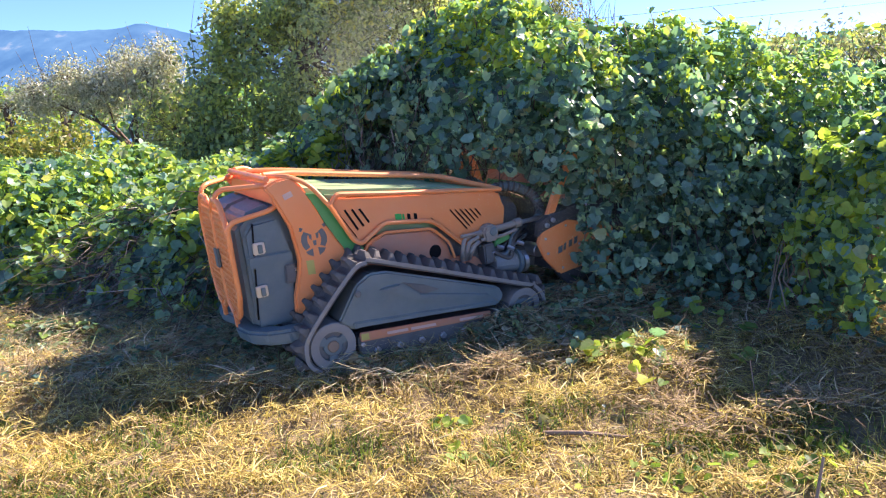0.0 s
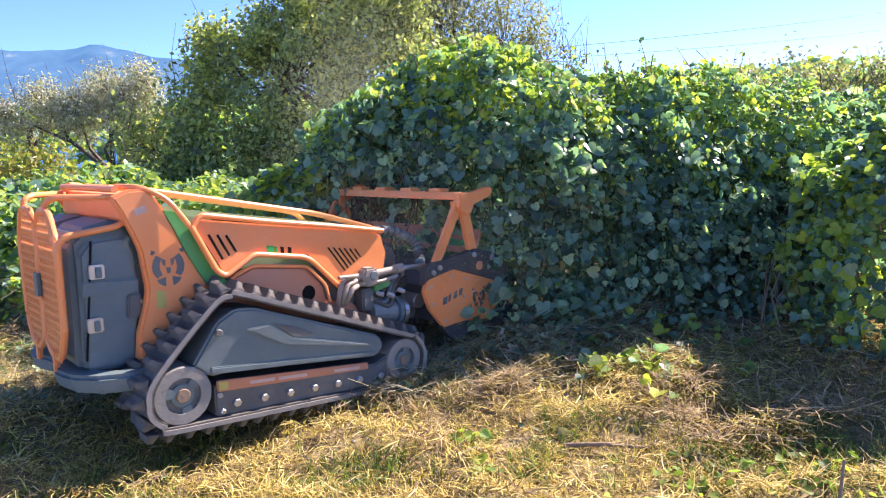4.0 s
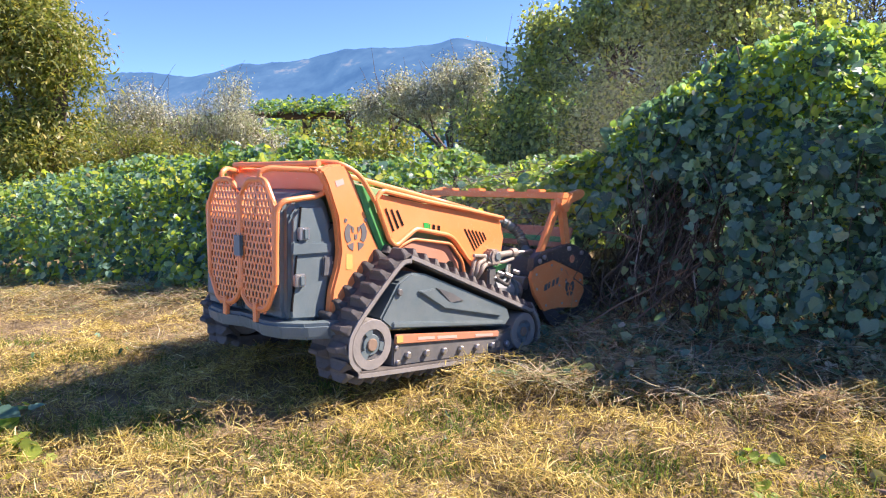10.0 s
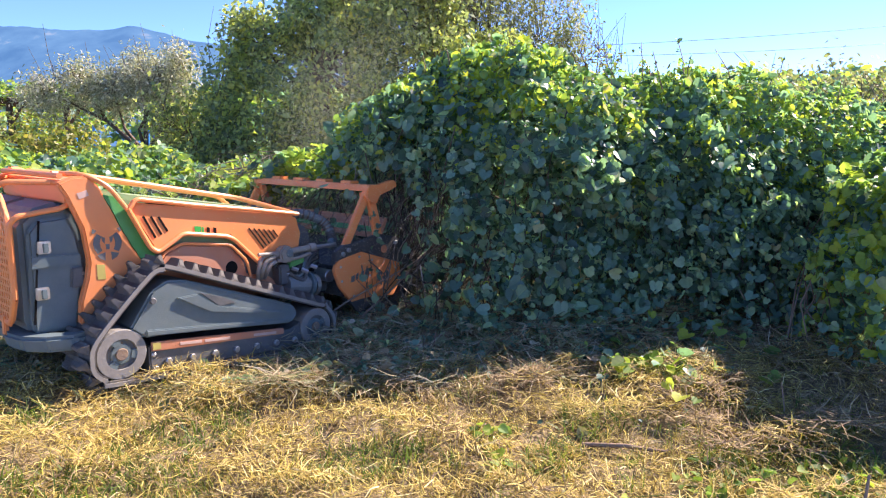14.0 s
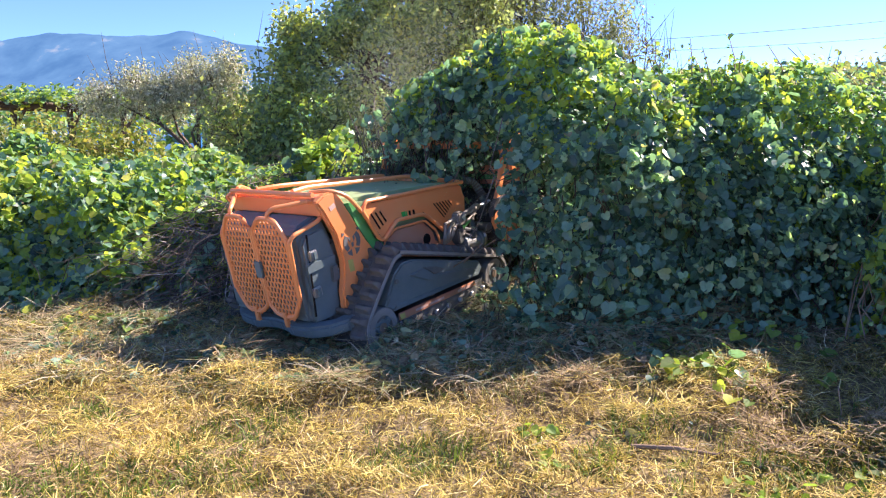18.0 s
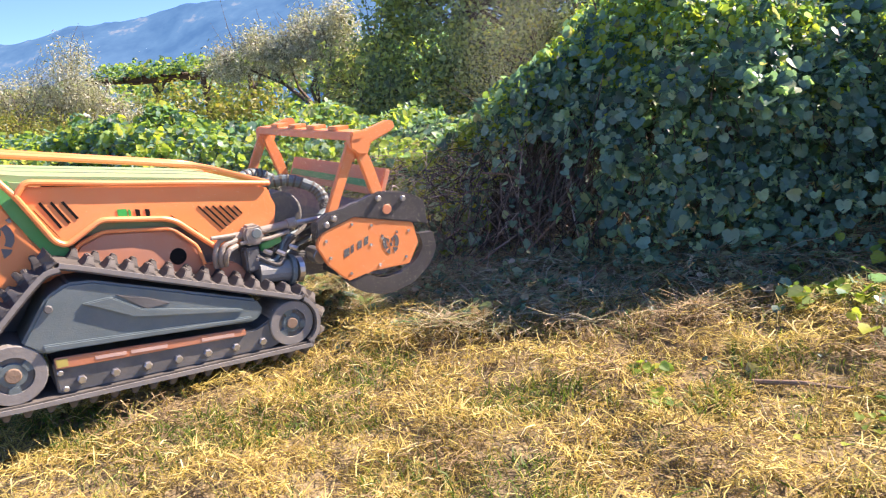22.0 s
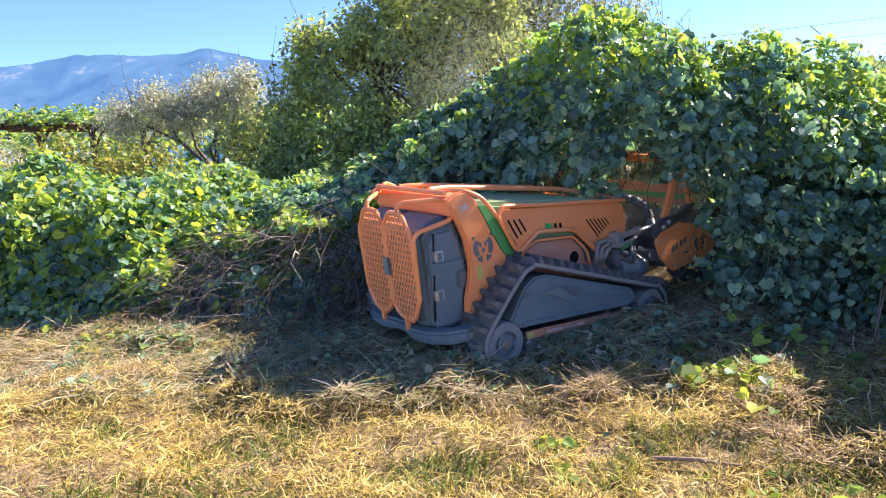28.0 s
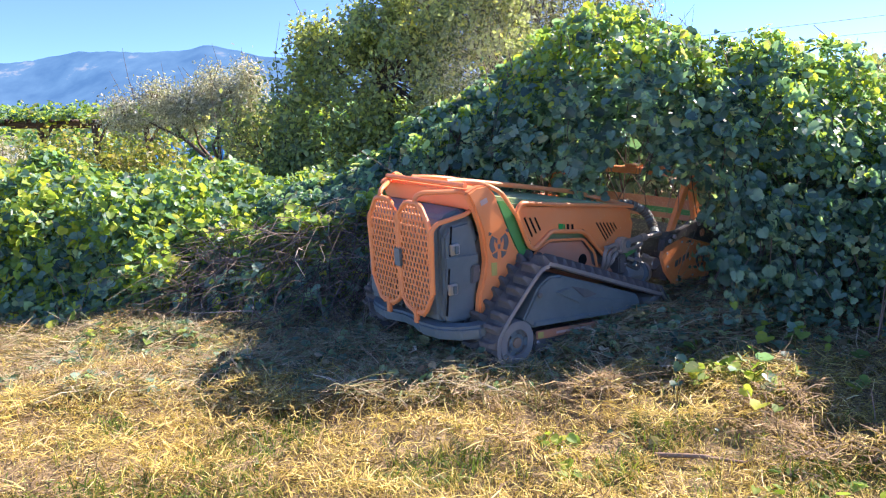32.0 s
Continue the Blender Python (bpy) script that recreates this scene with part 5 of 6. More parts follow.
BELT = seated([(-0.815, 0.22), (-0.775, 0.34), (-0.5, 0.63), (-0.4, 0.675), (-0.3, 0.665), (0.6, 0.365), (0.69, 0.335), (0.755, 0.25), (0.75, 0.14), (0.69, 0.075), (0.6, 0.055), (-0.65, 0.075), (-0.74, 0.1), (-0.8, 0.15)])


def belt_points(step):
    """Evenly spaced points round the track, with their outward direction."""
    loop = [Vector((x, 0, z)) for x, z in BELT]
    dense = []
    n = len(loop)
    for k in range(n):
        for f in range(12):
            a, b, c, d = loop[k - 1], loop[k], loop[(k + 1) % n], loop[(k + 2) % n]
            t = f / 12
            dense.append(0.5 * (2 * b + (c - a) * t + (2 * a - 5 * b + 4 * c - d) * t * t + (3 * b - a - 3 * c + d) * t ** 3) if (c - b).length < 0.5 else b + (c - b) * t)
    length = sum((dense[k] - dense[k - 1]).length for k in range(len(dense)))
    count = round(length / step)
    out, need, run = [], 0.0, 0.0
    for k in range(len(dense)):
        a, b = dense[k], dense[(k + 1) % len(dense)]
        seg = (b - a).length
        while need <= run + seg and len(out) < count:
            f = (need - run) / max(seg, 1e-9)
            d = (b - a).normalized()
            out.append((a + (b - a) * f, Vector((-d.z, 0, d.x))))
            need += length / count
        run += seg
    centre = Vector((-0.05, 0, 0.3))
    return [(p, o if o.dot(p - centre) > 0 else -o) for p, o in out]


LUG_STEP = 0.086
GRILLE_X, GRILLE_MID = -1.05, -0.1
LUG_MESH = {}
LUGS = []


def track(machine, side):
    """One crawler track: belt with lugs, covered frame, wheels, rollers' bolts and wear strip."""
    s = -1 if side == "right" else 1
    yo, yi = s * 0.735, s * 0.43
    pts = belt_points(0.03)
    bm = bmesh.new()
    rings = []
    for p, o in pts:
        q = p - o * 0.028
        rings.append([bm.verts.new((p.x, yo, p.z)), bm.verts.new((p.x, yi, p.z)), bm.verts.new((q.x, yi, q.z)), bm.verts.new((q.x, yo, q.z))])
    for a, b in zip(rings, rings[1:] + rings[:1]):
        for k in range(4):
            bm.faces.new((a[k], a[(k + 1) % 4], b[(k + 1) % 4], b[k]))
    belt = part("track_belt", bm, RUBBER, machine, "dusty black rubber crawler belt")
    bm = bmesh.new()
    rings = []
    for p, o in pts:
        hi, lo = p + o * 0.002, p - o * 0.019
        rings.append([bm.verts.new((hi.x, yo, hi.z)), bm.verts.new((hi.x, yo + s * 0.007, hi.z)), bm.verts.new((lo.x, yo + s * 0.007, lo.z)), bm.verts.new((lo.x, yo, lo.z))])
    for a, b in zip(rings, rings[1:] + rings[:1]):
        for k in range(4):
            bm.faces.new((a[k], a[(k + 1) % 4], b[(k + 1) % 4], b[k]))
    bmesh.ops.recalc_face_normals(bm, faces=bm.faces)
    part("belt_rim", bm, WORN_RUBBER, belt, "scuffed pale grey edge of the belt")
    if "mesh" not in LUG_MESH:
        lug = bmesh.new()
        for y0, y1, shift in ((0.012, 0.15, 0.0), (-0.15, -0.012, 0.04)):
            half = slab([(x + shift, z) for x, z in ((-0.034, -0.004), (0.03, -0.004), (0.017, 0.012), (0.012, 0.045), (-0.01, 0.047), (-0.019, 0.016))], y0, y1, 0.004)
            mid_y = (y0 + y1) / 2
            for vert in half.verts:
                vert.co.y = mid_y + (vert.co.y - mid_y) * (1.0 - 0.4 * max(0.0, min(1.0, (vert.co.z - 0.008) / 0.03)))
            carry = bpy.data.meshes.new("half_lug")
            half.to_mesh(carry)
            half.free()
            lug.from_mesh(carry)
            bpy.data.meshes.remove(carry)
        bmesh.ops.recalc_face_normals(lug, faces=lug.faces)
        LUG_MESH["mesh"] = bpy.data.meshes.new("track_lug")
        lug.to_mesh(LUG_MESH["mesh"])
        lug.free()
        LUG_MESH["mesh"].materials.append(RUBBER)
    for p, o in belt_points(LUG_STEP):
        ob = new("track_lug", LUG_MESH["mesh"])
        ob.parent = belt
        LUGS.append((ob, s, len(LUGS)))
        ob.matrix_local = Matrix.Translation((p.x, s * 0.583, p.z)) @ Matrix.Rotation(-math.atan2(o.z, o.x) + math.pi / 2, 4, "Y")
    cover = part("track_cover", slab(seated([(-0.6, 0.36), (-0.47, 0.55), (-0.38, 0.6), (-0.28, 0.595), (0.44, 0.365), (0.47, 0.3), (0.42, 0.25), (-0.42, 0.305), (-0.52, 0.3)]), s * 0.475, s * 0.725, 0.012), GREY, machine, "dusty grey moulded track cover")
    part("cover_rib", slab(seated([(-0.34, 0.5), (-0.22, 0.51), (-0.1, 0.43), (0.36, 0.335), (0.36, 0.315), (-0.14, 0.395)]), s * 0.72, s * 0.741, 0.006), GREY, cover)
    part("cover_recess", slab(seated([(-0.2, 0.515), (-0.06, 0.475), (0.03, 0.43), (-0.08, 0.42)]), s * 0.715, s * 0.732, 0.004), STEEL_DARK, cover)
    part("cover_lip", slab(seated([(-0.52, 0.345), (0.4, 0.285), (0.4, 0.262), (-0.52, 0.312)]), s * 0.715, s * 0.737, 0.006), GREY, cover)
    part("cover_knob", disc(seated([(-0.47, 0.5)])[0], 0.018, s * 0.72, s * 0.74, 12), STEEL_DARK, cover)
    beam = part("roller_beam", slab(seated([(-0.5, 0.25), (0.42, 0.205), (0.52, 0.25), (0.6, 0.26), (0.6, 0.12), (0.48, 0.085), (-0.5, 0.1)]), s * 0.455, s * 0.71, 0.008), STEEL_DARK, machine, "dark steel roller beam with bolts")
    part("wear_strip", slab(seated([(-0.49, 0.275), (0.36, 0.225), (0.36, 0.188), (-0.49, 0.222)]), s * 0.707, s * 0.723, 0.004), ORANGE_DUSTY, beam, "scuffed orange strip with a worn inscription")
    part("warning_sticker", slab(seated([(-0.485, 0.268), (-0.44, 0.266), (-0.44, 0.23), (-0.485, 0.23)]), s * 0.723, s * 0.7255), YELLOW_MARK, beam)
    for x0, x1 in ((-0.33, -0.2), (-0.18, -0.02), (0.14, 0.3)):
        z0 = 0.249 - (x0 + 0.49) * 0.054
        z1 = 0.249 - (x1 + 0.49) * 0.054
        part("worn_lettering", slab(seated([(x0, z0 + 0.008), (x1, z1 + 0.008), (x1, z1 - 0.008), (x0, z0 - 0.008)]), s * 0.723, s * 0.7252), WHITE_MARK, beam)
    for k in range(7):
        x = -0.4 + k * 0.14
        part("roller_bolt", disc(seated([(x, 0.155 - 0.003 * k)])[0], 0.02, s * 0.71, s * 0.733, 6), SILVER, beam)
    for k in range(2):
        bolt(beam, -0.5 + 0.01 * k, s * 0.71, 0.24 - 0.08 * k, 0.014, axis=s)
    wheels = []
    for name, (wx, wz), r in (("idler_wheel", REAR_WHEEL, 0.132), ("drive_wheel", FRONT_WHEEL, 0.12)):
        wheel = part(name, disc((0, 0), r, s * 0.475, s * 0.723, 28, r * 0.62), WORN_RUBBER, machine, "dusty black track wheel")
        wheel.location = (wx, 0, wz)
        part("wheel_disc", disc((0, 0), r * 0.63, s * 0.495, s * 0.707, 24), STEEL_DARK, wheel)
        part("hub", disc((0, 0), r * 0.42, s * 0.685, s * 0.717, 18), GREY, wheel)
        part("hub_cap", disc((0, 0), r * 0.25, s * 0.705, s * 0.727, 14), TWIG, wheel, "tan painted hub cap")
        for k in range(3):
            a = 2.1 * k + 0.4
            part("wheel_web", slab([(math.cos(a - 0.4) * r * 0.4, math.sin(a - 0.4) * r * 0.4), (math.cos(a - 0.3) * r * 0.85, math.sin(a - 0.3) * r * 0.85), (math.cos(a + 0.3) * r * 0.85, math.sin(a + 0.3) * r * 0.85), (math.cos(a + 0.4) * r * 0.4, math.sin(a + 0.4) * r * 0.4)], s * 0.7, s * 0.72, 0.003), GREY, wheel)
        wheels.append((wheel, r + 0.03))
    return wheels


def emblem(parent, cx, cz, y, size, s):
    """The maker's mark as plain dark shapes."""
    shapes = []
    for m in (-1, 1):
        arc = [(m * 0.5 * math.cos(q), 0.02 + 0.5 * math.sin(q)) for q in (-0.75, -0.35, 0.05, 0.45, 0.8)]
        inner = [(m * 0.27 * math.cos(q), 0.02 + 0.36 * math.sin(q)) for q in (0.8, 0.45, 0.05, -0.35, -0.75)]
        shapes.append(arc + inner)
        shapes.append([(m * 0.36, 0.5), (m * 0.48, 0.56), (m * 0.52, 0.42), (m * 0.44, 0.4)])
        shapes.append([(m * 0.08, 0.22), (m * 0.2, 0.28), (m * 0.17, 0.08), (m * 0.1, 0.02)])
        shapes.append([(m * 0.1, -0.3), (m * 0.38, -0.38), (m * 0.3, -0.5), (m * 0.12, -0.6)])
    shapes.append([(-0.07, -0.02), (0.07, -0.02), (0.05, -0.2), (-0.05, -0.2)])
    for sh in shapes:
        part("emblem_shape", slab([(cx + a * size, cz + b * size) for a, b in sh], y, y + s * 0.003), STEEL_DARK, parent)


def mulcher():
    machine = tagged(new("tracked_mulcher"), "orange remote-controlled tracked mulcher with a forestry head and dusty green hood", "mulcher")
    part("chassis", slab([(-0.85, 0.34), (0.5, 0.3), (0.62, 0.4), (0.6, 0.62), (0.3, 0.78), (-0.7, 0.9), (-0.85, 0.8)], -0.44, 0.44, 0.02), STEEL_DARK, machine, "dark steel chassis between the tracks")
    hood = part("hood", slab([(-0.64, 1.13), (-0.45, 1.085), (0.35, 0.955), (0.6, 0.895), (0.66, 0.84), (0.66, 0.66), (-0.62, 0.78)], -0.455, 0.39, 0.03), GREEN_DUSTY, machine, "dusty green engine hood")
    for s in (-1, 0.86):
        part("hood_edge", leaning([(-0.62, 1.1), (-0.57, 1.0), (-0.536, 0.915), (-0.433, 0.725), (-0.365, 0.66), (-0.325, 0.72), (-0.36, 0.77), (-0.4, 0.79), (-0.5, 1.02), (-0.52, 1.08)], s * 0.508, s * 0.452, -0.6, 0.58, s * 0.012), GREEN, hood, "clean green stripe of the hood")
    for s in (-1, 0.86):
        y = s * 0.517
        fender = part("fender", slab(FENDER, s * 0.462, y, 0.012), ORANGE, machine, "orange steel fender")
        emblem(fender, -0.615, 0.84, y, 0.15, s)
        part("warning_sticker", slab([(-0.68, 0.735), (-0.638, 0.73), (-0.638, 0.65), (-0.68, 0.655)], y, y + s * 0.002), YELLOW_MARK, fender, "yellow warning sticker")
        part("sticker", slab([(-0.75, 1.115), (-0.7, 1.13), (-0.69, 1.1), (-0.74, 1.085)], y, y + s * 0.002), WHITE_MARK, fender)
        panel = part("hood_panel", leaning(HOOD_SIDE, s * 0.53, s * 0.462, -0.4, 0.68, s * -0.02, 0.008), ORANGE, machine, "orange side panel with slots")

        def wy(x):
            return s * (0.53 + (0.462 - 0.53) * (x + 0.4) / 1.08)
        for k in range(3):
            x = -0.365 + 0.045 * k
            zt = 0.968 - 0.006 * k
            part("slot", leaning([(x - 0.061, zt), (x - 0.05, zt + 0.005), (x + 0.015 - 0.008 * k, zt - 0.122 + 0.02 * k), (x + 0.004 - 0.008 * k, zt - 0.128 + 0.02 * k)], s * 0.532, s * 0.464, -0.4, 0.68, s * 0.002), DARK_HOLE, panel)
        for k in range(6):
            xa, za, run = 0.27 + 0.037 * k, 0.828 - 0.006 * k, 1 - 0.13 * k
            xb, zb = xa + 0.108 * run, za - 0.141 * run
            part("slot", leaning([(xa - 0.004, za), (xa + 0.004, za + 0.004), (xb + 0.004, zb + 0.003), (xb - 0.004, zb)], s * 0.532, s * 0.464, -0.4, 0.68, s * 0.002), DARK_HOLE, panel)
        for k, (x, w, mat) in enumerate(((-0.11, 0.042, GREEN_MARK), (-0.062, 0.012, GREEN_MARK), (-0.03, 0.02, DARK_HOLE), (0.015, 0.02, DARK_HOLE))):
            z = 0.862 - (x + 0.1) * 0.16
            part("nameplate_bar", leaning([(x, z - 0.019), (x + w, z - 0.025), (x + w, z + 0.013), (x, z + 0.019)], s * 0.532, s * 0.464, -0.4, 0.68, s * 0.002), mat, panel)
        for x0, z0, x1, z1 in ((-0.16, 0.852, 0.07, 0.818), (0.13, 0.815, 0.25, 0.71), (-0.3, 0.79, -0.2, 0.845), (-0.45, 0.95, -0.37, 0.81), (-0.4, 1.05, -0.12, 1.006), (-0.08, 1.0, 0.2, 0.958), (0.23, 0.954, 0.5, 0.915)):
            part("vent_gap", leaning([(x0, z0 - 0.005), (x0, z0 - 0.012), (x1, z1 - 0.012), (x1, z1 - 0.005)], s * 0.532, s * 0.464, -0.4, 0.68, s * 0.0025), DARK_HOLE, panel)
        edge = rounded([(x, wy(x) + s * 0.012, z) for x, z in ((0.66, 0.885), (0.3, 0.945), (-0.09, 1.004), (-0.46, 1.068), (-0.5, 1.02))], 0.05)
        part("panel_tube", tube(edge, 0.014), ORANGE, panel, "orange tube framing the side panel")
        low_edge = rounded([(x, wy(x) + s * 0.016, z) for x, z in ((-0.51, 1.02), (-0.395, 0.79), (-0.35, 0.762), (-0.19, 0.85), (0.1, 0.8), (0.15, 0.775), (0.33, 0.6))], 0.03)
        part("panel_tube", tube(low_edge, 0.014), ORANGE, panel)
        lower = part("lower_cover", leaning(LOWER_COVER, s * 0.515, s * 0.475, -0.34, 0.47, s * -0.03, 0.012), ORANGE_DUSTY, machine, "dusty orange lower cover with a round hole")
        part("cover_hole", disc((0.132, 0.597), 0.043, s * 0.488, s * 0.496, 20), DARK_HOLE, lower)
        rim = rounded([(x, s * 0.512, z) for x, z in ((-0.352, 0.6), (-0.347, 0.68), (-0.302, 0.75), (-0.19, 0.79), (0.12, 0.747), (0.228, 0.635), (0.252, 0.535))], 0.03)
        part("cover_rim", tube(rim, 0.009, 8), ORANGE, lower)
        rail = rounded([(-0.75, s * 0.2, 1.205), (-0.6, s * 0.16, 1.19), (0.42, s * 0.14, 0.99), (0.67, s * 0.44, 0.882)], 0.09)
        part("hood_rail", tube(rail, 0.016), ORANGE, machine, "orange guard rail over the hood")
        brace = rounded([(-0.78, s * 0.4, 1.215), (-0.7, s * 0.5, 1.21), (-0.6, s * 0.535, 1.15), (-0.505, s * 0.545, 1.01)], 0.05)
        part("rail_brace", tube(brace, 0.013), ORANGE, machine)
        far = 1 if s > 0 else -1
        hoop = rounded([(GRILLE_X, GRILLE_MID + far * 0.19, 1.11), (GRILLE_X, GRILLE_MID + far * 0.19, 1.155), (GRILLE_X + 0.04, GRILLE_MID + far * 0.21, 1.178), (-0.79, s * 0.44, 1.17), (-0.765, s * 0.45, 1.06), (-0.81, s * 0.46, 1.04), (GRILLE_X + 0.03, GRILLE_MID + far * 0.36, 1.015), (GRILLE_X, GRILLE_MID + far * 0.345, 0.98), (GRILLE_X, GRILLE_MID + far * 0.335, 0.8), (GRILLE_X, GRILLE_MID + far * 0.33, 0.6)], 0.045)
        part("rear_hoop", tube(hoop, 0.0145), ORANGE, machine, "orange guard hoop at the rear")
        part("hoop_foot", tube([(-0.84, s * 0.42, 1.172), (-0.72, s * 0.44, 1.16)], 0.013), ORANGE, machine)
        # rear casing, one half on each side
        case = part("rear_casing", slab([(-1.01, 0.45), (-0.99, 0.4), (-0.75, 0.39), (-0.72, 0.56), (-0.67, 0.7), (-0.69, 0.9), (-0.74, 1.03), (-0.8, 1.075), (-0.95, 1.04), (-1.005, 0.98)], s * 0.02, s * 0.425, 0.025), GREY, machine, "dusty dark grey moulded rear casing")
        part("casing_cheek", slab([(-0.99, 0.41), (-0.77, 0.39), (-0.74, 0.6), (-0.71, 0.7), (-0.74, 0.9), (-0.78, 1.0), (-0.93, 0.99), (-0.98, 0.93)], s * 0.42, s * 0.458, 0.018), GREY, case)
        part("casing_step", slab([(-0.985, 0.74), (-0.74, 0.74), (-0.73, 0.8), (-0.98, 0.815)], s * 0.455, s * 0.473, 0.008), GREY, case)
        part("casing_vent", slab([(-0.8, 0.62), (-0.73, 0.62), (-0.73, 0.73), (-0.79, 0.73)], s * 0.455, s * 0.477, 0.008), STEEL_DARK, case)
        part("casing_seam", slab([(-0.985, 0.46), (-0.977, 0.46), (-0.917, 0.985), (-0.925, 0.985)], s * 0.455, s * 0.465), DARK_HOLE, case)
        for lx, z in ((-0.91, 0.85), (-0.935, 0.615)):
            latch = part("latch", block(lx - 0.035, lx + 0.03, s * 0.458, s * 0.482, z - 0.032, z + 0.032, 0.005), SILVER, case, "worn steel toggle latch")
            part("latch_lever", block(lx - 0.01, lx + 0.015, s * 0.48, s * 0.492, z - 0.026, z + 0.022, 0.003), GREY, latch)
        bolt(case, -0.735, s * 0.458, 0.69, 0.013, axis=s)
        bolt(case, -0.76, s * 0.458, 0.46, 0.013, axis=s)
        # rear grille: one lobe on each side
        lobe = [(GRILLE_MID + q if s > 0 else GRILLE_MID - q, z2) for q, z2 in ((0.01, 1.04), (0.09, 1.12), (0.24, 1.12), (0.325, 0.99), (0.325, 0.6), (0.24, 0.46), (0.09, 0.46), (0.01, 0.52))]
        ring = rounded([(GRILLE_X, y2, z2) for y2, z2 in lobe] + [(GRILLE_X, lobe[0][0], lobe[0][1])], 0.04, 4)
        grille = part("grille_frame", tube(ring[:-1], 0.016, 8, True), ORANGE, machine, "orange frame of the rear grille")
        part("grille_sheet", perforated(lobe, GRILLE_X - 0.005), ORANGE, grille, "perforated orange grille sheet")
        part("grille_foot", block(GRILLE_X - 0.018, GRILLE_X + 0.006, GRILLE_MID + (0.153 if s > 0 else -0.153) - 0.02, GRILLE_MID + (0.153 if s > 0 else -0.153) + 0.02, 0.385, 0.49, 0.005), ORANGE, grille)
    part("grille_badge", block(GRILLE_X - 0.025, GRILLE_X - 0.002, GRILLE_MID - 0.04, GRILLE_MID + 0.04, 0.71, 0.84, 0.012), GREY, machine, "dull grey badge")
    bump = [(-0.72, 0.47), (-0.86, 0.46), (-0.98, 0.38), (-1.06, 0.26), (-1.085, 0.1), (-1.04, -0.04), (-1.04, -0.16), (-1.085, -0.3), (-1.06, -0.45), (-0.98, -0.56), (-0.86, -0.62), (-0.72, -0.62), (-0.72, -0.52), (-0.87, -0.5), (-0.96, -0.4), (-0.96, 0.23), (-0.84, 0.37), (-0.72, 0.39)]
    bm = bmesh.new()
    lo = [bm.verts.new((x * 0.985, y, 0.325)) for x, y in bump]
    hi = [bm.verts.new((x, y, 0.408)) for x, y in bump]
    bm.faces.new(lo)
    bm.faces.new(hi[::-1])
    for i in range(len(bump)):
        bm.faces.new((lo[i], hi[i], hi[(i + 1) % len(bump)], lo[(i + 1) % len(bump)]))
    bmesh.ops.recalc_face_normals(bm, faces=bm.faces)
    bmesh.ops.bevel(bm, geom=[e for e in bm.edges if e.calc_face_angle(0) > 0.2], offset=0.018, segments=2, affect="EDGES", clamp_overlap=True)
    part("rear_bumper", bm, GREY, machine, "dusty dark steel rear bumper")
    part("front_crossbar", tube([(0.67, -0.44, 0.88), (0.67, 0.38, 0.88)], 0.014), ORANGE, machine)
    part("rear_crossbar", tube([(-0.8, -0.45, 1.205), (-0.8, 0.39, 1.205)], 0.016), ORANGE, machine)
    part("rear_deck", slab([(-0.8, 1.06), (-0.64, 1.08), (-0.62, 1.13), (-0.69, 1.19), (-0.8, 1.18)], -0.5, 0.43, 0.015), ORANGE, machine, "orange arch over the rear of the hood")
    # hydraulics at the nose
    for s in (-1, 1):
        part("lift_arm", slab([(0.42, 0.36), (0.5, 0.34), (0.98, 0.3), (1.0, 0.4), (0.86, 0.45), (0.48, 0.5)], s * 0.34, s * 0.4, 0.01), STEEL_DARK, machine, "grey steel lift arm")
        cyl = part("hydraulic_cylinder", tube([(0.42, s * 0.5, 0.64), (0.74, s * 0.5, 0.652)], 0.021, 14), TAN_STEEL, machine, "dusty tan hydraulic cylinder")
        part("piston_rod", tube([(0.73, s * 0.5, 0.65), (0.96, s * 0.49, 0.645)], 0.015, 10), SILVER, cyl)
        part("cylinder_cap", tube([(0.72, s * 0.5, 0.65), (0.77, s * 0.5, 0.653)], 0.03, 12), TAN_STEEL, cyl)
        part("return_pipe", tube(rounded([(0.44, s * 0.53, 0.605), (0.6, s * 0.53, 0.6), (0.72, s * 0.52, 0.615)], 0.03), 0.011, 8), TAN_STEEL, cyl)
        clamp = part("cylinder_clamp", slab([(0.47, 0.585), (0.56, 0.58), (0.575, 0.64), (0.55, 0.69), (0.48, 0.69), (0.46, 0.65)], s * 0.47, s * 0.545, 0.012), TAN_STEEL, cyl, "worn forged clamp")
        part("clamp_eye", disc((0.53, 0.645), 0.028, s * 0.545, s * 0.553, 14), GREY, clamp)
        part("lock_pin", tube([(0.29, s * 0.55, 0.665), (0.42, s * 0.53, 0.655)], 0.011, 8), TAN_STEEL, cyl)
        for k in range(3):
            bent = rounded([(0.44 - 0.01 * k, s * (0.5 + 0.02 * k), 0.65 - 0.025 * k), (0.33 + 0.02 * k, s * (0.52 + 0.02 * k), 0.64 - 0.025 * k), (0.3 + 0.025 * k, s * (0.53 + 0.015 * k), 0.56), (0.31 + 0.025 * k, s * 0.5, 0.5)], 0.05)
            part("bent_pipe", tube(bent, 0.014, 8), TAN_STEEL, machine, "bent dusty steel pipe")
        part("pump_motor", tube([(0.52, s * 0.5, 0.425), (0.7, s * 0.5, 0.4)], 0.062, 16), PALE_STEEL, machine, "pale grey hydraulic motor")
        part("motor_flange", tube([(0.69, s * 0.5, 0.402), (0.715, s * 0.5, 0.398)], 0.085, 16), GREY, machine)
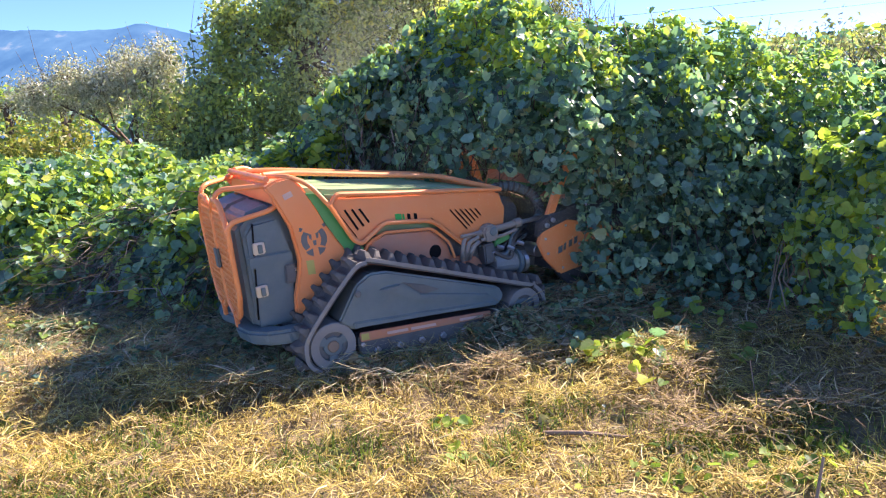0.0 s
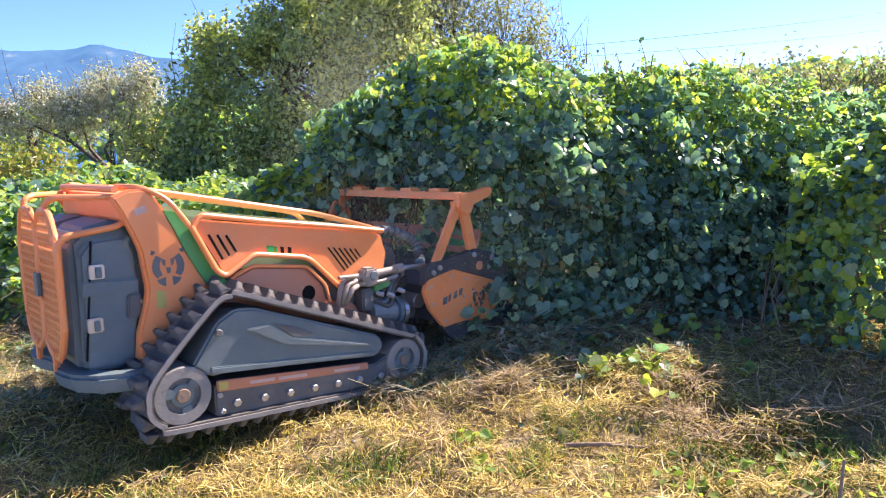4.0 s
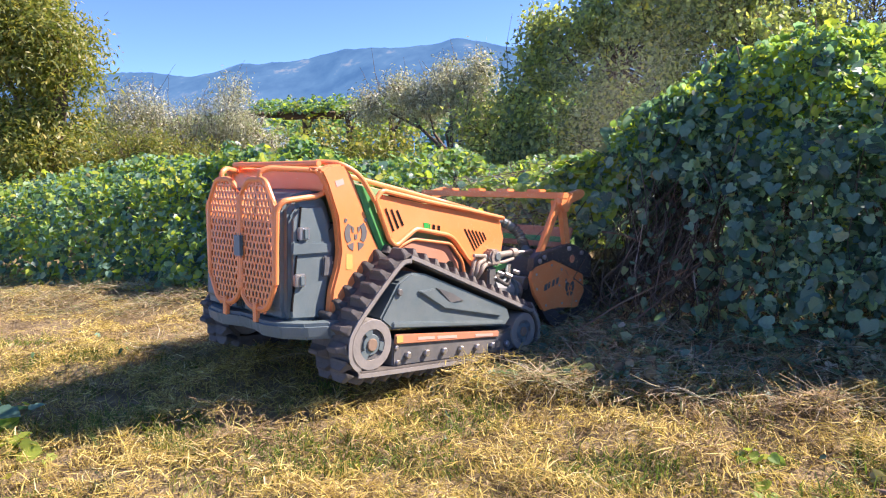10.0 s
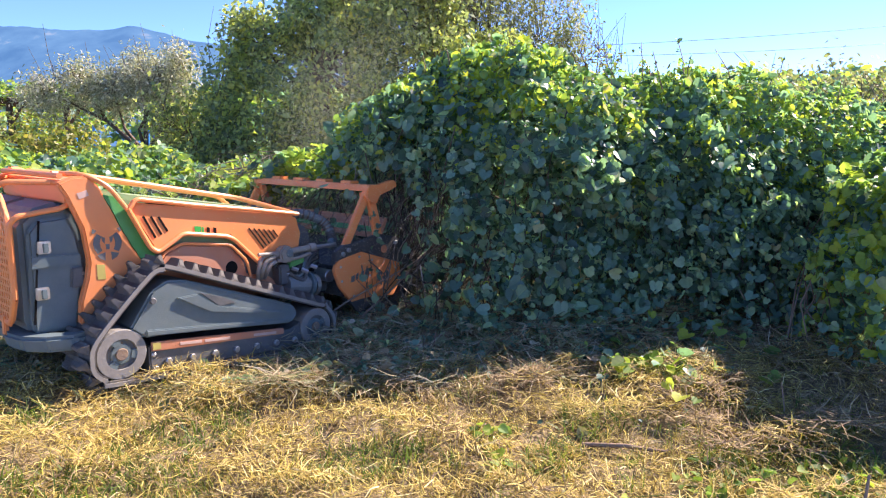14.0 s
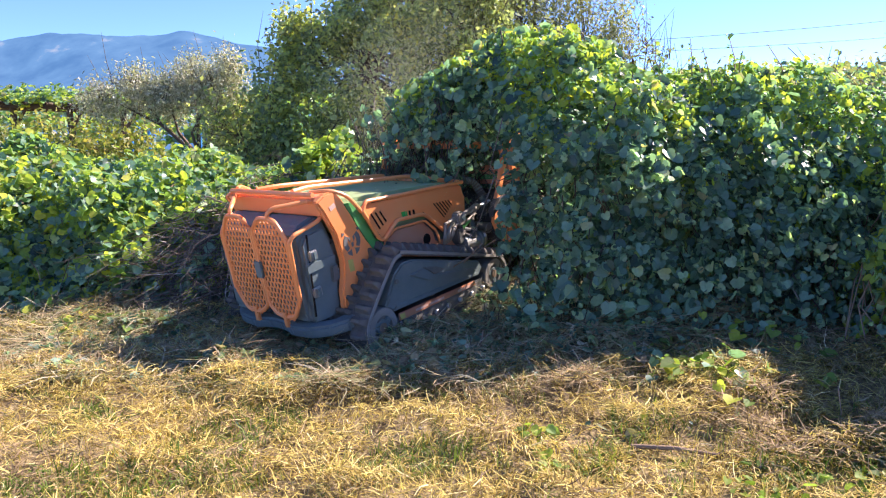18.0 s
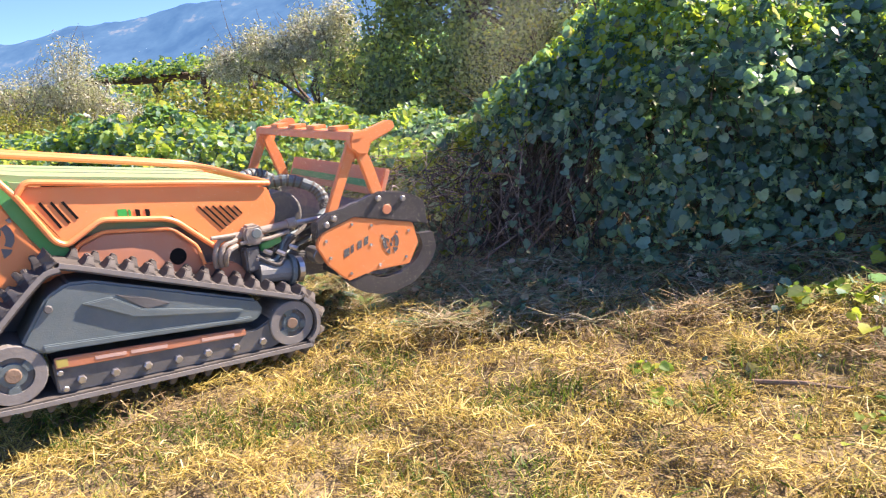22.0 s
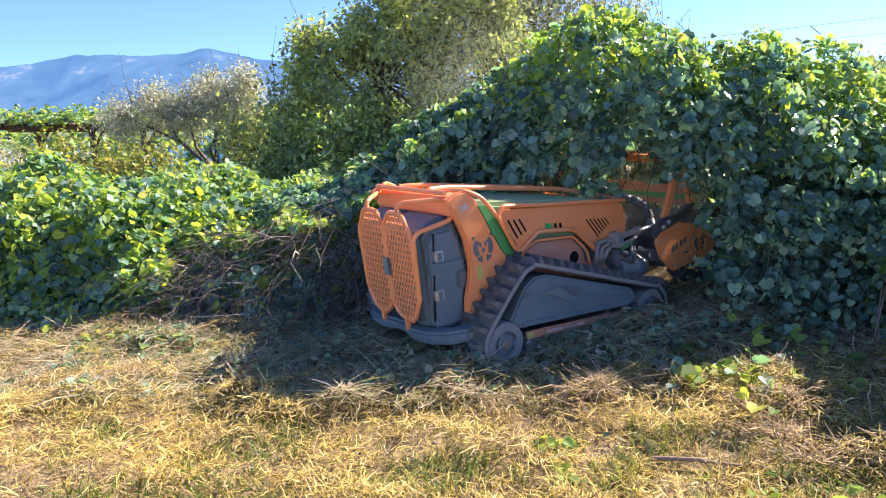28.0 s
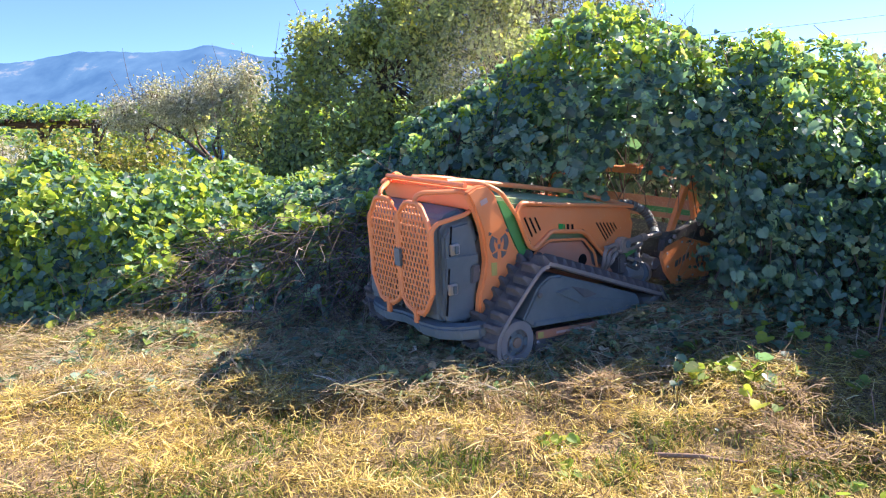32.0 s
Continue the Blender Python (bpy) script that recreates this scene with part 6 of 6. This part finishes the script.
        part("motor_collar", tube([(0.735, s * 0.5, 0.395), (0.765, s * 0.5, 0.392)], 0.072, 16), SILVER, machine)
        part("valve_block", block(0.46, 0.54, s * 0.44, s * 0.53, 0.44, 0.57, 0.01), STEEL_DARK, machine, "dark valve block")
        part("green_bracket", slab([(0.56, 0.53), (0.68, 0.56), (0.68, 0.6), (0.56, 0.57)], s * 0.47, s * 0.5, 0.004), GREEN, machine)
        part("arm_pin", disc((0.9, 0.43), 0.045, s * 0.36, s * 0.5, 12), SILVER, machine)
        for k in range(6):
            path = rounded([(0.46, s * (0.4 + 0.02 * k), 0.56), (0.54 + 0.02 * k, s * (0.46 + 0.02 * k), 0.53 - 0.02 * k), (0.7, s * (0.42 + 0.015 * k), 0.5 + 0.02 * k - 0.05 * (k % 2)), (0.92, s * 0.34, 0.5 + 0.02 * k)], 0.1)
            part("hose", tube(path, 0.009 + 0.002 * (k % 3), 8), (RUBBER, GREY, RUBBER)[k % 3], machine)
        for k in range(4):
            part("fitting", tube([(0.5 + 0.07 * k, s * (0.5 + 0.01 * k), 0.52 + 0.015 * (k % 2)), (0.53 + 0.07 * k, s * (0.53 + 0.01 * k), 0.5 + 0.02 * (k % 2))], 0.014, 6), SILVER, machine)
        path = rounded([(0.64, s * 0.16, 0.72), (0.7, s * 0.2, 0.84), (0.86, s * 0.26, 0.865), (1.02, s * 0.32, 0.78), (1.03, s * 0.38, 0.66), (0.94, s * 0.46, 0.635)], 0.12, 8)
        sleeve = part("main_hose", tube(path, 0.032, 12), GREY, machine, "thick ribbed grey hydraulic sleeve")
        for k in range(2, len(path) - 2, 2):
            part("hose_rib", tube([path[k] - (path[k + 1] - path[k]).normalized() * 0.006, path[k] + (path[k + 1] - path[k]).normalized() * 0.006], 0.0365, 12), RUBBER, sleeve)
    part("cooling_drum", disc((0.8, 0.66), 0.13, -0.26, 0.26, 24, 0.0, 0.02), STEEL_DARK, machine, "dusty dark drum behind the hoses")
    wheels = track(machine, "right") + track(machine, "left")
    return machine, wheels


def mulching_head(machine):
    """The flail head on the nose: housing, side plates, skids, rotor with teeth, push guard."""
    head = part("mulcher_head", slab([(0.93, 0.3), (1.0, 0.52), (1.14, 0.62), (1.3, 0.6), (1.36, 0.5), (1.3, 0.56), (1.14, 0.58), (1.03, 0.49), (0.97, 0.3)], -0.59, 0.7, 0.0), BLACK, machine, "black steel mulcher housing")
    for s, k0 in ((-1, -0.025), (1, 0.1)):
        y = s * (0.645 + k0)
        plate = part("side_plate", slab([(0.79, 0.5), (0.82, 0.565), (0.9, 0.6), (1.04, 0.61), (1.42, 0.49), (1.44, 0.36), (1.36, 0.25), (1.12, 0.272), (0.95, 0.255), (0.84, 0.38)], s * (0.615 + k0), y, 0.006), ORANGE, head, "orange side plate of the mulcher head")
        emblem(plate, 1.25, 0.41, y, 0.11, s)
        for k, w in enumerate((0.035, 0.02, 0.028, 0.028)):
            x = 0.94 + 0.045 * k
            z = 0.4 + 0.012 * k
            part("nameplate_bar", slab([(x, z), (x + w, z + 0.006), (x + w + 0.008, z + 0.05), (x + 0.008, z + 0.044)], y, y + s * 0.002), STEEL_DARK, plate)
        for bx, bz in ((0.85, 0.52), (1.02, 0.575), (1.14, 0.54), (1.2, 0.45), (1.12, 0.43), (1.38, 0.45), (0.97, 0.3), (1.16, 0.3), (1.34, 0.3), (0.86, 0.42)):
            part("rivet", disc((bx, bz), 0.009, y, y + s * 0.004, 8), SILVER, plate)
        top = part("top_plate", slab([(0.79, 0.54), (0.81, 0.63), (0.89, 0.67), (0.98, 0.675), (1.1, 0.695), (1.22, 0.72), (1.38, 0.685), (1.51, 0.615), (1.52, 0.46), (1.43, 0.49), (1.04, 0.612), (0.83, 0.57)], s * (0.6 + k0), s * (0.652 + k0), 0.006), BLACK, head, "black top plate of the mulcher head")
        part("cap", disc((1.25, 0.61), 0.03, s * (0.652 + k0), s * (0.66 + k0), 16), ORANGE_DUSTY, top, "pinkish round cap")
        for bx, bz in ((0.86, 0.61), (0.91, 0.635), (1.2, 0.685), (1.36, 0.65)):
            part("pin", disc((bx, bz), 0.017, s * (0.652 + k0), s * (0.672 + k0), 8), SILVER, top)
        skid = rounded([(x, s * (0.63 + k0), z) for x, z in ((0.93, 0.27), (1.02, 0.17), (1.18, 0.105), (1.36, 0.12), (1.5, 0.2), (1.57, 0.3), (1.55, 0.4))], 0.06)
        bm = bmesh.new()
        rows = []
        for q in skid:
            c = Vector((1.18, 0, 0.45))
            inward = (Vector((c.x, 0, c.z)) - Vector((q.x, 0, q.z))).normalized()
            r2 = q + inward * 0.1
            rows.append([bm.verts.new((q.x, s * (0.595 + k0), q.z)), bm.verts.new((q.x, s * (0.64 + k0), q.z)), bm.verts.new((r2.x, s * (0.64 + k0), r2.z)), bm.verts.new((r2.x, s * (0.595 + k0), r2.z))])
        for a, b in zip(rows, rows[1:]):
            for k in range(4):
                bm.faces.new((a[k], a[(k + 1) % 4], b[(k + 1) % 4], b[k]))
        bm.faces.new(rows[0])
        bm.faces.new(rows[-1][::-1])
        part("skid", bm, BLACK, head, "worn black skid shoe")
        front = part("guard_post", slab([(1.19, 0.68), (1.26, 0.68), (1.22, 0.86), (1.17, 1.02), (1.11, 1.02), (1.14, 0.88)], s * (0.6 + k0), s * (0.635 + k0), 0.005), ORANGE, head, "orange upright of the push guard")
        part("guard_strut", slab([(0.87, 0.63), (0.935, 0.63), (1.16, 1.03), (1.1, 1.05)], s * (0.595 + k0), s * (0.63 + k0), 0.005), ORANGE, head)
        part("guard_ear", slab([(1.08, 0.99), (1.12, 0.95), (1.18, 0.94), (1.21, 1.0), (1.34, 1.04), (1.375, 1.06), (1.37, 1.095), (1.33, 1.105), (1.2, 1.075), (1.09, 1.07)], s * (0.615 + k0), s * (0.66 + k0), 0.006), ORANGE, head)
        part("guard_gusset", slab([(1.09, 1.02), (1.15, 1.02), (1.15, 0.95), (1.12, 0.9)], s * (0.56 + k0), s * (0.6 + k0), 0.004), ORANGE, head)
        part("guard_pin", disc((1.13, 1.0), 0.022, s * (0.63 + k0), s * (0.65 + k0), 8), SILVER, head)
    part("guard_bar", slab([(1.08, 1.03), (1.16, 1.03), (1.18, 1.075), (1.1, 1.075)], -0.64, 0.76, 0.006), ORANGE, head, "orange crossbar of the push guard")
    for y in (-0.36, -0.07, 0.21, 0.49):
        part("bar_tooth", block(1.12, 1.2, y - 0.06, y + 0.06, 1.072, 1.095, 0.005), ORANGE, head)
    part("deflector", slab([(1.24, 0.68), (1.28, 0.68), (1.345, 0.82), (1.31, 0.83)], -0.575, 0.7, 0.006), ORANGE_DUSTY, head, "orange deflector plate across the head")
    part("deflector_stripe", slab([(1.252, 0.722), (1.258, 0.72), (1.276, 0.757), (1.27, 0.759)], -0.54, 0.66), GREEN, head)
    part("back_shell", slab([(0.9, 0.3), (0.93, 0.5), (1.05, 0.6), (1.18, 0.66), (1.2, 0.64), (1.07, 0.56), (0.97, 0.48), (0.94, 0.3)], -0.58, 0.7, 0.0), BLACK, head)
    rotor = part("rotor", disc((1.2, 0.36), 0.14, -0.57, 0.68, 22), STEEL_DARK, head, "steel flail rotor")
    for k in range(36):
        a, y = k * 2.4, -0.54 + 1.19 * k / 35
        c, sn = math.cos(a), math.sin(a)
        part("rotor_tooth", slab([(1.2 + c * 0.13 - sn * 0.025, 0.36 + sn * 0.13 + c * 0.025), (1.2 + c * 0.2, 0.36 + sn * 0.2), (1.2 + c * 0.13 + sn * 0.025, 0.36 + sn * 0.13 - c * 0.025)], y - 0.018, y + 0.018), SILVER, rotor)
    return head, rotor


MACHINE, WHEELS = mulcher()
HEAD, ROTOR = mulching_head(MACHINE)

# ---- what moves ----
# seconds, place, turn in degrees; the head's reach, lift and pitch
MACHINE_ROWS = [
    (0, 0.093, 4.739, 0.258, 1.9, -4.6, 26.5, -0.000, -0.000, 0.0),
    (0.5, 0.135, 4.711, 0.257, 1.4, -4.1, 27.4, -0.000, -0.000, 0.0),
    (1, 0.287, 4.779, 0.262, 1.1, -5.2, 28.7, -0.001, -0.001, 0.1),
    (1.5, 0.656, 4.968, 0.264, 0.7, -5.9, 29.9, -0.003, -0.003, 0.2),
    (2, 0.880, 5.069, 0.260, 1.9, -5.1, 32.5, -0.007, -0.007, 0.5),
    (2.5, 0.686, 4.965, 0.255, 3.0, -2.4, 32.6, -0.005, -0.009, 0.5),
    (3, 0.177, 4.675, 0.265, 2.9, -1.0, 33.4, 0.011, -0.005, -0.1),
    (3.5, -0.295, 4.390, 0.274, 1.8, 0.0, 34.7, 0.017, -0.015, 0.2),
    (4, -0.785, 4.105, 0.286, 0.7, 1.6, 36.4, 0.022, -0.006, 0.7),
    (4.5, -1.283, 3.842, 0.331, 2.4, 4.1, 37.7, 0.030, 0.006, 0.9),
    (6.5, -2.967, 2.913, 0.254, 2.5, -3.5, 32.0, -0.020, 0.019, -3.4),
    (7, -2.949, 2.928, 0.276, 2.3, -3.7, 36.0, -0.014, 0.016, -0.8),
    (7.5, -2.665, 3.263, 0.271, 2.1, -3.4, 38.6, 0.012, 0.048, -0.9),
    (8, -2.266, 3.175, 0.350, 1.2, -4.5, 63.9, 0.008, 0.010, 3.3),
    (8.5, -2.050, 3.516, 0.375, 1.8, -1.0, 70.5, -0.021, -0.035, 1.7),
    (9, -1.976, 3.668, 0.381, 2.9, 4.7, 71.3, -0.022, -0.042, 2.5),
    (9.5, -1.929, 3.796, 0.334, 1.6, 0.8, 70.6, -0.024, -0.020, 1.3),
    (10, -1.827, 4.070, 0.321, 0.8, 4.4, 66.7, -0.024, -0.029, 1.6),
    (10.5, -1.754, 4.238, 0.309, 1.3, 3.5, 60.5, -0.022, -0.030, 1.3),
    (11, -1.740, 4.301, 0.300, 1.4, 2.6, 58.5, -0.015, -0.039, 0.3),
    (11.5, -1.754, 4.315, 0.301, 1.5, 2.7, 58.4, -0.007, -0.046, 0.0),
    (12, -1.817, 4.317, 0.296, 1.3, 3.5, 50.8, 0.008, -0.038, 0.2),
    (12.5, -1.775, 4.358, 0.288, 1.4, 3.0, 51.7, 0.019, -0.029, 1.0),
    (13, -1.610, 4.544, 0.275, 1.0, 1.4, 48.9, 0.024, -0.030, 1.4),
    (13.5, -1.559, 4.600, 0.275, 1.6, 0.5, 47.1, 0.026, -0.027, 1.4),
    (14, -1.499, 4.638, 0.269, 1.1, 0.0, 44.7, 0.022, -0.028, 1.4),
    (14.5, -1.239, 4.838, 0.269, 1.7, -1.9, 43.2, 0.011, -0.033, 1.5),
    (16.5, -0.793, 5.196, 0.289, 1.2, -8.5, 49.1, 0.004, -0.013, 0.6),
    (17, -0.672, 5.330, 0.298, 0.9, -9.8, 50.0, 0.002, -0.005, 0.2),
    (17.5, -0.557, 5.430, 0.314, 0.9, -12.0, 50.7, 0.000, -0.001, 0.1),
    (18, -0.549, 5.449, 0.308, 0.9, -12.0, 51.0, -0.000, 0.002, 0.0),
    (18.5, -0.814, 5.145, 0.274, 1.9, -6.5, 51.9, -0.002, 0.006, 0.0),
    (19, -1.187, 4.701, 0.255, 1.1, -0.8, 52.0, -0.005, 0.015, 0.0),
    (19.5, -1.554, 4.335, 0.287, 1.8, 3.2, 51.3, 0.002, 0.019, -0.3),
    (20, -1.916, 3.950, 0.344, 1.6, 6.4, 52.0, 0.003, 0.020, -0.3),
    (20.5, -2.208, 3.512, 0.378, 1.3, 0.3, 53.3, -0.000, 0.024, 0.1),
    (21, -2.272, 3.349, 0.395, 1.6, 0.6, 55.0, 0.012, 0.021, 2.2),
    (21.5, -2.264, 3.329, 0.411, 1.3, 1.2, 54.5, 0.009, 0.022, 1.6),
    (22, -2.330, 3.431, 0.410, 2.9, 1.7, 45.3, 0.018, 0.016, -2.9),
    (22.5, -2.282, 3.660, 0.378, 2.4, 0.8, 24.8, -0.011, 0.057, -1.4),
    (23, -2.245, 3.651, 0.348, 1.8, -1.7, 31.9, -0.024, 0.026, 0.6),
    (23.5, -2.244, 3.611, 0.356, 3.3, -0.4, 39.9, 0.006, 0.049, -1.0),
    (24, -1.722, 3.873, 0.310, -0.8, 3.5, 38.7, 0.001, 0.050, -0.5),
    (24.5, -1.263, 4.194, 0.273, -0.1, 2.0, 38.6, 0.023, 0.032, -0.3),
    (25, -0.886, 4.500, 0.260, 0.5, -1.1, 30.7, 0.014, 0.026, -1.5),
    (25.5, -0.388, 4.770, 0.262, 2.2, -4.1, 29.1, 0.005, 0.030, -4.3),
    (26, -0.092, 4.951, 0.269, 2.2, -7.4, 28.4, -0.014, 0.045, -4.2),
    (26.5, 0.072, 5.012, 0.272, 1.7, -7.9, 30.6, -0.017, 0.068, -1.0),
    (28.5, 0.432, 5.155, 0.270, 2.5, -5.5, 34.8, -0.006, 0.026, -0.4),
    (29, 0.459, 5.172, 0.270, 2.2, -6.1, 35.4, -0.002, 0.010, -0.1),
    (29.5, 0.570, 5.246, 0.275, 2.4, -7.2, 36.5, -0.001, 0.004, -0.1),
    (30, 0.604, 5.265, 0.276, 2.9, -6.9, 37.1, -0.000, 0.001, -0.0),
    (30.5, 0.641, 5.303, 0.275, 3.8, -6.6, 37.9, -0.000, 0.001, -0.0),
    (31, 0.652, 5.308, 0.271, 4.0, -5.8, 38.3, -0.000, 0.000, -0.0),
    (31.5, 0.640, 5.300, 0.271, 4.1, -5.7, 38.3, -0.000, 0.000, -0.0),
    (32, 0.360, 5.072, 0.259, 4.2, -2.5, 38.0, -0.000, 0.000, -0.0),
]

# which way the belt's outline runs when the machine drives ahead
BELT_WAY = 1


def machine_at(t):
    """Place and heading of the machine, between its rows."""
    ts = [r[0] for r in MACHINE_ROWS]
    x, y, head = (float(np.interp(t, ts, [r[k] for r in MACHINE_ROWS])) for k in (1, 2, 6))
    return x, y, radians(head)


def smooth(a, b, v):
    f = max(0.0, min(1.0, (v - a) / (b - a)))
    return f * f * (3 - 2 * f)


def clump_shift(mid, lowest, layer, t):
    """How far the machine pushes a clump of vines up and onward as it drives in underneath."""
    x, y, head = machine_at(t)
    dx, dy = mid[0] - x, mid[1] - y
    along = dx * math.cos(head) + dy * math.sin(head)
    across = -dx * math.sin(head) + dy * math.cos(head)
    wide = 1.15 - 0.35 * smooth(0.4, 1.0, along) + 0.35 * smooth(0.0, -0.3, across) * smooth(-0.2, 0.4, x)
    over = smooth(1.25, 0.75, along) * smooth(-1.5, -1.0, along) * smooth(wide, wide - 0.35, abs(across))
    near = smooth(2.9, 1.3, along) * smooth(-1.2, -0.4, along) * smooth(1.9, 0.9, abs(across))
    want = 1.08 - 0.38 * smooth(0.3, 1.1, along) + 0.05 * layer - lowest if layer < 3 else 0.16
    # over the nose they are lifted, beside the tail they slide off to the far side
    nose = smooth(-0.5, 0.75, along)
    up = over * max(want, 0.12) * (0.25 + 0.75 * nose) + near * (0.17 + 0.03 * smooth(-0.6, 0.5, x)) * smooth(0.2, 0.9, mid[2] - ground_z(mid[0], mid[1]))
    onward = 0.14 * over + 0.08 * near
    # the west end slumps once it has been cut through
    tall = max(0.0, mid[2] - ground_z(mid[0], mid[1]) - 0.1)
    up -= tall * (0.34 * smooth(19.0, 25.0, t) * smooth(0.9, -0.1, mid[0]) + 0.1 * smooth(-0.1, 0.5, x) * smooth(1.7, 0.3, mid[0]) * smooth(19.0, 16.0, t))
    off = over * (1 - nose) * max(0.0, 1.15 - across)
    return Vector((onward * math.cos(head) - off * math.sin(head), onward * math.sin(head) + 0.2 * over + off * math.cos(head), up))


def skirt_shift(mid, layer, t):
    """The trailing vines are shoved aside by the machine's flank, and slump where it has mown them."""
    x, y, head = machine_at(t)
    dx, dy = mid[0] - x, mid[1] - y
    along = dx * math.cos(head) + dy * math.sin(head)
    across = -dx * math.sin(head) + dy * math.cos(head)
    push = smooth(1.8, 1.2, along) * smooth(-1.7, -1.1, along) * max(0.0, min(1.05, 1.0 - across)) * smooth(-1.3, -0.9, across)
    fall = 0.0
    if layer in (0, 1):
        mown = smooth(10.0, 18.0, t)
        fall = mown * max(0.0, mid[2] - ground_z(mid[0], mid[1]) - 0.08) * (0.95 if layer == 0 else 0.7)
        push += 0.3 * mown
    else:
        fall = 0.25 * smooth(17.0, 23.0, t) * max(0.0, mid[2] - ground_z(mid[0], mid[1]) - 0.08)
    return Vector((-math.sin(head) * push, math.cos(head) * push, (SLOPE_Y + 0.1) * push - fall))


def drape_shift(mid, t):
    """The blanket is drawn up and to the left while the machine is deep in the thicket, and slumps back as it leaves."""
    drawn = smooth(-1.0, 0.05, machine_at(t)[0])
    tall = max(0.0, mid[2] - ground_z(mid[0], mid[1]) - 0.7)
    return Vector((0.3, 0.35, -0.6 * tall)) * (1 - drawn)


DRIFT = [(0.0, -0.1, 2.45), (4.0, -0.2, 2.4), (9.0, -0.6, 2.1), (14.0, -0.55, 2.1), (17.0, -0.4, 2.3), (20.0, -0.4, 2.2), (24.0, -0.2, 2.2), (28.5, 0.25, 2.45), (32.0, 0.35, 2.5)]


def plume_at(t):
    """The plume hangs over the cut and wafts about."""
    ts = [r[0] for r in DRIFT]
    x, z = (float(np.interp(t, ts, [r[k] for r in DRIFT])) for k in (1, 2))
    return Vector((x + 0.06 * math.sin(t * 1.7), 7.4, z + 0.06 * math.sin(t * 1.1)))


def puff_at(t):
    x, y, head = machine_at(t)
    return Vector((x + 1.35 * math.cos(head), y + 1.35 * math.sin(head) - 0.25, ground_z(x, y) + 0.6 + 0.04 * math.sin(t * 2.3)))


def motions():
    walk(MACHINE, [(r[0], pose(*r[1:7])) for r in MACHINE_ROWS])
    knuckle = Matrix.Translation((1.0, 0, 0.45))
    walk(HEAD, [(r[0], Matrix.Translation((r[7] + 0.02, 0, r[8] + 0.012)) @ knuckle @ pose(0, 0, 0, 0, r[9], 0) @ knuckle.inverted()) for r in MACHINE_ROWS])
    times = [k * 0.1 for k in range(321)]
    roll, before, turns = 0.0, None, []
    for t in times:
        x, y, head = machine_at(t)
        if before:
            roll += (x - before[0]) * math.cos(head) + (y - before[1]) * math.sin(head)
        before = (x, y)
        turns.append(roll)
    for wheel, r in WHEELS:
        rest = wheel.location.copy()
        walk(wheel, [(t, Matrix.Translation(rest) @ Matrix.Rotation(q / r, 4, "Y")) for t, q in zip(times, turns)])
    # the lugs run round with the belt
    path = belt_points(0.01)
    count = len(belt_points(LUG_STEP))
    for lug, s, k in LUGS:
        rows = []
        for t, q in zip(times, turns):
            p, o = path[int(round((k % count) * len(path) / count + q / 0.01 * BELT_WAY)) % len(path)]
            rows.append((t, Matrix.Translation((p.x, s * 0.583, p.z)) @ Matrix.Rotation(-math.atan2(o.z, o.x) + math.pi / 2, 4, "Y")))
        walk(lug, rows)
    axle = Matrix.Translation((1.2, 0, 0.36))
    walk(ROTOR, [(t, axle @ Matrix.Rotation(1.3 * k, 4, "Y") @ axle.inverted()) for k, t in enumerate(times)])
    for clump, mid, lowest, layer in BUSH_PARTS:
        rows = [(k * 0.5, clump_shift(mid, lowest, layer, k * 0.5)) for k in range(65)]
        if max(s.length for _, s in rows) > 0.01:
            walk(clump, [(t, Matrix.Translation(Vector(mid) + s)) for t, s in rows])
    for clump, mid in DRAPE_PARTS:
        walk(clump, [(k * 0.5, Matrix.Translation(Vector(mid) + drape_shift(mid, k * 0.5))) for k in range(65)])
    for cloud, spot in ((PLUME, plume_at), (PUFF, puff_at)):
        walk(cloud, [(k * 0.5, Matrix.Translation(spot(k * 0.5))) for k in range(65)])
    for clump, mid, layer in SKIRT_PARTS:
        walk(clump, [(k * 0.5, Matrix.Translation(Vector(mid) + skirt_shift(mid, layer, k * 0.5))) for k in range(65)])


motions()
